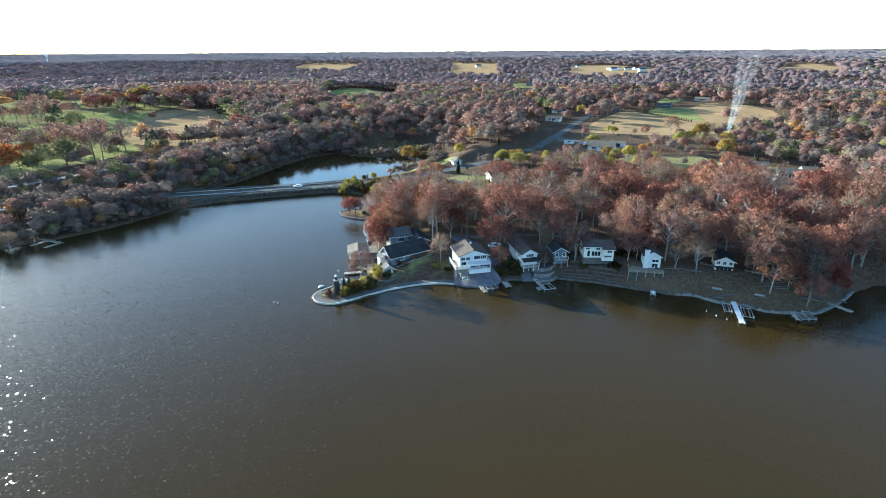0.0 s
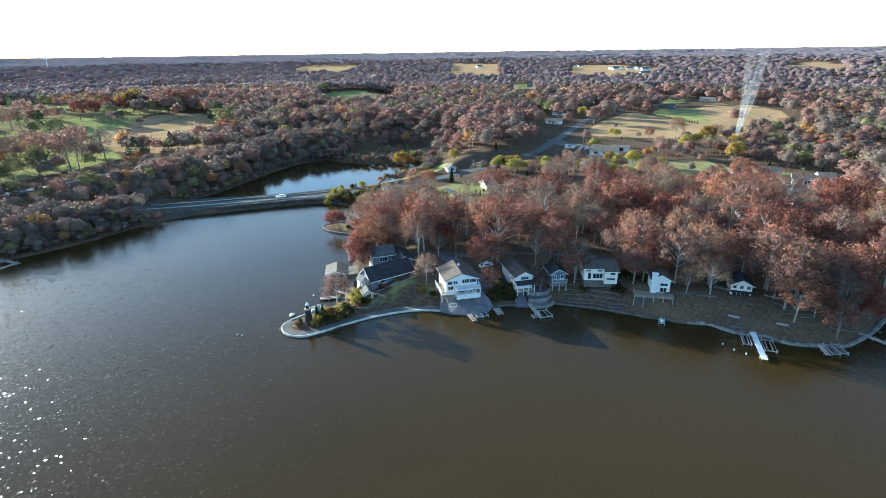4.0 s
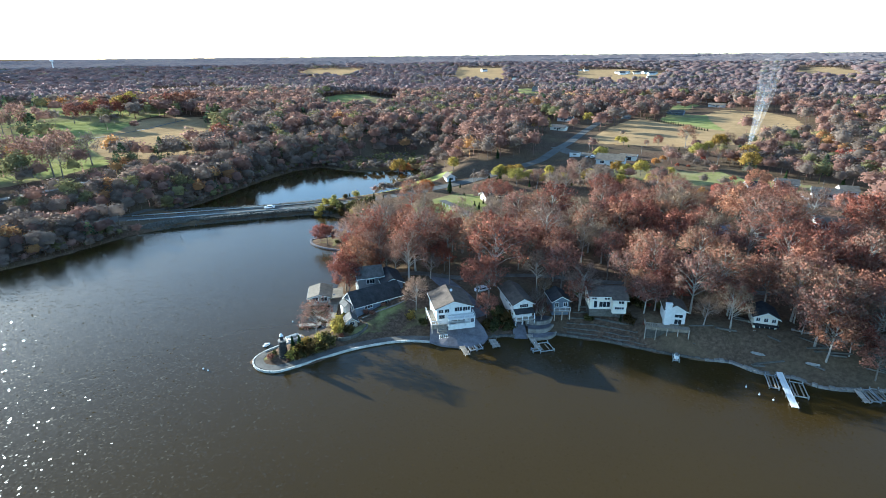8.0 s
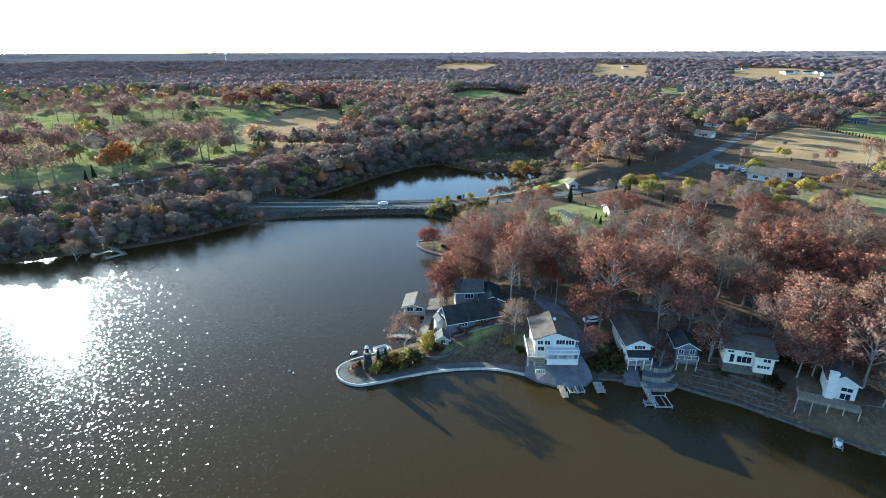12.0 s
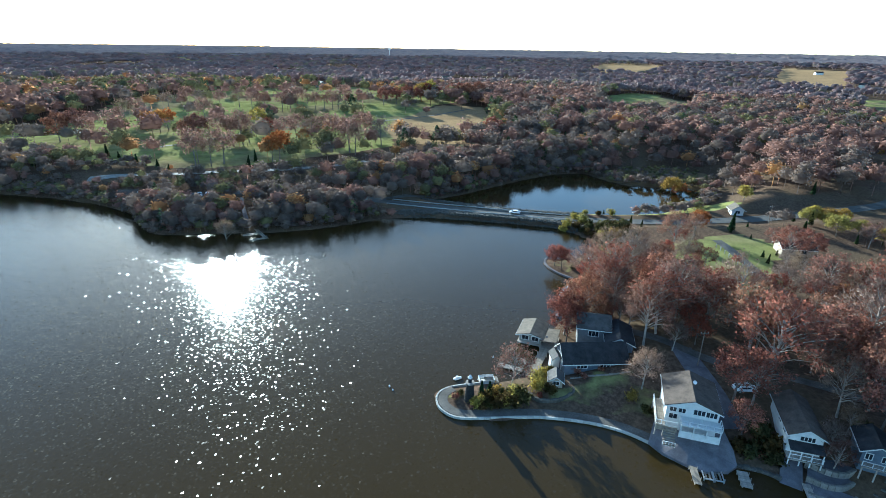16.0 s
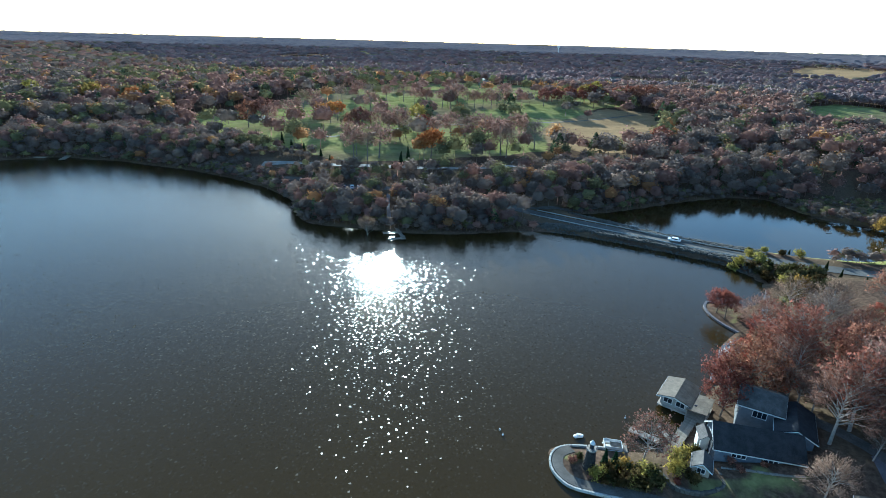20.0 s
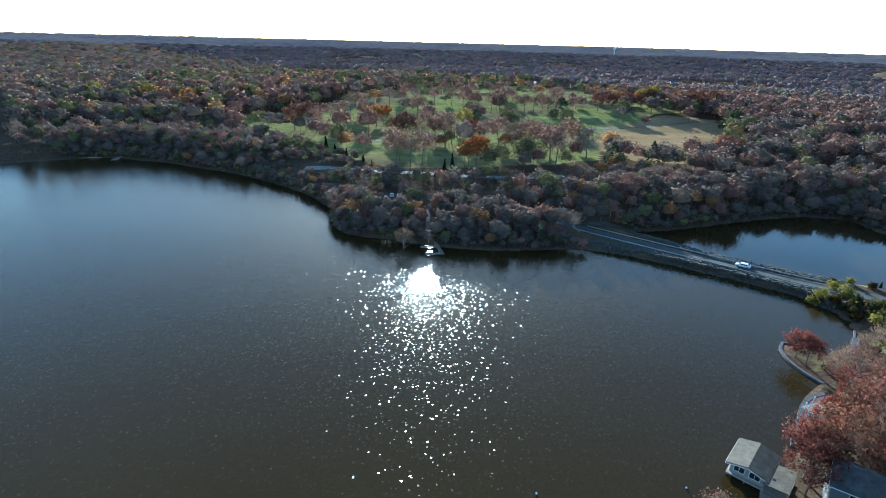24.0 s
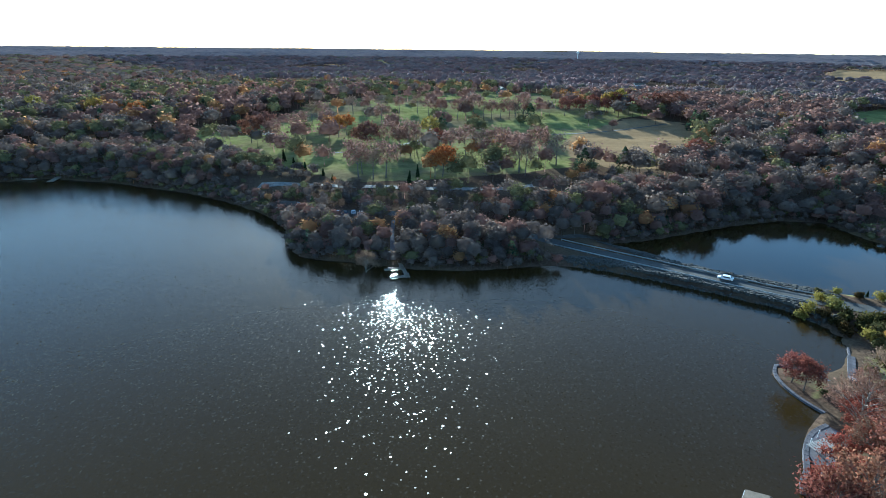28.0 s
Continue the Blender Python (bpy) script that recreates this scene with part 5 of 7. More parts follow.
block_wall("terrace_wall", [(86.0, 135.9), (90.4, 133.5), (95.0, 130.3)], "weathered log edging across the bank", M["riprap"], lambda a, b: float(ground_z(a, b)) + 0.3, 0.45, 0.9, 0.7, 0.1)
block_wall("terrace_wall", [(-21.5, 140.8), (-18, 139.4), (-14.5, 141.6), (-12.4, 146), (-15, 149)], "low field-stone garden wall", M["stone"], 1.5, 0.5, 1.2, 0.7, 0.15)
block_wall("terrace_wall", [(-14.6, 149.4), (-9, 152.6), (-4, 156)], "low pale stone garden edging", M["riprap"], lambda a, b: float(ground_z(a, b)) + 0.25, 0.35, 0.6, 0.8, 0.05)
block_wall("terrace_wall", [(-44, 214), (-43.3, 210.4), (-40.2, 206.8), (-36, 204.2), (-31, 202.8)], "pale concrete edge round the small point", M["concrete"], 0.5, 0.7, 1.0, 1.2)
block_wall("terrace_wall", [(-36, 218.4), (-39, 216.6), (-44, 214)], "pale concrete edge round the small point", M["concrete"], 0.5, 0.6, 1.0, 1.2)
block_wall("terrace_wall", [(-26.6, 176), (-27.9, 178.5), (-27.8, 181.6), (-29.8, 187), (-30.6, 190.7), (-30.8, 193.7), (-29.5, 198.5)], "pale concrete quay below the trees", M["concrete"], 0.75, 0.9, 1.4, 1.2)
QUAY_Z = 0.68
qm_ = prism([(-29.9, 187.2), (-30.4, 190.7), (-30.5, 193.6), (-29.3, 198.2), (-25.5, 197.6), (-24.4, 190), (-26, 183)], -1.0, QUAY_Z)
me_ = bpy.data.meshes.new("quay_paving")
qm_.to_mesh(me_), qm_.free()
me_.materials.append(M["concrete"])
tagged(new("pavement", me_), "grey concrete paving on the small quay", "pavement", kind="structure")
sh_ = thing("shelter", "open shelter with a flat mauve-grey roof and red fascia", "shelter", pose(-26.3, 192.2, QUAY_Z, 0, 0, 42))
part("roof", solid((-1.6, -1.5, 1.75, 1.6, 1.5, 1.88), bevel=0.02), M["roof_pale"], sh_)
for s_ in (-1, 1):
    part("fascia", solid((-1.66, s_ * 1.56 - 0.05, 1.62, 1.66, s_ * 1.56 + 0.05, 1.9)), M["red"], sh_)
    for px_ in (-1.45, 1.45):
        part("shelter_post", solid((px_ - 0.06, s_ * 1.4 - 0.06, 0, px_ + 0.06, s_ * 1.4 + 0.06, 1.75)), M["red"], sh_)
aw_ = thing("shade_roof", "low pale slatted shade over the quay", "awning", pose(-28.0, 189.4, QUAY_Z, 0, 0, -18))
for k in range(9):
    part("slat", solid((-1.2, -2.9 + k * 0.66, 1.3, 1.2, -2.4 + k * 0.66, 1.36)), M["weathered"], aw_)
for px_ in (-1.1, 1.1):
    part("beam", solid((px_ - 0.05, -3.0, 1.18, px_ + 0.05, 3.0, 1.3)), M["white"], aw_)
    for py_ in (-2.8, 2.8):
        part("shade_post", solid((px_ - 0.05, py_ - 0.05, 0, px_ + 0.05, py_ + 0.05, 1.2)), M["white"], aw_)
for px_, py_, hh_ in ((-29.5, 192.6, 1.7), (-29.5, 189.0, 1.1), (-29.9, 190.2, 0.9)):
    tk_ = thing("mooring_post", "white painted post on the quay edge", "post", pose(px_, py_, QUAY_Z), "quay posts")
    part("shaft", tube([(0, 0, -0.1, 0.16), (0, 0, hh_, 0.14), (0, 0, hh_ + 0.08, 0.05)], 8), M["white"], tk_)
block_wall("terrace_wall", [(-36.5, 216.6), (-33.3, 215.9), (-29.8, 216.4)], "pale concrete edge of the inlet", M["concrete"], 0.55, 0.6, 1.1, 1.2)
block_wall("terrace_wall", [(-30.6, 219.5), (-32.2, 226), (-33.8, 232)], "pale concrete quay beside a lawn", M["concrete"], 0.6, 1.6, 1.2, 1.2)
block_wall("terrace_wall", [(-33.2, 229.4), (-35.5, 236.4)], "narrow pale quay edge", M["concrete"], 0.5, 0.4, 1.0, 1.2)
bx_ = thing("dock_box", "grey steel dock box on the quay", "box", pose(-30.4, 219.6, 0.6, 0, 0, 12))
part("body", solid((-0.8, -0.6, -0.1, 0.8, 0.6, 0.75), bevel=0.04), M["grey"], bx_)
part("lid", solid((-0.86, -0.66, 0.75, 0.86, 0.66, 0.86), bevel=0.03), M["steel"], bx_)
# boat ramp and curved terraces below the cottage
me_ = bpy.data.meshes.new("boat_ramp")
rb = bmesh.new()
rv = [rb.verts.new(p) for p in ((23.8, 140.6, -0.4), (27.2, 140.4, -0.4), (26.6, 149, 2.6), (23.6, 149, 2.6), (23.8, 140.6, -1.6), (27.2, 140.4, -1.6), (26.6, 149, 0.5), (23.6, 149, 0.5))]
for f_ in ((0, 1, 2, 3), (7, 6, 5, 4), (0, 4, 5, 1), (1, 5, 6, 2), (2, 6, 7, 3), (3, 7, 4, 0)):
    rb.faces.new([rv[i] for i in f_])
bmesh.ops.recalc_face_normals(rb, faces=rb.faces[:])
rb.to_mesh(me_), rb.free()
me_.materials.append(M["concrete"])
tagged(new("ramp", me_), "grey stone boat ramp into the lake", "ramp", kind="structure")
for dz, pts in ((0.7, [(27.6, 141), (30, 140.9), (33, 141.8), (34.4, 144)]), (1.5, [(27.4, 144), (30, 143.4), (32.5, 144.2), (34, 146.4)]), (2.3, [(27.2, 147), (30, 146), (33, 146.8), (34.2, 149)])):
    block_wall("terrace_wall", pts, "curved grey stone terrace wall", M["riprap"], dz, 0.5, 1.6, 0.8)
    walk_strip("terrace", pts, 2.6, dz - 0.25, M["concrete"], "grey paved terrace", 1)


def pier(x0, y0, x1, y1, width, z, label, mat="wood", category="pier", legs=3):
    """A boarded pier on posts."""
    ln = math.hypot(x1 - x0, y1 - y0)
    ob = thing("pier", label, category, pose(x0, y0, z, 0, 0, math.degrees(math.atan2(y1 - y0, x1 - x0))), "piers and docks")
    part("stringer", solid((0, -width / 2 + 0.05, -0.25, ln, -width / 2 + 0.15, -0.06), (0, width / 2 - 0.15, -0.25, ln, width / 2 - 0.05, -0.06)), M["wood"], ob)
    n = max(3, round(ln / 0.45))
    mesh = None
    for k in range(n):
        if mesh is None:
            b_ = part("board", solid((0.015, -width / 2, -0.06, ln / n - 0.015, width / 2, 0)), M[mat], ob)
            mesh = b_.data
        else:
            b_ = new("board", mesh)
            b_.parent = ob
        b_.location.x = k * ln / n
    for k in range(legs):
        for s in (-1, 1):
            part("pier_post", tube([(ln * (k + 0.5) / legs, s * (width / 2 + 0.05), -2.6, 0.06), (ln * (k + 0.5) / legs, s * (width / 2 + 0.05), 0.45, 0.06)], 6), M["wood"], ob)
    return ob


def lift(x, y, rot, w, d, label, mat="aluminium"):
    """An empty boat lift: four posts, top rails and cradle bunks."""
    ob = thing("boat_lift", label, "boat lift", pose(x, y, 0, 0, 0, rot), "boat lifts")
    for sx in (-1, 1):
        part("side_rail", solid((sx * w / 2 - 0.08, -d / 2, 0.35, sx * w / 2 + 0.08, d / 2, 0.52)), M[mat], ob)
        for sy in (-1, 1):
            part("lift_post", solid((sx * w / 2 - 0.07, sy * d / 2 - 0.07, -2.2, sx * w / 2 + 0.07, sy * d / 2 + 0.07, 0.9)), M[mat], ob)
    for sy in (-1, 1):
        part("cross_beam", solid((-w / 2, sy * d / 2 - 0.08, 0.33, w / 2, sy * d / 2 + 0.08, 0.5)), M[mat], ob)
    for sx in (-0.22, 0.22):
        part("bunk", solid((sx * w - 0.12, -d / 2 + 0.2, 0.25, sx * w + 0.12, d / 2 - 0.2, 0.38)), M["deck"], ob)
    return ob


pier(9.8, 140.4, 12.2, 133.6, 1.2, 0.55, "pale grey boarded dock below the white house", "deck")
lift(12.9, 138.0, 18, 1.5, 4.6, "empty aluminium boat lift beside the pale dock")
lift(14.5, 138.4, 18, 1.4, 4.4, "empty aluminium boat lift beside the pale dock")
pier(18.2, 140.8, 19.2, 137.2, 1.7, 0.4, "short grey floating dock by the bank", "wood")
pier(27.4, 143.0, 28.9, 136.4, 1.2, 0.6, "grey boarded dock below the cottage", "wood")
lift(30.3, 137.2, 15, 3.4, 3.6, "square pale boat lift at the dock end")
lift(28.2, 136.0, 105, 1.2, 2.0, "narrow dark lift frame at the dock end", "steel")
pier(79.0, 127.0, 75.0, 114.6, 1.3, 0.6, "long white dock reaching into the lake", "white", legs=5)
lift(79.4, 120.6, -20, 2.4, 5.2, "empty aluminium lift beside the white dock")
lift(75.6, 123.4, -20, 1.8, 4.8, "empty steel lift beside the white dock", "steel")
pier(91.0, 120.8, 90.1, 116.2, 1.0, 0.55, "grey dock at the stony bank", "wood")
lift(92.4, 118.6, -8, 1.6, 4.0, "steel boat lift at the stony bank", "steel")
lift(94.4, 118.8, -8, 1.6, 4.0, "pale boat lift at the stony bank")
pier(104, 125.6, 107, 120.6, 1.2, 0.5, "weathered dock on the eastern shore", "wood")
pier(-30.6, 147.6, -25.2, 148.6, 1.5, 0.5, "weathered reddish boarded dock behind the point", "wood")
pier(-27.2, 152.6, -23.4, 150.2, 0.9, 0.5, "short weathered dock by the walkway", "wood")
pier(-22.4, 146.6, -23.9, 159.4, 2.0, 0.85, "broad pale boarded walkway along the bank", "deck", legs=6)
pier(-151, 182.0, -137.5, 176.2, 1.3, 0.5, "small pale dock at the wooded bank", "deck")
pier(-144.6, 180.0, -147.4, 173.8, 1.2, 0.5, "arm of the small pale dock", "deck", legs=2)
pier(-138.4, 177.4, -141.0, 171.6, 1.2, 0.5, "arm of the small pale dock", "deck", legs=2)
pier(-372, 110, -354, 101, 3.0, 0.6, "low concrete landing on the far shore", "deck")
pier(-366, 96, -378, 82, 2.0, 0.6, "low landing stage on the far shore", "wood")
pb_ = thing("pontoon_boat", "small white pontoon boat moored behind the point", "boat", pose(-29.9, 141.2, 0.1, 0, 0, 38))
for s in (-1, 1):
    part("pontoon", tube([(0, 0, -2.2, 0.05), (0, 0, -1.9, 0.3), (0, 0, 1.9, 0.3), (0, 0, 2.3, 0.06)], 10), M["aluminium"], pb_).matrix_local = pose(0, s * 0.75, 0.05, 0, 90, 0)
part("deck", solid((-2.1, -1.1, 0.32, 2.1, 1.1, 0.42)), M["deck"], pb_)
for x0, y0, x1, y1 in ((-2.0, -1.05, 1.2, -1.0), (-2.0, 1.0, 1.2, 1.05), (1.15, -1.05, 1.2, 1.05), (-2.0, -1.05, -1.95, 1.05)):
    part("fence_panel", solid((x0, y0, 0.42, x1, y1, 1.0)), M["white"], pb_)
part("bench", solid((-1.9, -0.95, 0.42, -0.9, -0.3, 0.85), (-1.9, 0.3, 0.42, -0.9, 0.95, 0.85), bevel=0.04), M["cream"], pb_)
fl = thing("pedal_boat", "little white pedal boat afloat off the point", "boat", pose(-36.0, 138.6, 0, 0, 0, 60))
hb = tube([(0, 0, -1.0, 0.08), (0, 0, -0.7, 0.4), (0, 0, 0.6, 0.42), (0, 0, 1.0, 0.15)], 10)
part("hull", hb, M["white"], fl).matrix_local = pose(0, 0, 0.15, 0, 90, 0) @ Matrix.Diagonal((0.6, 1.2, 1, 1))
part("seat", solid((-0.3, -0.35, 0.3, 0.25, 0.35, 0.6), bevel=0.06), M["white"], fl)
for bx, by in ((-33.0, 150.2), (-45.5, 128.0), (-46.8, 128.6), (69.5, 122.0), (70.8, 119.4), (72.6, 117.6)):
    bo = thing("buoy", "small white mooring buoy on the water", "buoy", pose(bx, by, 0), "mooring buoys")
    part("float", tube([(0, 0, -0.2, 0.05), (0, 0, -0.05, 0.17), (0, 0, 0.16, 0.18), (0, 0, 0.3, 0.08)], 10), M["white"], bo)
    part("pole", tube([(0, 0, 0.28, 0.03), (0, 0, 0.6, 0.03)], 6), M["white"], bo)
lf = lift(59.2, 132.3, -20, 1.3, 2.0, "small lift holding a covered watercraft")
wc = thing("watercraft", "covered white jet-style watercraft on a lift", "boat", pose(59.2, 132.3, 0.5, 0, 0, -20))
part("hull", tube([(0, 0, -1.2, 0.1), (0, 0, -0.8, 0.45), (0, 0, 0.6, 0.5), (0, 0, 1.3, 0.08)], 10), M["white"], wc).matrix_local = pose(0, 0, 0.35, 90, 0, 0)
part("cover", solid((-0.3, -0.5, 0.6, 0.3, 0.5, 1.2), bevel=0.15), M["grey"], wc)
sh = thing("garden_shed", "small grey shed with white double doors by the water", "shed", pose(65.2, 136.0, 1.0, 0, 0, -15) @ Matrix.Scale(0.74, 4))
part("wall", solid((-1.2, -1.2, -0.8, 1.2, 1.2, 1.9)), M["grey"], sh)
for s in (-0.46, 0.46):
    part("door", solid((s - 0.42, -1.28, -0.1, s + 0.42, -1.2, 1.75), bevel=0.02), M["white"], sh)
part("roof", solid((-1.4, -1.4, 1.9, 1.4, 1.4, 2.06), bevel=0.03), M["roof_grey"], sh)
for px, py, rr_ in ((76.5, 131.2, -30), (86, 127, -25)):
    bt = thing("rowing_boat", "upturned grey rowing boat on the bank", "boat", pose(px, py, float(ground_z(px, py)) + 0.2, 0, 0, rr_) @ Matrix.Scale(0.72, 4))
    part("hull", tube([(0, 0, -2.0, 0.08), (0, 0, -1.4, 0.5), (0, 0, 0, 0.65), (0, 0, 1.3, 0.5), (0, 0, 2.1, 0.05)], 10), M["weathered"], bt).matrix_local = pose(0, 0, 0, 0, 90, 0) @ Matrix.Diagonal((0.6, 1, 1, 1))
    part("keel", solid((-1.6, -0.04, 0.3, 1.6, 0.04, 0.45)), M["wood"], bt)

# flat stones and logs along the eastern bank
rs_ = random.Random(15)
slab = None
for k in range(30):
    t_ = rs_.random()
    sx_, sy_ = 66 + 50 * t_ + rs_.uniform(-2, 2), 131 - 10 * math.sin(t_ * 1.5) + 12 * max(0, t_ - 0.6) + rs_.uniform(0, 8)
    if shore_dist(np.array([sx_]), np.array([sy_]))[0] < 1.2:
        continue
    m_ = pose(sx_, sy_, float(ground_z(sx_, sy_)) + 0.05, rs_.uniform(-8, 8), rs_.uniform(-8, 8), -35 + rs_.uniform(-40, 40)) @ Matrix.Diagonal((rs_.uniform(0.8, 2.6), rs_.uniform(0.5, 0.9), rs_.uniform(0.6, 1.1), 1))
    if slab is None:
        slab = thing("flat_stone", "grey flat stone slab lying on the leafy bank", "stone", m_, "stones along the bank")
        part("slab", solid((-0.6, -0.5, -0.3, 0.6, 0.5, 0.22), bevel=0.1), M["stone"], slab)
    else:
        copy_thing(slab, m_)
FREE += [(8, 222, 8), (2, 232, 7), (14, 212, 5), (8, 230, 9), (12, 242, 8), (17, 216, 6), (4, 238, 6), (141, 203, 9), (136, 196, 7), (96, 192, 7), (92, 184, 5), (150, 240, 9), (158, 226, 8), (160, 252, 7), (80, 133, 5.5), (60, 135.5, 5.5), (47, 142.5, 6.5), (25, 144, 5)]
# lighthouse of field stone on the point
tw = thing("lighthouse", "dark field-stone garden lighthouse with white lantern top", "lighthouse", pose(-30.0, 132.8, 0.75) @ Matrix.Diagonal((0.92, 0.92, 1.3, 1)))
part("plinth", tube([(0, 0, -0.9, 1.25), (0, 0, 0.35, 1.2)], 14), M["basalt"], tw)
shaft = part("shaft", tube([(0, 0, 0.3, 1.0), (0, 0, 1.2, 0.92), (0, 0, 2.2, 0.8), (0, 0, 3.1, 0.72)], 14), M["basalt"], tw)
sm_ = None
rs = random.Random(9)
for row in range(9):
    rad = 1.0 - 0.1 * row * 0.33
    for k in range(12):
        if sm_ is None:
            st_ = part("stone", solid((-0.2, -0.1, -0.13, 0.2, 0.1, 0.13), bevel=0.05), M["basalt"], shaft)
            sm_ = st_.data
        else:
            st_ = new("stone", sm_)
            st_.parent = shaft
        a_ = 2 * math.pi * (k + 0.5 * (row % 2)) / 12
        st_.matrix_local = pose(rad * math.cos(a_) * 0.97, rad * math.sin(a_) * 0.97, 0.48 + row * 0.3, 0, 0, math.degrees(a_) + 90) @ Matrix.Diagonal((rs.uniform(0.9, 1.2), rs.uniform(0.8, 1.5), rs.uniform(0.85, 1.05), 1))
part("gallery", tube([(0, 0, 3.05, 0.95), (0, 0, 3.2, 1.0), (0, 0, 3.25, 1.0)], 14), M["wood"], tw)
for k in range(8):
    a_ = 2 * math.pi * k / 8
    part("gallery_post", tube([(0.92 * math.cos(a_), 0.92 * math.sin(a_), 3.2, 0.035), (0.92 * math.cos(a_), 0.92 * math.sin(a_), 3.75, 0.035)], 5), M["dark"], tw)
part("lantern", tube([(0, 0, 3.25, 0.42), (0, 0, 4.0, 0.42)], 10), M["glass"], tw)
part("cap", tube([(0, 0, 4.0, 0.5), (0, 0, 4.12, 0.48), (0, 0, 4.4, 0.2), (0, 0, 4.6, 0.04)], 12), M["white"], tw, "white domed cap")
FREE.append((-30, 133, 4))

# white posts along the garden drive
for k in range(10):
    t_ = k / 9
    fx, fy = 5 + 12.5 * t_, 242 - 22 * t_
    fp = thing("fence_post", "short white painted garden post", "post", pose(fx, fy, float(ground_z(fx, fy))), "white posts by the lawn")
    part("post", solid((-0.12, -0.12, -0.3, 0.12, 0.12, 1.2), bevel=0.02), M["white"], fp)
    part("post_cap", solid((-0.16, -0.16, 1.2, 0.16, 0.16, 1.3)), M["white"], fp)
ribbon("drive", [(4.5, 250), (9, 243), (14, 233), (20, 222), (26, 210)], 3.4, 0.12, M["asphalt"], "dark garden drive beside white posts")
for lx_, ly_, lr_, ll_ in ((-40, 332, 20, 3.2), (-33, 325, -10, 2.4), (-29, 336, 5, 2.8), (-38, 316, 30, 2.2), (-46, 340, -20, 3.0), (-55, 345, 12, 2.6)):
    lg = thing("floating_log", "dark waterlogged log floating in the pond", "log", pose(lx_, ly_, 0.05, 0, 90, lr_), "logs in the pond")
    part("trunk", tube([(0, 0, -ll_ / 2, 0.16), (0.1, 0, 0, 0.22), (0, 0, ll_ / 2, 0.1)], 7), M["bark"], lg)
    part("branch", tube([(0, 0, 0, 0.08), (0, 0, 0.9, 0.03)], 5), M["bark"], lg).matrix_local = pose(0, 0, 0.3, 0, -60, 0)
# utility poles
for ux, uy in ((8, 163), (52, 164), (20, 288), (92, 345), (118, 330), (165, 246), (128, 208)):
    up = thing("utility_pole", "weathered wooden utility pole with crossarm", "utility pole", pose(ux, uy, float(ground_z(ux, uy)), 0, 0, 30), "utility poles")
    part("pole", tube([(0, 0, -0.6, 0.13), (0, 0, 8.5, 0.08)], 7), M["bark"], up)
    part("crossarm", solid((-0.8, -0.05, 7.7, 0.8, 0.05, 7.83)), M["bark"], up)
    for s in (-0.7, 0, 0.7):
        part("insulator", tube([(s, 0, 7.86, 0.05), (s, 0, 8.05, 0.04)], 6), M["white"], up)


def car(x, y, z, rot, paint, label):
    c = thing("car", label, "car", pose(x, y, z, 0, 0, rot), "cars")
    prof = [(-2.2, 0.35), (2.2, 0.35), (2.25, 0.75), (1.35, 0.9), (0.75, 1.42), (-1.2, 1.45), (-1.95, 0.98), (-2.25, 0.9)]
    bm = bmesh.new()
    a_, b_ = [bm.verts.new((px, -0.85, pz)) for px, pz in prof], [bm.verts.new((px, 0.85, pz)) for px, pz in prof]
    bm.faces.new(a_), bm.faces.new(b_[::-1])
    for i in range(len(prof)):
        bm.faces.new((a_[i], b_[i], b_[(i + 1) % len(prof)], a_[(i + 1) % len(prof)]))
    bmesh.ops.recalc_face_normals(bm, faces=bm.faces[:])
    bmesh.ops.bevel(bm, geom=bm.edges[:], offset=0.06, segments=2, affect="EDGES")
    part("body", bm, M[paint], c)
    for s in (-1, 1):
        part("side_window", solid((-1.25, s * 0.862 - 0.012, 0.95, 0.7, s * 0.862 + 0.012, 1.33)), M["glass"], c)
    w_ = part("windscreen", solid((-0.02, -0.72, 0, 0.02, 0.72, 0.66)), M["glass"], c)
    w_.matrix_local = pose(1.3, 0, 0.93, 0, -49, 0)
    w_ = part("rear_window", solid((-0.02, -0.7, 0, 0.02, 0.7, 0.6)), M["glass"], c)
    w_.matrix_local = pose(-1.9, 0, 1.0, 0, 57, 0)
    for px in (-1.35, 1.4):
        for s in (-1, 1):
            wh = part("wheel", tube([(0, 0, -0.11, 0.31), (0, 0, 0.11, 0.31)], 14), M["rubber"], c)
            wh.matrix_local = pose(px, s * 0.8, 0.31, 90, 0, 0)
            part("rim", tube([(0, 0, -0.12, 0.18), (0, 0, 0.12, 0.18)], 10), M["steel"], wh)
    for s in (-0.6, 0.6):
        part("headlight", solid((2.2, s - 0.16, 0.62, 2.27, s + 0.16, 0.76)), M["white"], c)
        part("tail_light", solid((-2.29, s - 0.16, 0.7, -2.2, s + 0.16, 0.85)), M["red"], c)
    return c


car(-71.5, 250.5, float(ground_z(-71.5, 250.5)) + 0.13, 195, "car_white", "white saloon car on the causeway road")
for cx_, cy_, cr_, cp_ in ((-202, 183.5, 150, "car_white"), (-200.4, 186.4, 150, "car_white"), (-198.6, 189.4, 152, "car_dark"), (-197.4, 192.2, 150, "car_white"), (-195.8, 195, 148, "car_white"), (158, 246, 10, "car_white"), (163, 232, 40, "car_dark"), (178, 240, -20, "car_white"), (186, 236, 15, "car_dark"), (88, 334, 60, "car_dark"), (92, 336, 60, "car_white"), (17, 160, 30, "car_white")):
    car(cx_, cy_, float(ground_z(cx_, cy_)) + 0.13, cr_, cp_, "parked pale saloon car on a drive" if cp_ == "car_white" else "parked dark saloon car on a drive")
wt = thing("water_tower", "white ball-topped water tower on the horizon", "water tower", pose(-1540, 2159, float(ground_z(-1540, 2159))))
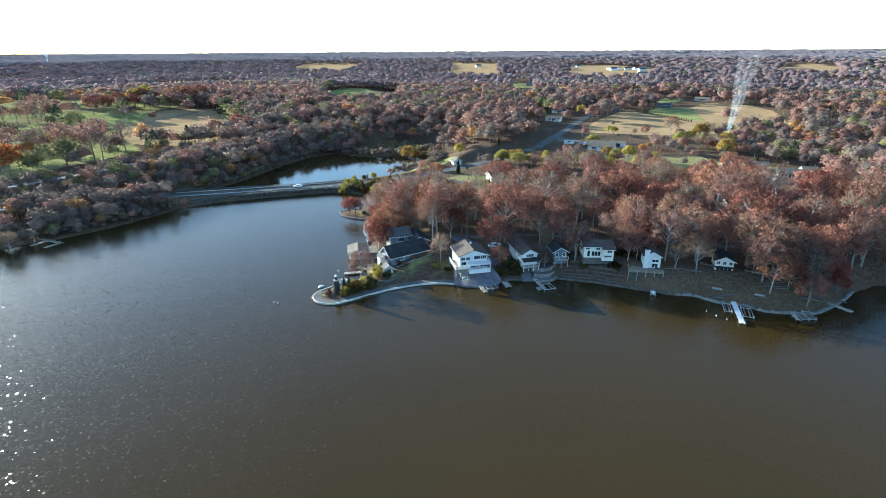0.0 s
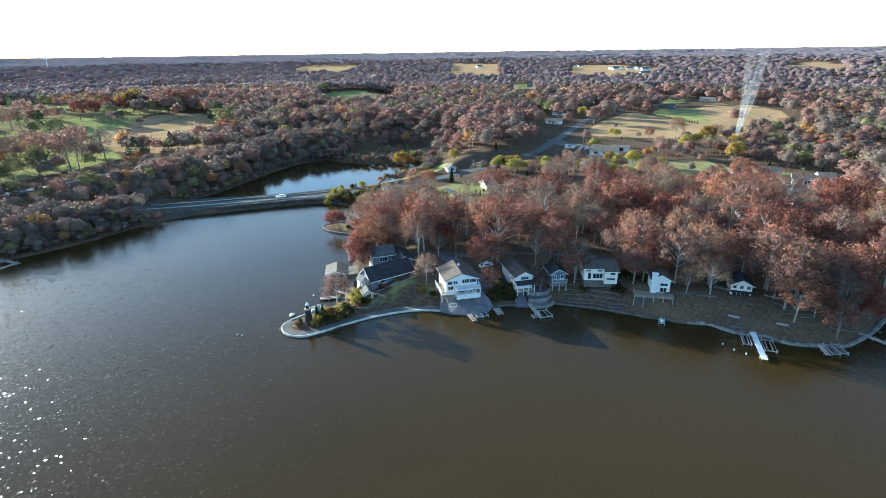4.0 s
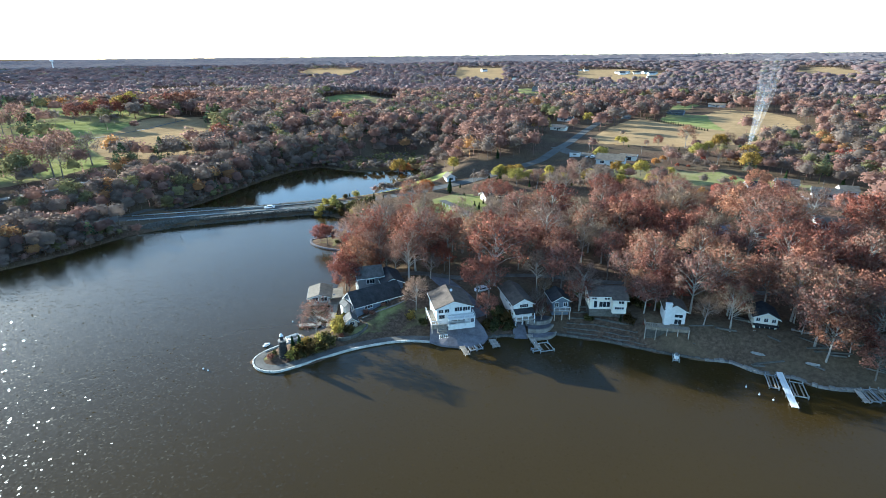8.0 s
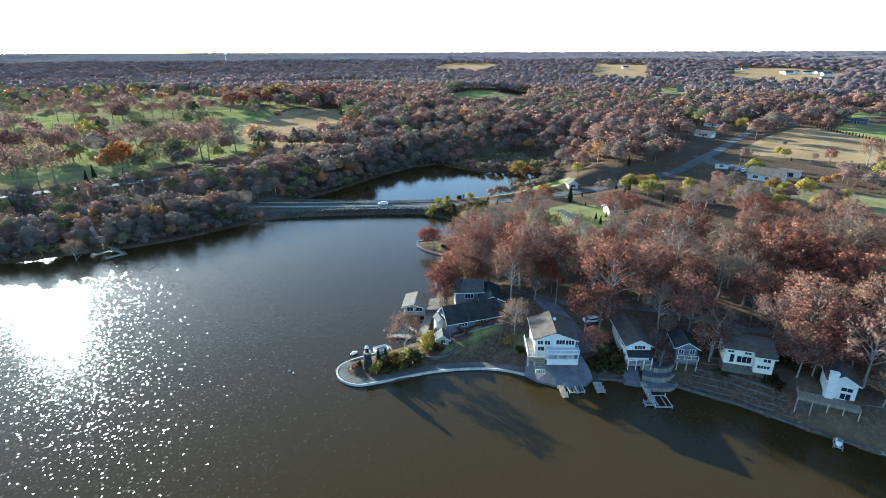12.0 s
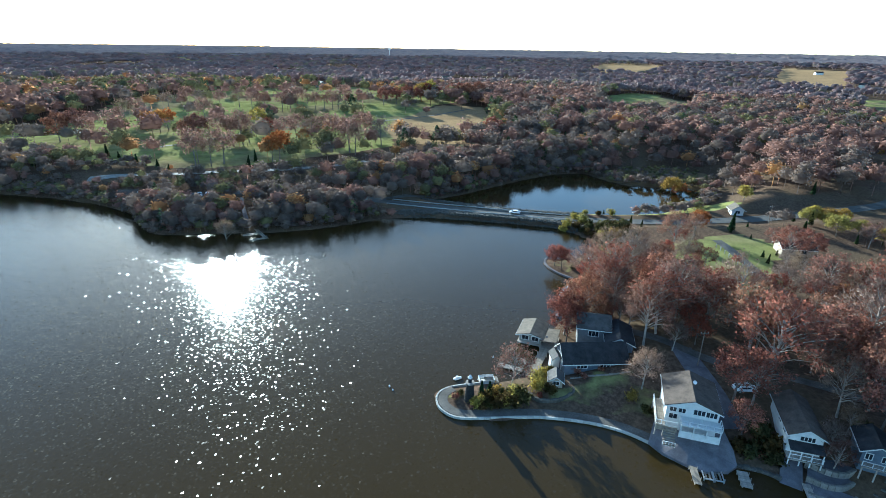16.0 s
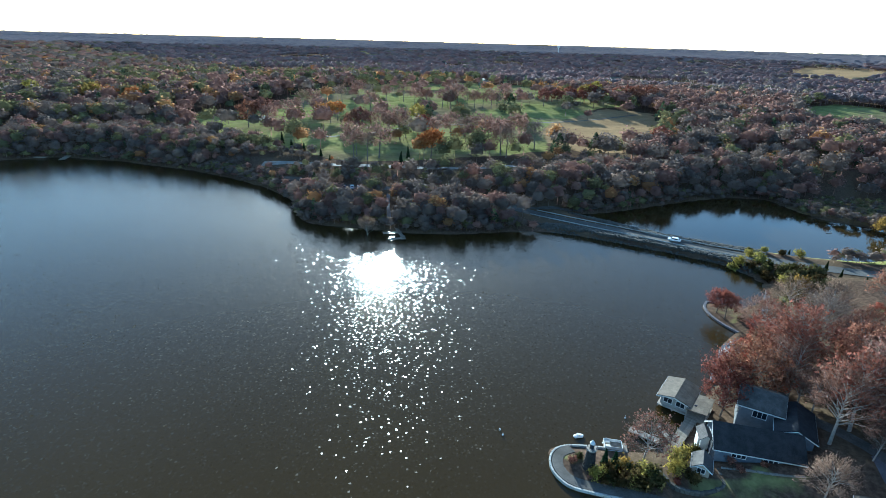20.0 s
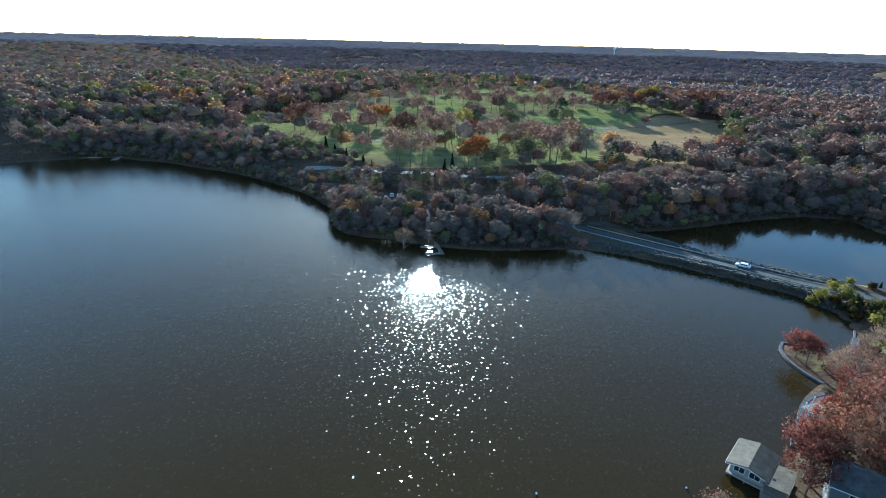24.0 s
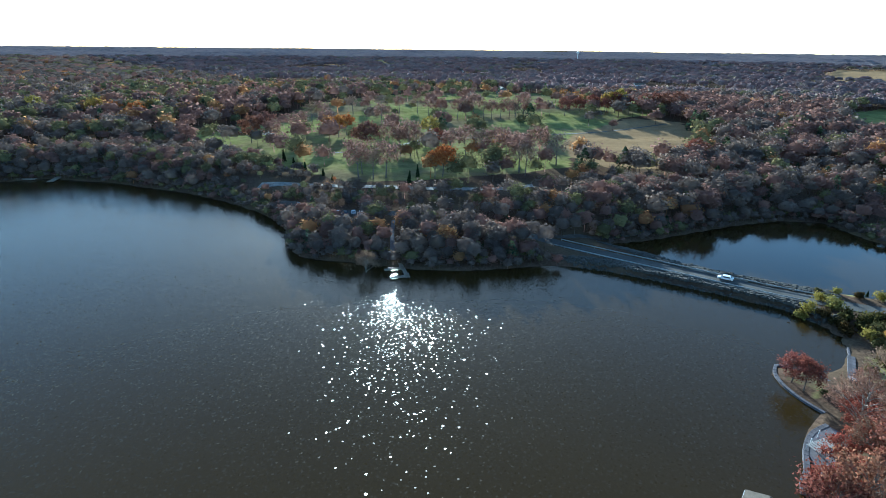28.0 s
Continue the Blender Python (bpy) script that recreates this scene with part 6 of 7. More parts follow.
part("stem", tube([(0, 0, -1, 3), (0, 0, 6, 1.8), (0, 0, 34, 1.6)], 12), M["white"], wt)
part("tank", tube([(0, 0, 33, 1.5), (0, 0, 35, 5), (0, 0, 39, 7.2), (0, 0, 43, 5), (0, 0, 45, 1)], 16), M["white"], wt)

# ---- planted trees that stand out ----
plant("bare", -0.8, 152.6, 0.74, which=1)
plant("thin", -24.6, 141.4, 0.8, which=1)
plant("red", -39.2, 208.9, 0.56)
plant("red", -36.4, 207.4, 0.62)
plant("red", -27.4, 204.0, 0.78)
plant("red", -26.2, 207.2, 0.6)
for tx_, ty_, ts_ in ((-25.5, 199, 0.9), (-23, 192, 0.9), (-25, 186, 0.85), (-22, 181, 1.0), (-23.5, 175, 0.95), (-19, 172.5, 1.0), (-17, 186, 1.0), (-14.5, 177, 1.05), (-18, 202, 0.95), (-27, 210, 0.8), (-20, 213, 0.85)):
    plant("red" if int(ty_) % 2 or ty_ < 200 and tx_ < -20 else "thin" if ty_ > 190 else "oak", tx_, ty_, ts_, "trees on the wooded peninsula")
plant("red", 5, 177, 0.9)
for tx_, ty_, ts_, tk_ in ((-22.2, 168.2, 1.0, "oak"), (-22.6, 173.6, 0.95, "thin"), (-20.6, 164.6, 0.7, "oak"), (-16, 174.5, 1.0, "thin"), (-8, 172.5, 1.05, "bare"), (-2, 172, 1.05, "thin"), (-3.5, 166, 0.95, "bare"), (2.5, 166, 0.85, "bare"), (-11, 176, 1.0, "thin"), (-5, 177, 1.1, "bare"), (1, 178.5, 1.05, "thin"), (41, 149.5, 0.62, "thin"), (31, 147.5, 0.5, "bare"), (58.5, 145.5, 0.85, "oak"), (55.5, 149, 0.7, "red"), (66.5, 144, 0.9, "thin"), (67, 138, 0.82, "bare"), (72.5, 136.5, 0.8, "bare"), (94, 134, 0.85, "oak"), (101, 139, 0.9, "red"), (97, 146, 0.9, "oak"), (108, 137, 0.85, "thin"), (86, 147, 0.9, "thin"), (116, 141, 0.9, "oak"), (88, 130.5, 0.8, "thin"), (93.5, 127.5, 0.75, "oak"), (100, 130, 0.8, "bare"), (105, 132.5, 0.85, "oak"), (111, 135.5, 0.85, "red"), (120, 143, 0.95, "oak"), (127, 146, 0.95, "thin"), (91, 137, 0.8, "bare"), (75, 143, 0.85, "oak")):
    plant(tk_, tx_, ty_, ts_, "trees on the wooded peninsula")
plant("red", 11.4, 229.5, 0.42), plant("orange", -3, 271, 0.62), plant("bare", -2.5, 218, 0.8), plant("thin", 3.4, 219.5, 0.8), plant("conifer", 8, 263, 0.6), plant("red", -8, 226, 0.6)
plant("thin", 99, 135, 0.6), plant("bare", 101, 131, 0.45), plant("oak", 92, 140, 0.8)
plant("thin", 56, 150, 0.9), plant("oak", 55.6, 144.6, 0.85), plant("oak", 30, 246, 0.7), plant("thin", 34, 254, 0.7), plant("thin", 21, 257, 0.6), plant("bare", 30.5, 150.5, 0.8), plant("bare", 41.4, 150.5, 0.85), plant("thin", 74.5, 141, 0.9), plant("oak", 37.5, 156.5, 0.9), plant("oak", 60, 152, 1.0), plant("red", 67, 150, 0.9), plant("thin", 18.5, 157, 0.8), plant("bare", 31.5, 158, 0.75), plant("bare", 33, 155, 0.6), plant("bare", 40.5, 153.5, 0.6), plant("oak", 17.5, 149.5, 0.55)
for ex, ey, es in ((-28.2, 134.6, 0.55), (-27.0, 136.0, 0.45), (-26, 134.2, 0.42), (-24.6, 136.4, 0.4), (21, 147.5, 0.35), (50, 144.5, 0.3), (48, 146, 0.25), (8.5, 285, 0.5), (13, 272, 0.55), (-40, 272, 0.6), (28, 290, 0.95), (33, 284, 0.8), (14.5, 258, 0.5), (20, 236, 0.45)):
    plant("conifer", ex, ey, es)
for sx_, sy_, ss_, kk in ((-26.5, 133.0, 1.1, 0), (-24.5, 134.6, 1.15, 0), (-22.5, 135.8, 1.1, 0), (-21, 138.2, 1.2, 0), (-32.5, 131.6, 0.5, 2), (-28.6, 131.2, 0.6, 2), (-20.6, 145.2, 1.0, 1), (-20.2, 147.4, 0.9, 1), (-19.6, 149.6, 0.8, 0),
                          (-14.4, 152.4, 1.3, 2), (-12, 150.6, 0.9, 2), (-9.6, 154, 0.8, 2), (1.2, 147.5, 0.7, 0), (19, 145.5, 1.0, 0), (21, 146, 0.9, 2), (43, 146.4, 0.7, 0), (52, 143.8, 0.9, 0), (55, 141, 0.8, 2), (-33, 209, 0.5, 0), (21.6, 148.7, 1.3, 0), (20.7, 150.6, 1.3, 0), (17.4, 146.2, 1, 0), (22.5, 145.5, 1, 0), (-1.8, 149.4, 0.8, 1), (51.7, 148.5, 1.1, 0), (51.4, 150.4, 1, 0), (55.3, 147.8, 0.9, 0), (47.6, 152.2, 0.8, 2), (54.4, 149.9, 0.8, 0), (60.7, 146.5, 0.9, 0), (42, 153.6, 0.8, 0), (34.9, 156.4, 0.8, 0), (57.8, 147.9, 0.7, 2), (43.9, 149.9, 0.7, 0), (24.2, 147.4, 0.9, 2), (-27.6, 134.8, 0.8, 0), (-26, 136.6, 0.8, 1), (-24.4, 137.4, 0.85, 0), (-22.6, 138.6, 0.8, 1), (-27.6, 132.2, 0.75, 1), (-25.8, 132.9, 0.7, 0), (-23.6, 134.6, 0.85, 1), (-21.8, 136.6, 0.8, 0), (-32.6, 133.4, 0.5, 0), (-18.4, 141, 0.9, 2), (-17, 143.4, 0.8, 0), (-19.2, 143.2, 0.9, 1), (-31, 252.5, 1.7, 0), (-28, 250, 1.8, 0), (-25, 247, 1.6, 0), (-28.5, 255.5, 1.5, 0), (-35, 251.5, 1.5, 0), (-31.5, 246.5, 1.6, 0), (-28.5, 243, 1.3, 1), (-46, 265.5, 0.8, 1), (-41, 268.5, 0.9, 0), (-37, 270.8, 1.0, 1), (-50, 263.6, 0.6, 0),
                          (-44, 254, 1.2, 1), (-40, 250, 1.3, 0), (-36, 248, 1.2, 0), (-33, 243, 1.1, 1), (-48, 256, 1.0, 1), (-30, 240, 1.2, 0), (-26, 246, 1.0, 0), (-34, 256, 1.1, 0)):
    plant("shrub", sx_, sy_, ss_, "garden shrubs", which=kk)
hx0, hy0, hx1, hy1 = 184, 508, 204, 434
for k in range(26):
    t_ = k / 25
    plant("conifer", hx0 + (hx1 - hx0) * t_, hy0 + (hy1 - hy0) * t_, 0.72, "evergreen hedge row by the field", which=1)
for ox_, oy_, os_, ok_ in ((120, 313, 0.75, "orange"), (165, 318, 0.95, "orange"), (171, 317, 1.05, "yellow"), (174, 321, 1.0, "yellow"), (152, 334, 0.95, "yellow"), (176, 331, 0.9, "conifer"), (181, 326, 0.9, "conifer"), (100, 335, 0.55, "conifer"), (103, 347, 0.6, "conifer"), (141, 340, 0.6, "conifer"), (150, 322, 0.6, "red"), (95, 330, 0.7, "yellow"), (76, 440, 1.0, "yellow"), (80, 434, 1.0, "yellow"), (-22, 330, 1.0, "yellow"), (-18, 333, 1.1, "orange"), (36, 333, 0.9, "conifer"), (190, 268, 0.8, "conifer"), (172, 282, 0.8, "conifer"), (160, 276, 0.7, "conifer"), (225, 322, 1.0, "red"), (230, 318, 1.0, "red"), (10, 312, 0.7, "yellow")):
    plant(ok_, ox_, oy_, os_)
for k in range(14):
    plant("yellow" if k % 3 else "shrub", 30 + 6 * k + pick.uniform(-5, 5), 278 + pick.uniform(-12, 14), 0.6, "young trees by the farm" if k % 3 else "garden shrubs")

for tx_, ty_, ts_, tk_ in ((123.3, 368, 0.6, "conifer"), (120.5, 381.8, 0.5, "yellow"), (121.4, 373, 0.55, "yellow"), (135.3, 370.4, 0.55, "bare"), (143.3, 371.1, 0.55, "oak"), (150.4, 355.9, 0.8, "conifer"), (160, 369.3, 0.85, "thin"), (166.7, 368.7, 0.85, "conifer"), (174.6, 355.7, 1.05, "yellow"), (167.7, 353.8, 0.7, "yellow"), (178.8, 353.2, 0.8, "bare"), (128.6, 324.5, 0.5, "orange"), (133, 328, 0.6, "bare"), (157.4, 320.3, 0.65, "bare"), (155.9, 330.4, 0.6, "bare"), (167.4, 319.7, 0.8, "orange"), (163.7, 299.6, 1.05, "yellow"), (192.5, 340.5, 0.8, "conifer"), (136.6, 309.6, 0.35, "red"), (131.8, 312.2, 0.35, "red"), (144.8, 278.4, 0.5, "red"), (93.1, 293.3, 0.8, "yellow"), (95.9, 288, 0.75, "yellow"), (109.5, 313, 0.6, "conifer"), (105.3, 293.1, 0.8, "yellow"), (118.2, 288.9, 0.6, "yellow"), (125.8, 483.9, 1, "yellow")):
    plant(tk_, tx_, ty_, ts_, "trees between the farm and the field")
for tx_, ty_, ts_, tk_ in ((94.2, 132.4, 0.75, "thin"), (96.6, 123.1, 0.62, "oak"), (76, 143.4, 0.8, "bare"), (69.4, 143.5, 0.8, "bare"), (87.5, 134.4, 0.75, "bare"), (109.4, 130.4, 0.8, "red"), (88.4, 140, 0.95, "thin")):
    plant(tk_, tx_, ty_, ts_, "trees on the wooded peninsula")


# ---- thicket of young evergreens and birches beside the farm ----
for k, (tx_, ty_) in enumerate(((31, 278), (34, 288), (40, 274), (45.5, 269.5), (48.6, 267.6), (53, 273.5), (57, 276), (62, 274), (66, 273), (71, 279.5), (53, 288.6), (58.6, 292), (38, 285),
                                (64, 284), (69, 290), (75, 286), (47, 280), (43, 291), (80, 282), (85, 290), (22.4, 245), (18.5, 241), (26.3, 250), (8, 262), (-36, 271), (-27, 263), (-22, 258), (-16, 262))):
    plant(("conifer", "yellow", "yellow", "conifer", "bare")[k % 5] if tx_ > 28 else "conifer", tx_, ty_, (0.95 if k == 0 else pick.uniform(0.45, 0.75)), "young trees by the farm", which=None)
for tx_, ty_, ts_, tk_ in ((-2.1, 218, 0.8, "bare"), (30.8, 209.8, 1.0, "red"), (43.8, 204.5, 1.15, "thin"), (6.5, 171, 0.85, "red"), (-6, 240, 0.6, "red"), (18, 174, 1.0, "oak"), (34.7, 179.5, 1.0, "thin"), (-16, 192, 0.85, "thin"),
                           (-11, 205, 0.8, "thin"), (-8, 198, 0.8, "bare"), (-14, 212, 0.75, "bare")):
    plant(tk_, tx_, ty_, ts_, "trees on the wooded peninsula")
for tx_, ty_, ts_, tk_ in ((-49, 245.5, 0.9, 1), (-47.5, 247.5, 1.0, 1), (-44.5, 247.6, 1.1, 0), (-41, 246, 1.1, 0), (-38, 243.5, 1.2, 0), (-27.6, 233.8, 1.5, 0), (-25.5, 230.9, 1.4, 0), (-29, 227.6, 0.7, 0), (-30, 243, 1.5, 0), (-24, 244, 1.5, 0)):
    plant("shrub", tx_, ty_, ts_, "garden shrubs", which=tk_)


# ---- trees of the golf course ----
for kind_, spots_ in (
        ("far_thin", [(-289, 274), (-278, 274), (-269, 275), (-248, 290), (-252, 305), (-220, 301), (-196, 292), (-211, 325), (-368, 400), (-360, 413), (-351, 426),
                      (-341, 438), (-338, 453), (-396, 390), (-427, 380), (-451, 363), (-420, 296), (-365, 249), (-375, 325), (-237, 219), (-232, 232), (-350, 224)]),
        ("far_bare", [(-273, 283), (-235, 302), (-190, 290), (-197, 324), (-364, 407), (-355, 420), (-346, 432), (-338, 443), (-380, 391), (-417, 393), (-441, 369),
                      (-445, 340), (-424, 288), (-233, 225), (-245, 226), (-224, 312)]),
        ("far_oak", [(-302, 261), (-299, 266), (-267, 295), (-319, 489), (-317, 508), (-314, 525), (-302, 526), (-301, 542), (-289, 547), (-287, 567), (-271, 560),
                     (-259, 558), (-264, 590), (-148, 386), (-367, 215), (-370, 227)]),
        ("far_orange", [(-216, 251), (-216, 256), (-364, 286), (-358, 276), (-375, 575), (-371, 555), (-231, 315), (-489, 171), (-525, 164)]),
        ("far_yellow", [(-305, 319), (-308, 539), (-306, 552), (-525, 149), (-562, 113), (-513, 190)]),
        ("conifer", [(-294, 211), (-300, 208), (-261, 202), (-253, 208), (-242, 207), (-363, 178), (-356, 189), (-348, 194), (-332, 194), (-305, 174), (-221, 244),
                     (-215, 234), (-209, 224), (-314, 530), (-193, 342), (-185, 342), (-147, 400), (-146, 409)])):
    for gx_, gy_ in spots_:
        plant(kind_, gx_, gy_, pick.uniform(0.9, 1.2), "trees on the golf course")


# ---- smoke of a garden fire ----
def make_smoke():
    m = bpy.data.materials.new("thin_smoke")
    m.use_nodes = True
    nt = m.node_tree
    nt.nodes.remove(nt.nodes["Principled BSDF"])
    d, tr = node(nt, "BsdfDiffuse", Color=(0.85, 0.86, 0.9, 1)), node(nt, "BsdfTranslucent", Color=(0.85, 0.86, 0.9, 1))
    t, mx, md = node(nt, "BsdfTransparent"), node(nt, "MixShader"), node(nt, "MixShader", Fac=0.6)
    nt.links.new(d.outputs[0], md.inputs[1]), nt.links.new(tr.outputs[0], md.inputs[2])
    tc = nt.nodes.new("ShaderNodeTexCoord")
    sp = nt.nodes.new("ShaderNodeSeparateXYZ")
    nt.links.new(tc.outputs["Object"], sp.inputs[0])
    fr = nt.nodes.new("ShaderNodeMapRange")
    fr.inputs[1].default_value, fr.inputs[2].default_value, fr.inputs[3].default_value, fr.inputs[4].default_value = 0, 58, 0.1, 0.0
    nt.links.new(sp.outputs[2], fr.inputs[0])
    mul = nt.nodes.new("ShaderNodeMath")
    mul.operation = "MULTIPLY"
    nz = ramp(nt, noisy(nt, 0.22, 4.0, 0.6, stretch=(1, 1, 0.45)), [(0.25, (0.15, 0.15, 0.15)), (0.75, (1, 1, 1))])
    nt.links.new(fr.outputs[0], mul.inputs[0]), nt.links.new(nz, mul.inputs[1])
    nt.links.new(mul.outputs[0], mx.inputs[0])
    nt.links.new(t.outputs[0], mx.inputs[1]), nt.links.new(md.outputs[0], mx.inputs[2])
    nt.links.new(mx.outputs[0], nt.nodes["Material Output"].inputs["Surface"])
    return m


M["smoke"] = make_smoke()
sk = thing("smoke_column", "thin pale smoke rising from a garden fire", "smoke", pose(192, 354, float(ground_z(192, 354)) + 2))
for ph, rr_, dx_ in ((0.0, 1.0, 0.11), (2.1, 0.7, 0.08), (4.2, 0.45, 0.13)):
    wisp = tube([(z_ * dx_ + 1.1 * math.sin(z_ * 0.09 + ph) * z_ / 40, 1.1 * math.cos(z_ * 0.1 + ph) * z_ / 40, z_, rr_ * (0.8 + z_ * 0.105)) for z_ in np.linspace(0, 58, 40)], 18, cap=False)
    for f_ in wisp.faces:
        f_.smooth = True
    part("wisp", wisp, M["smoke"], sk)
fp_ = thing("bonfire", "heap of smouldering leaves and branches", "fire heap", pose(192, 354, float(ground_z(192, 354))))
part("ash", tube([(0, 0, -0.2, 1.6), (0, 0, 0.5, 1.2), (0, 0, 0.9, 0.3)], 9), M["dark"], fp_)
for k in range(6):
    part("branch", tube([(0, 0, 0, 0.08), (0, 0, 2.2, 0.03)], 5), M["bark"], fp_).matrix_local = pose(0, 0, 0.3, 55, 0, 60 * k)
plant("bare", -150, 168.5, 1.0)


# ---- woods ----
def scatter(x0, y0, x1, y1, gap, seed):
    """Jittered points over a rectangle."""
    rng = np.random.default_rng(seed)
    X, Y = np.meshgrid(np.arange(x0, x1, gap), np.arange(y0, y1, gap))
    x, y = X.ravel() + rng.uniform(-0.42, 0.42, X.size) * gap, Y.ravel() + rng.uniform(-0.42, 0.42, X.size) * gap
    return x, y, rng


def near_trees():
    """The wooded peninsula with its houses: single trees."""
    x, y, rng = scatter(-30, 127, 165, 262, 7.5, 8)
    d, rd = shore_dist(x, y), line_dist(ROAD, x, y)
    lane = line_dist(LANE, x, y)
    lawn = np.zeros(len(x), bool)
    for p in LAWNS:
        lawn |= inside(p, x, y)
    n = 0
    for i in range(len(x)):
        if d[i] < (5.5 if x[i] < 84 else 2.5) or rd[i] < 7 or lane[i] < 2.6 or not free(x[i], y[i]):
            continue
        if x[i] < 57 and y[i] < 156 and rng.random() > 0.1:
            continue
        if x[i] < 6 and y[i] < 170 or x[i] < -17 and y[i] > 212:
            continue
        if lawn[i] and rng.random() > 0.12:
            continue
        if y[i] > 226 and x[i] < 75 and rng.random() < 0.68:
            continue
        if x[i] > 138 and y[i] > 212 and rng.random() < 0.4:
            continue
        u = rng.random()
        east = x[i] > 60
        kind = "oak" if u < (0.40 if east else 0.28) else "thin" if u < (0.64 if east else 0.60) else "bare" if u < (0.80 if east else 0.84) else "red" if u < (0.93 if east else 0.92) else "orange" if u < 0.945 and x[i] > 20 else "yellow" if u < 0.955 and x[i] > 20 else "conifer" if u < 0.97 and x[i] > 60 else "thin"
        low = 0.62 if -14 < x[i] < 26 and 190 < y[i] < 226 else 0.72 if y[i] > 222 else 0.9 if y[i] > 205 else 1.0
        if low < 1 and rng.random() < 0.4:
            continue
        plant(kind, x[i], y[i], low * rng.uniform(0.85, 1.2), "trees on the wooded peninsula")
        n += 1
    return n


def dome(rng, rings=4, segs=8):
    """A lobed closed dome, the inner mass of a distant crown of unit height."""
    v, n = [(0, 0, 0.63 + 0.30 * rng.uniform(0.9, 1.05))], [(0, 0, 1.0)]
    ph = rng.uniform(0, 6.28, 3)
    for i in range(1, rings + 1):
        el = math.pi / 2 - i * 2.1 / rings
        for j in range(segs):
            a = 2 * math.pi * (j + 0.5 * (i % 2)) / segs
            r = (0.27 + 0.04 * math.sin(3 * a + ph[0] + i) + 0.03 * math.sin(5 * a + ph[1])) * rng.uniform(0.9, 1.08)
            v.append((math.cos(el) * math.cos(a) * r, math.cos(el) * math.sin(a) * r, 0.63 + math.sin(el) * r * 1.12))
            n.append((math.cos(el) * math.cos(a), math.cos(el) * math.sin(a), math.sin(el)))
    f = [(0, 1 + j, 1 + (j + 1) % segs) for j in range(segs)]
    for i in range(rings - 1):
        for j in range(segs):
            k = (j + 1) % segs
            a, b, c, d = 1 + i * segs + j, 1 + i * segs + k, 1 + (i + 1) * segs + j, 1 + (i + 1) * segs + k
            f += [(a, c, d), (a, d, b)]
    return np.array(v), np.array(f), np.array(n)


def clump_tree(rng, n, blade, up=0.15, fill=0.93):
    """One distant crown of unit height: a lobed dome, leaf sprays round it, and a trunk blade."""
    g = np.arange(11)
    el, az = np.arcsin(np.linspace(-0.25, 1, 11)), g * 2.4 + rng.uniform(0, 6)
    rad = rng.uniform(0.75, 1.1, 11)[:, None]
    lob = np.stack([np.cos(el) * np.cos(az) * 0.27, np.cos(el) * np.sin(az) * 0.27, np.sin(el) * 0.31], 1) * rad + np.array([0, 0, 0.63])
    core = np.array([0, 0, 0.57])
    off = rng.normal(size=(n, 3)) * np.array([0.07, 0.07, 0.065])
    c = lob[rng.integers(0, 11, n)] + off
    v, f, nr = blades(c, blade, rng, unit(0.9 * unit(c - core) + 0.32 * unit(off) + np.array([0, 0, up])), 0.06)
    t = np.array([(-0.018, 0, -0.05), (0.018, 0, -0.05), (0, 0, 0.62), (0, -0.018, -0.05), (0, 0.018, -0.05), (0, 0, 0.62)])
    dv, df, dn = dome(rng) if n > 100 else dome(rng, 3, 6)
    dv = (dv - np.array([0, 0, 0.63])) * (fill if n < 200 else 0.8) + np.array([0, 0, 0.63])
    k = len(v)
    return (np.concatenate([v, t, dv]), np.concatenate([f, [(k, k + 1, k + 2), (k + 3, k + 4, k + 5)], df + k + 6]),
            np.concatenate([nr, np.array([(0, -1, 0)] * 3 + [(1, 0, 0)] * 3), unit(dn + np.array([0, 0, up]))]))


def cone_tree(rng, n, blade):
    t = rng.uniform(0.04, 1, n) ** 1.2
    a, r = rng.uniform(0, 6.28, n), 0.31 * (1 - t) ** 0.8 * rng.uniform(0.6, 1, n)
    v, f, nr = blades(np.stack([r * np.cos(a), r * np.sin(a), t], 1), blade, rng, np.stack([np.cos(a), np.sin(a), 0.4 + 0 * a], 1), 0.25)
    return v, f, nr


def woods(name, label, x, y, h, mats, rng, n, blade, wide=1.0, up=0.15):
    """Joined distant trees, one object for each tint."""
    z = np.maximum(ground_z(x, y), -0.3)
    temp = [clump_tree(rng, n, blade, up) for _ in range(8)]
    cones = [cone_tree(rng, n, blade) for _ in range(3)]
    for key in sorted(set(mats)):
        out, nrm, tri, base = [], [], [], 0
        for i in np.nonzero(mats == key)[0]:
            t, tf, nr = (cones if key == "w_green" else temp)[rng.integers(0, 3 if key == "w_green" else 8)]
            a = rng.uniform(0, 6.28)
            k = h[i] * wide * rng.uniform(0.85, 1.25)
            ca, sa = math.cos(a), math.sin(a)
            out.append(np.stack([(t[:, 0] * ca - t[:, 1] * sa) * k + x[i], (t[:, 0] * sa + t[:, 1] * ca) * k + y[i], t[:, 2] * h[i] + z[i]], 1))
            nrm.append(np.stack([nr[:, 0] * ca - nr[:, 1] * sa, nr[:, 0] * sa + nr[:, 1] * ca, nr[:, 2]], 1))
            tri.append(tf + base)
            base += len(t)
        ob = mesh_object(name, np.concatenate(out), np.concatenate(tri), M[key], normals=np.concatenate(nrm))
        tagged(ob, label[key], "woods", kind="stuff")


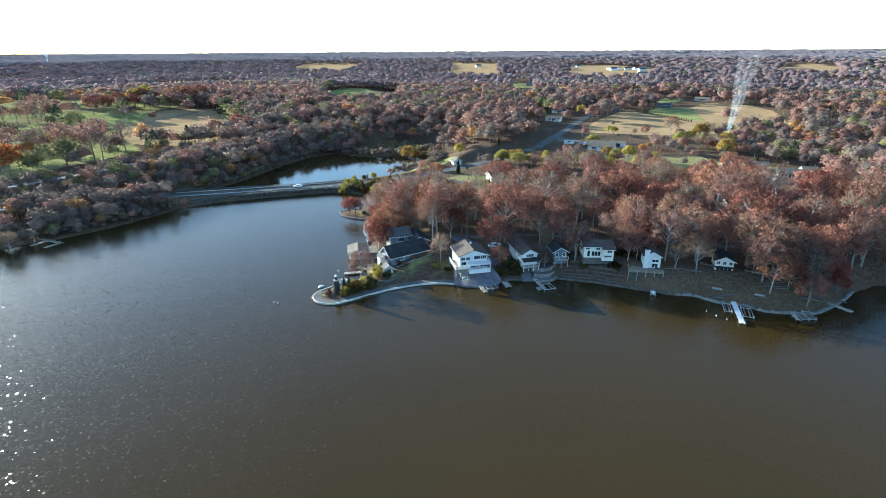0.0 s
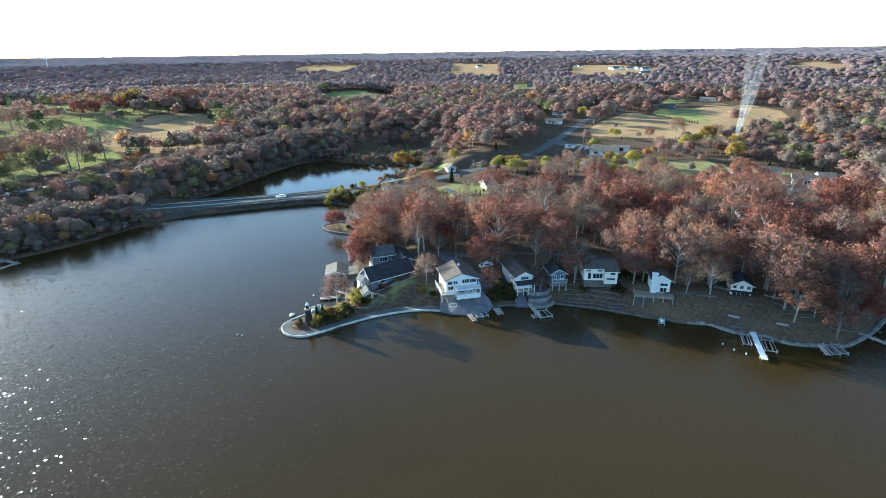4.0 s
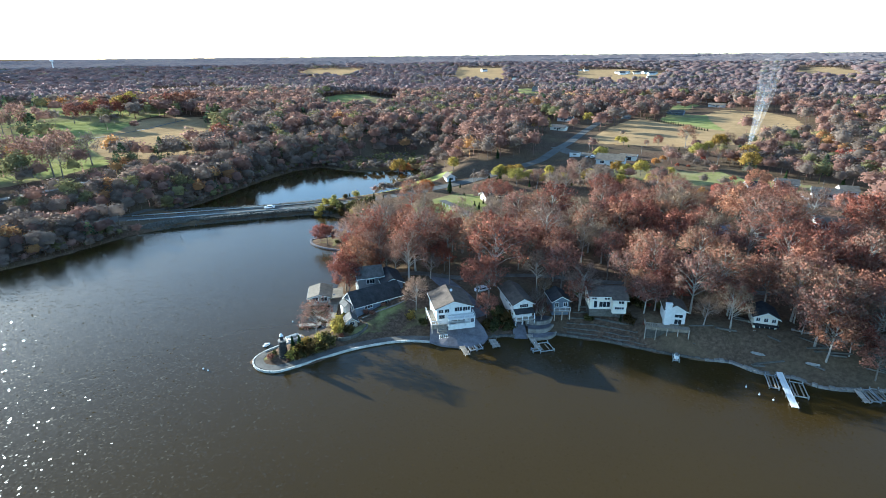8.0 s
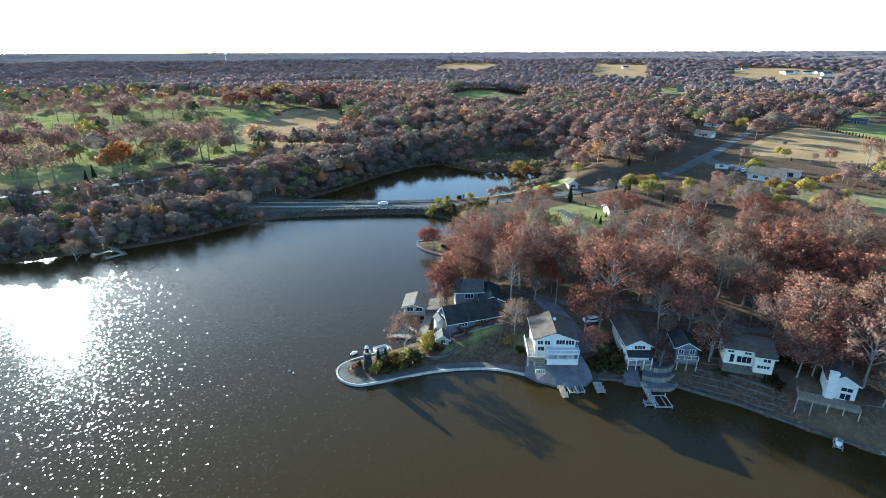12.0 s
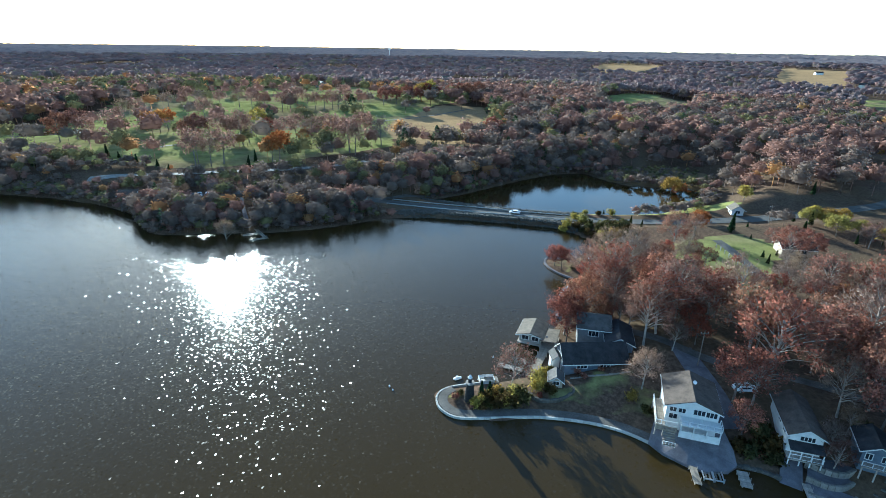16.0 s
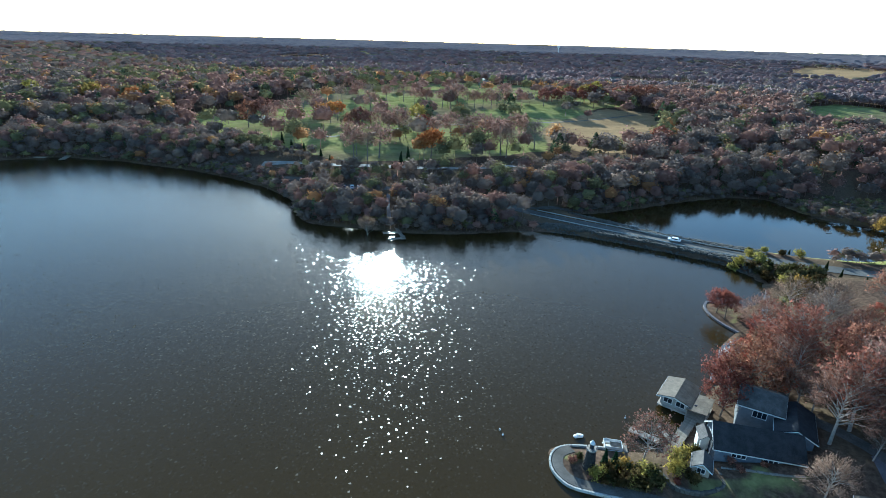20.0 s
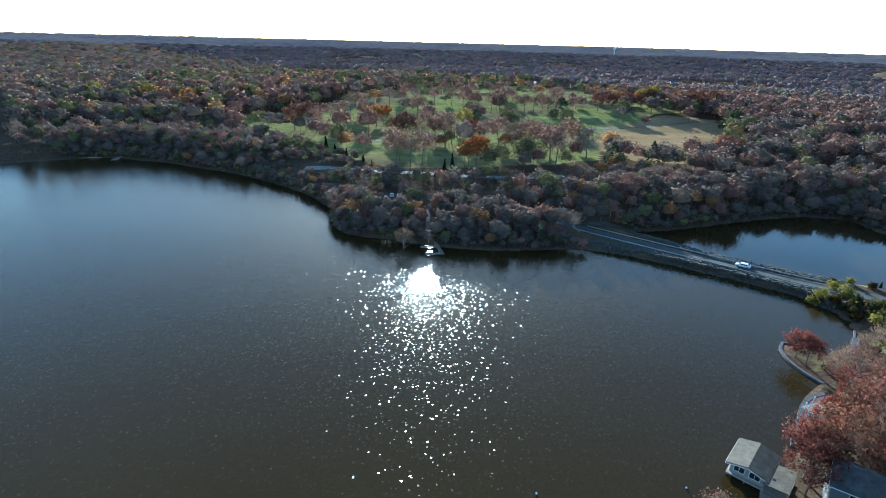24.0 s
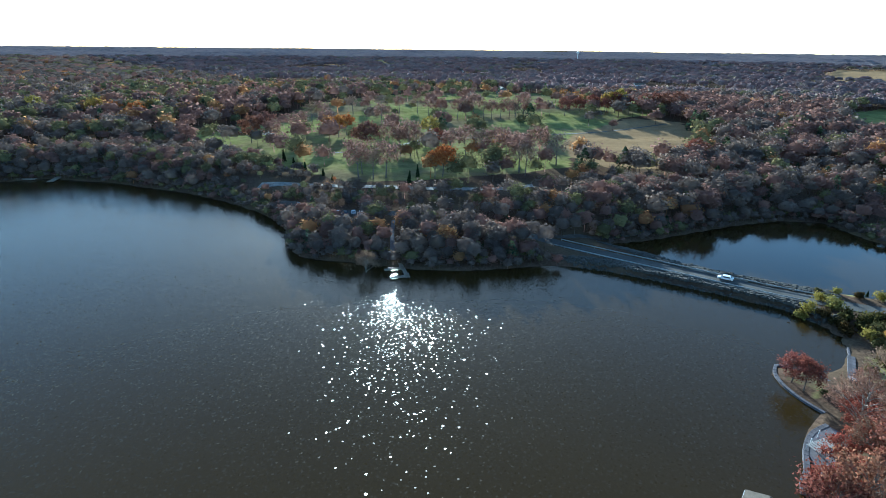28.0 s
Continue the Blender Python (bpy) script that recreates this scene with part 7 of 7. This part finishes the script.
WOOD_LABEL = {"w_oak": "woods of russet and brown oaks", "w_twig": "woods of bare grey-brown trees", "w_orange": "scattered orange autumn trees",
              "w_green": "scattered dark evergreens", "w_olive": "scattered olive yellow trees", "f_oak": "distant russet woods", "f_twig": "distant bare brown woods greyed by haze in their tint", "f_olive": "distant olive brown woods with haze in their tint"}


def tints(x, y, rng):
    u = rng.random(len(x)) + 0.16 * np.sin(x * 0.013 + 2) * np.cos(y * 0.011)
    golf = inside(GOLF, x, y)
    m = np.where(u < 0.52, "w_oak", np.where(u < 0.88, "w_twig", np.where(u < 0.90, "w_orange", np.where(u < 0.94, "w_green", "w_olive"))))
    g = np.where(u < 0.34, "w_oak", np.where(u < 0.46, "w_twig", np.where(u < 0.56, "w_orange", np.where(u < 0.66, "w_green", "w_olive"))))
    bank = (x < -60) & ~golf & (y < 420)
    b = np.where(u < 0.22, "w_oak", np.where(u < 0.80, "w_twig", np.where(u < 0.83, "w_orange", np.where(u < 0.87, "w_green", "w_olive"))))
    # past 780 m the tints that carry haze in their colour
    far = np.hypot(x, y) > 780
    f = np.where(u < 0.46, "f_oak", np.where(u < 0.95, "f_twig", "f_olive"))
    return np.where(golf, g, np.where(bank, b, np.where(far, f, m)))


def open_land(x, y):
    o = inside(FIELD_A, x, y) | inside(FIELD_B, x, y) | inside(MEADOW, x, y) | inside(MARSH, x, y)
    for p in LAWNS:
        o |= inside(p, x, y)
    for p in YARDS + FAR_FIELDS + FAR_LAWNS:
        o |= inside(p, x, y)
    return o


def seen_fan(x, y):
    """The side of the place that the path looks over."""
    a = np.degrees(np.arctan2(-(x - 5), y - 20))
    return (a > -52) & (a < 108)


def causeway(x, y):
    """The bare dam with its road between the lake and the pond."""
    return (x > -124) & (x < -30) & (line_dist(ROAD, x, y) < 15)


def along_drive(x, y):
    """Mown strip of the drive, the parking place, the footpath and the view over the golf pond."""
    near = (line_dist(DRIVE, x, y) < 7) | (np.hypot(x + 198, y - 188) < 9) | (np.hypot(x + 190, y - 184) < 7)
    return near | (line_dist([(-181, 201), (-152, 180.5)], x, y) < 3) | (np.hypot(x + 405, y - 229) < 23) | (np.hypot(x + 382, y - 221) < 12)


def mid_woods():
    x, y, rng = scatter(-760, 60, 560, 860, 8.6, 21)
    d, rd = shore_dist(x, y), line_dist(ROAD, x, y)
    r = np.hypot(x, y - 60)
    golf, op = inside(GOLF, x, y), open_land(x, y)
    meadow_edge = inside(MEADOW, x, y)
    home = (x > -32) & (x < 165) & (y < 262) & (y > 100)
    residential = (x > 60) & (y > 250) & (y < 420) & (x < 330)
    u = rng.random(len(x))
    keep = (d > 1.5) & (rd > 7) & (r < 800) & ~home & seen_fan(x, y) & (~op | (u < 0.012)) & (~golf | (u < np.where(inside(FAIRWAYS, x, y), 0.10, 0.6)))
    keep &= ~residential | (u < np.where(x > 165, 0.85, np.where((x < 135) & (y > 300), 0.25, 0.6)))
    keep &= ~((x > 62) & (x < 265) & (y > 335) & (y < 522)) | (u < np.where(x > 200, 0.7, np.where((x > 80) & (x < 190) & (y < 385), 0.08, 0.4)))
    keep &= ~((x > 215) & (x < 380) & (y > 400) & (y < 640)) | (u < 0.3)
    keep &= ~((line_dist(ROAD, x, y) < 24) & (y > 262)) | (u < np.where(y > 345, 0.72, 0.42))
    keep &= ~((x > -60) & (x < 62) & (y > 250) & (y < 330)) | (u < 0.10)
    keep &= ~((x > -52) & (x < -30) & (y > 198) & (y < 264)) & ~causeway(x, y) & ~along_drive(x, y) & np.array([free(a, b) for a, b in zip(x, y)])
    x, y, d = x[keep], y[keep], d[keep]
    h = rng.uniform(8, 15.5, len(x)) * np.where(d < 8, 0.7, 1.0)
    h = h * np.where((x < -115) & (y < 330) & (d < 75) & ~inside(FAIRWAYS, x, y), 0.62, 1.0)
    h = h * np.where(inside(GOLF, x, y), 1.1, 1.0) * np.where((x > 62) & (y > 262) & (y < 420) & (x < 330), np.where(x > 165, 0.8, 0.55), 1.0) * np.where((x > -60) & (x < 62) & (y > 250) & (y < 330), 0.5, 1.0)
    h = h * np.where((x > -120) & (x < 20) & (y > 325) & (y < 430), 0.7, 1.0)
    h = h * np.where((line_dist(DRIVE, x, y) < 30) & (x + y < 4), 0.72, 1.0)
    m = tints(x, y, rng)
    r = np.hypot(x, y - 60)
    for lo, hi, nm, n_, bl in ((0, 330, "bank_woods", 270, 0.06), (330, 470, "middle_woods", 165, 0.072), (470, 620, "middle_woods", 105, 0.09), (620, 800, "middle_woods", 60, 0.105)):
        k = (r >= lo) & (r < hi)
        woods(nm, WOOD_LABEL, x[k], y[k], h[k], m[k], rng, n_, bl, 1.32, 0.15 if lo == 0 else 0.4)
    # close-set young trees on the wooded banks
    x, y, rng = scatter(-400, 80, -20, 440, 5.4, 24)
    d, rd = shore_dist(x, y), line_dist(ROAD, x, y)
    k = (d > 0.8) & (d < 42) & (rd > 6) & ~causeway(x, y) & ~along_drive(x, y) & ~inside(FAIRWAYS, x, y) & ~inside(MARSH, x, y) & ~inside(MEADOW, x, y) & (x < -60 - 0.45 * np.maximum(0, 330 - y) * (y > 250)) & seen_fan(x, y) & np.array([free(a, b) for a, b in zip(x, y)])
    x, y = x[k], y[k]
    tt = tints(x, y, rng)
    woods("bank_woods", WOOD_LABEL, x, y, rng.uniform(5, 9.5, len(x)) * np.where(line_dist(DRIVE, x, y) < 30, 0.62, 1.0), tt, rng, 120, 0.062, 1.25)
    # sedge and brush in the marsh
    x, y, rng = scatter(-70, 330, 10, 400, 2.6, 25)
    k = inside(MARSH, x, y) & (shore_dist(x, y) > 0.1) & (rng.random(len(x)) < 0.62)
    x, y = x[k], y[k]
    woods("marsh_brush", {k_: "low tangled brush and sedge in the marsh" for k_ in WOOD_LABEL}, x, y, rng.uniform(0.8, 2.6, len(x)), np.where(rng.random(len(x)) < 0.5, "w_twig", "w_olive"), rng, 26, 0.2, 1.7)
    # thicket on the spur by the causeway
    x, y, rng = scatter(-235, 158, -108, 246, 6.2, 23)
    d, rd = shore_dist(x, y), line_dist(ROAD, x, y)
    k = (d > 2) & (rd > 4.5) & ~causeway(x, y) & ~along_drive(x, y) & ~inside(GOLF, x, y) & np.array([free(a, b) for a, b in zip(x, y)])
    x, y = x[k], y[k]
    woods("bank_woods", WOOD_LABEL, x, y, rng.uniform(4.5, 9, len(x)) * np.where(line_dist(DRIVE, x, y) < 30, 0.6, 1.0), tints(x, y, rng), rng, 170, 0.06, 1.3)
    # undergrowth along the water's edge
    x, y, rng = scatter(-400, 80, 130, 400, 3.0, 22)
    d, rd = shore_dist(x, y), line_dist(ROAD, x, y)
    k = (d > -1.3) & (d < 7) & (rd > 6.5) & ((x < -100) | (y > 262)) & ~causeway(x, y) & seen_fan(x, y)
    x, y = x[k], y[k]
    m = np.where(rng.random(len(x)) < 0.55, "w_twig", np.where(rng.random(len(x)) < 0.6, "w_olive", "w_oak"))
    woods("bank_scrub", {k: "tangled leafless scrub along the bank" for k in WOOD_LABEL}, x, y, rng.uniform(2.2, 5, len(x)), m, rng, 70, 0.11, 1.5)


def far_woods():
    rng = np.random.default_rng(31)
    for lo, hi, n, blades_, wide, tall in ((780, 1250, 4800, 20, 1.5, 1.0), (1230, 1800, 5200, 6, 2.3, 1.1), (1780, 2650, 6000, 4, 3.0, 1.25)):
        r = np.sqrt(rng.uniform(lo ** 2, hi ** 2, n))
        a = np.radians(rng.uniform(-52, 108, n))
        x, y = -np.sin(a) * r, 60 + np.cos(a) * r
        k = ~open_land(x, y) & (line_dist(ROAD, x, y) > 9)
        patch = np.sin(x * 0.0061 + 1) * np.sin(y * 0.0071 + 2) + 0.4 * np.sin(x * 0.017 + y * 0.013)
        k &= patch > -0.85
        x, y = x[k], y[k]
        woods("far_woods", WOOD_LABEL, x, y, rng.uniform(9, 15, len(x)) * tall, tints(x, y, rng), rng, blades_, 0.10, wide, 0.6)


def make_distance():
    # grey tone of the last woods: distance haze mixed into the base colour
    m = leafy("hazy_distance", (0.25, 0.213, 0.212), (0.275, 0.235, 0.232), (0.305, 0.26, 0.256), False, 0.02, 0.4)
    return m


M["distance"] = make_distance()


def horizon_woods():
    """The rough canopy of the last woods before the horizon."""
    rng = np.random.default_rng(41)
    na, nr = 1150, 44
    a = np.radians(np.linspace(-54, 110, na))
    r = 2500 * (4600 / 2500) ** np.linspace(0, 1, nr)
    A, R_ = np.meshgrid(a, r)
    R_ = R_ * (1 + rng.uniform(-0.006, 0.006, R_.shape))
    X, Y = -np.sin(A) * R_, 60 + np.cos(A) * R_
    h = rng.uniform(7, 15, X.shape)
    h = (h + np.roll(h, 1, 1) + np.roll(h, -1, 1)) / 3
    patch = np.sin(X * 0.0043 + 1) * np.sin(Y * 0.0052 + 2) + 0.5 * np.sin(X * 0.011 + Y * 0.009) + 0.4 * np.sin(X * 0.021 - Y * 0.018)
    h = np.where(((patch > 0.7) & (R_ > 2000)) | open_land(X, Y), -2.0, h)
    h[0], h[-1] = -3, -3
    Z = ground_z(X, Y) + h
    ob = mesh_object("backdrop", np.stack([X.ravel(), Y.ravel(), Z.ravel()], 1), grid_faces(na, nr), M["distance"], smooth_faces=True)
    tagged(ob, "unbroken bare woods greyed by painted haze towards the horizon", "backdrop", kind="structure")


near_trees()
mid_woods()
far_woods()
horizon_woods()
for name_, ks_ in KINDS.items():
    for src_ in ks_:
        if src_.name not in used:
            plant(name_, 40 + pick.uniform(-20, 60), 215 + pick.uniform(-10, 20), which=ks_.index(src_))
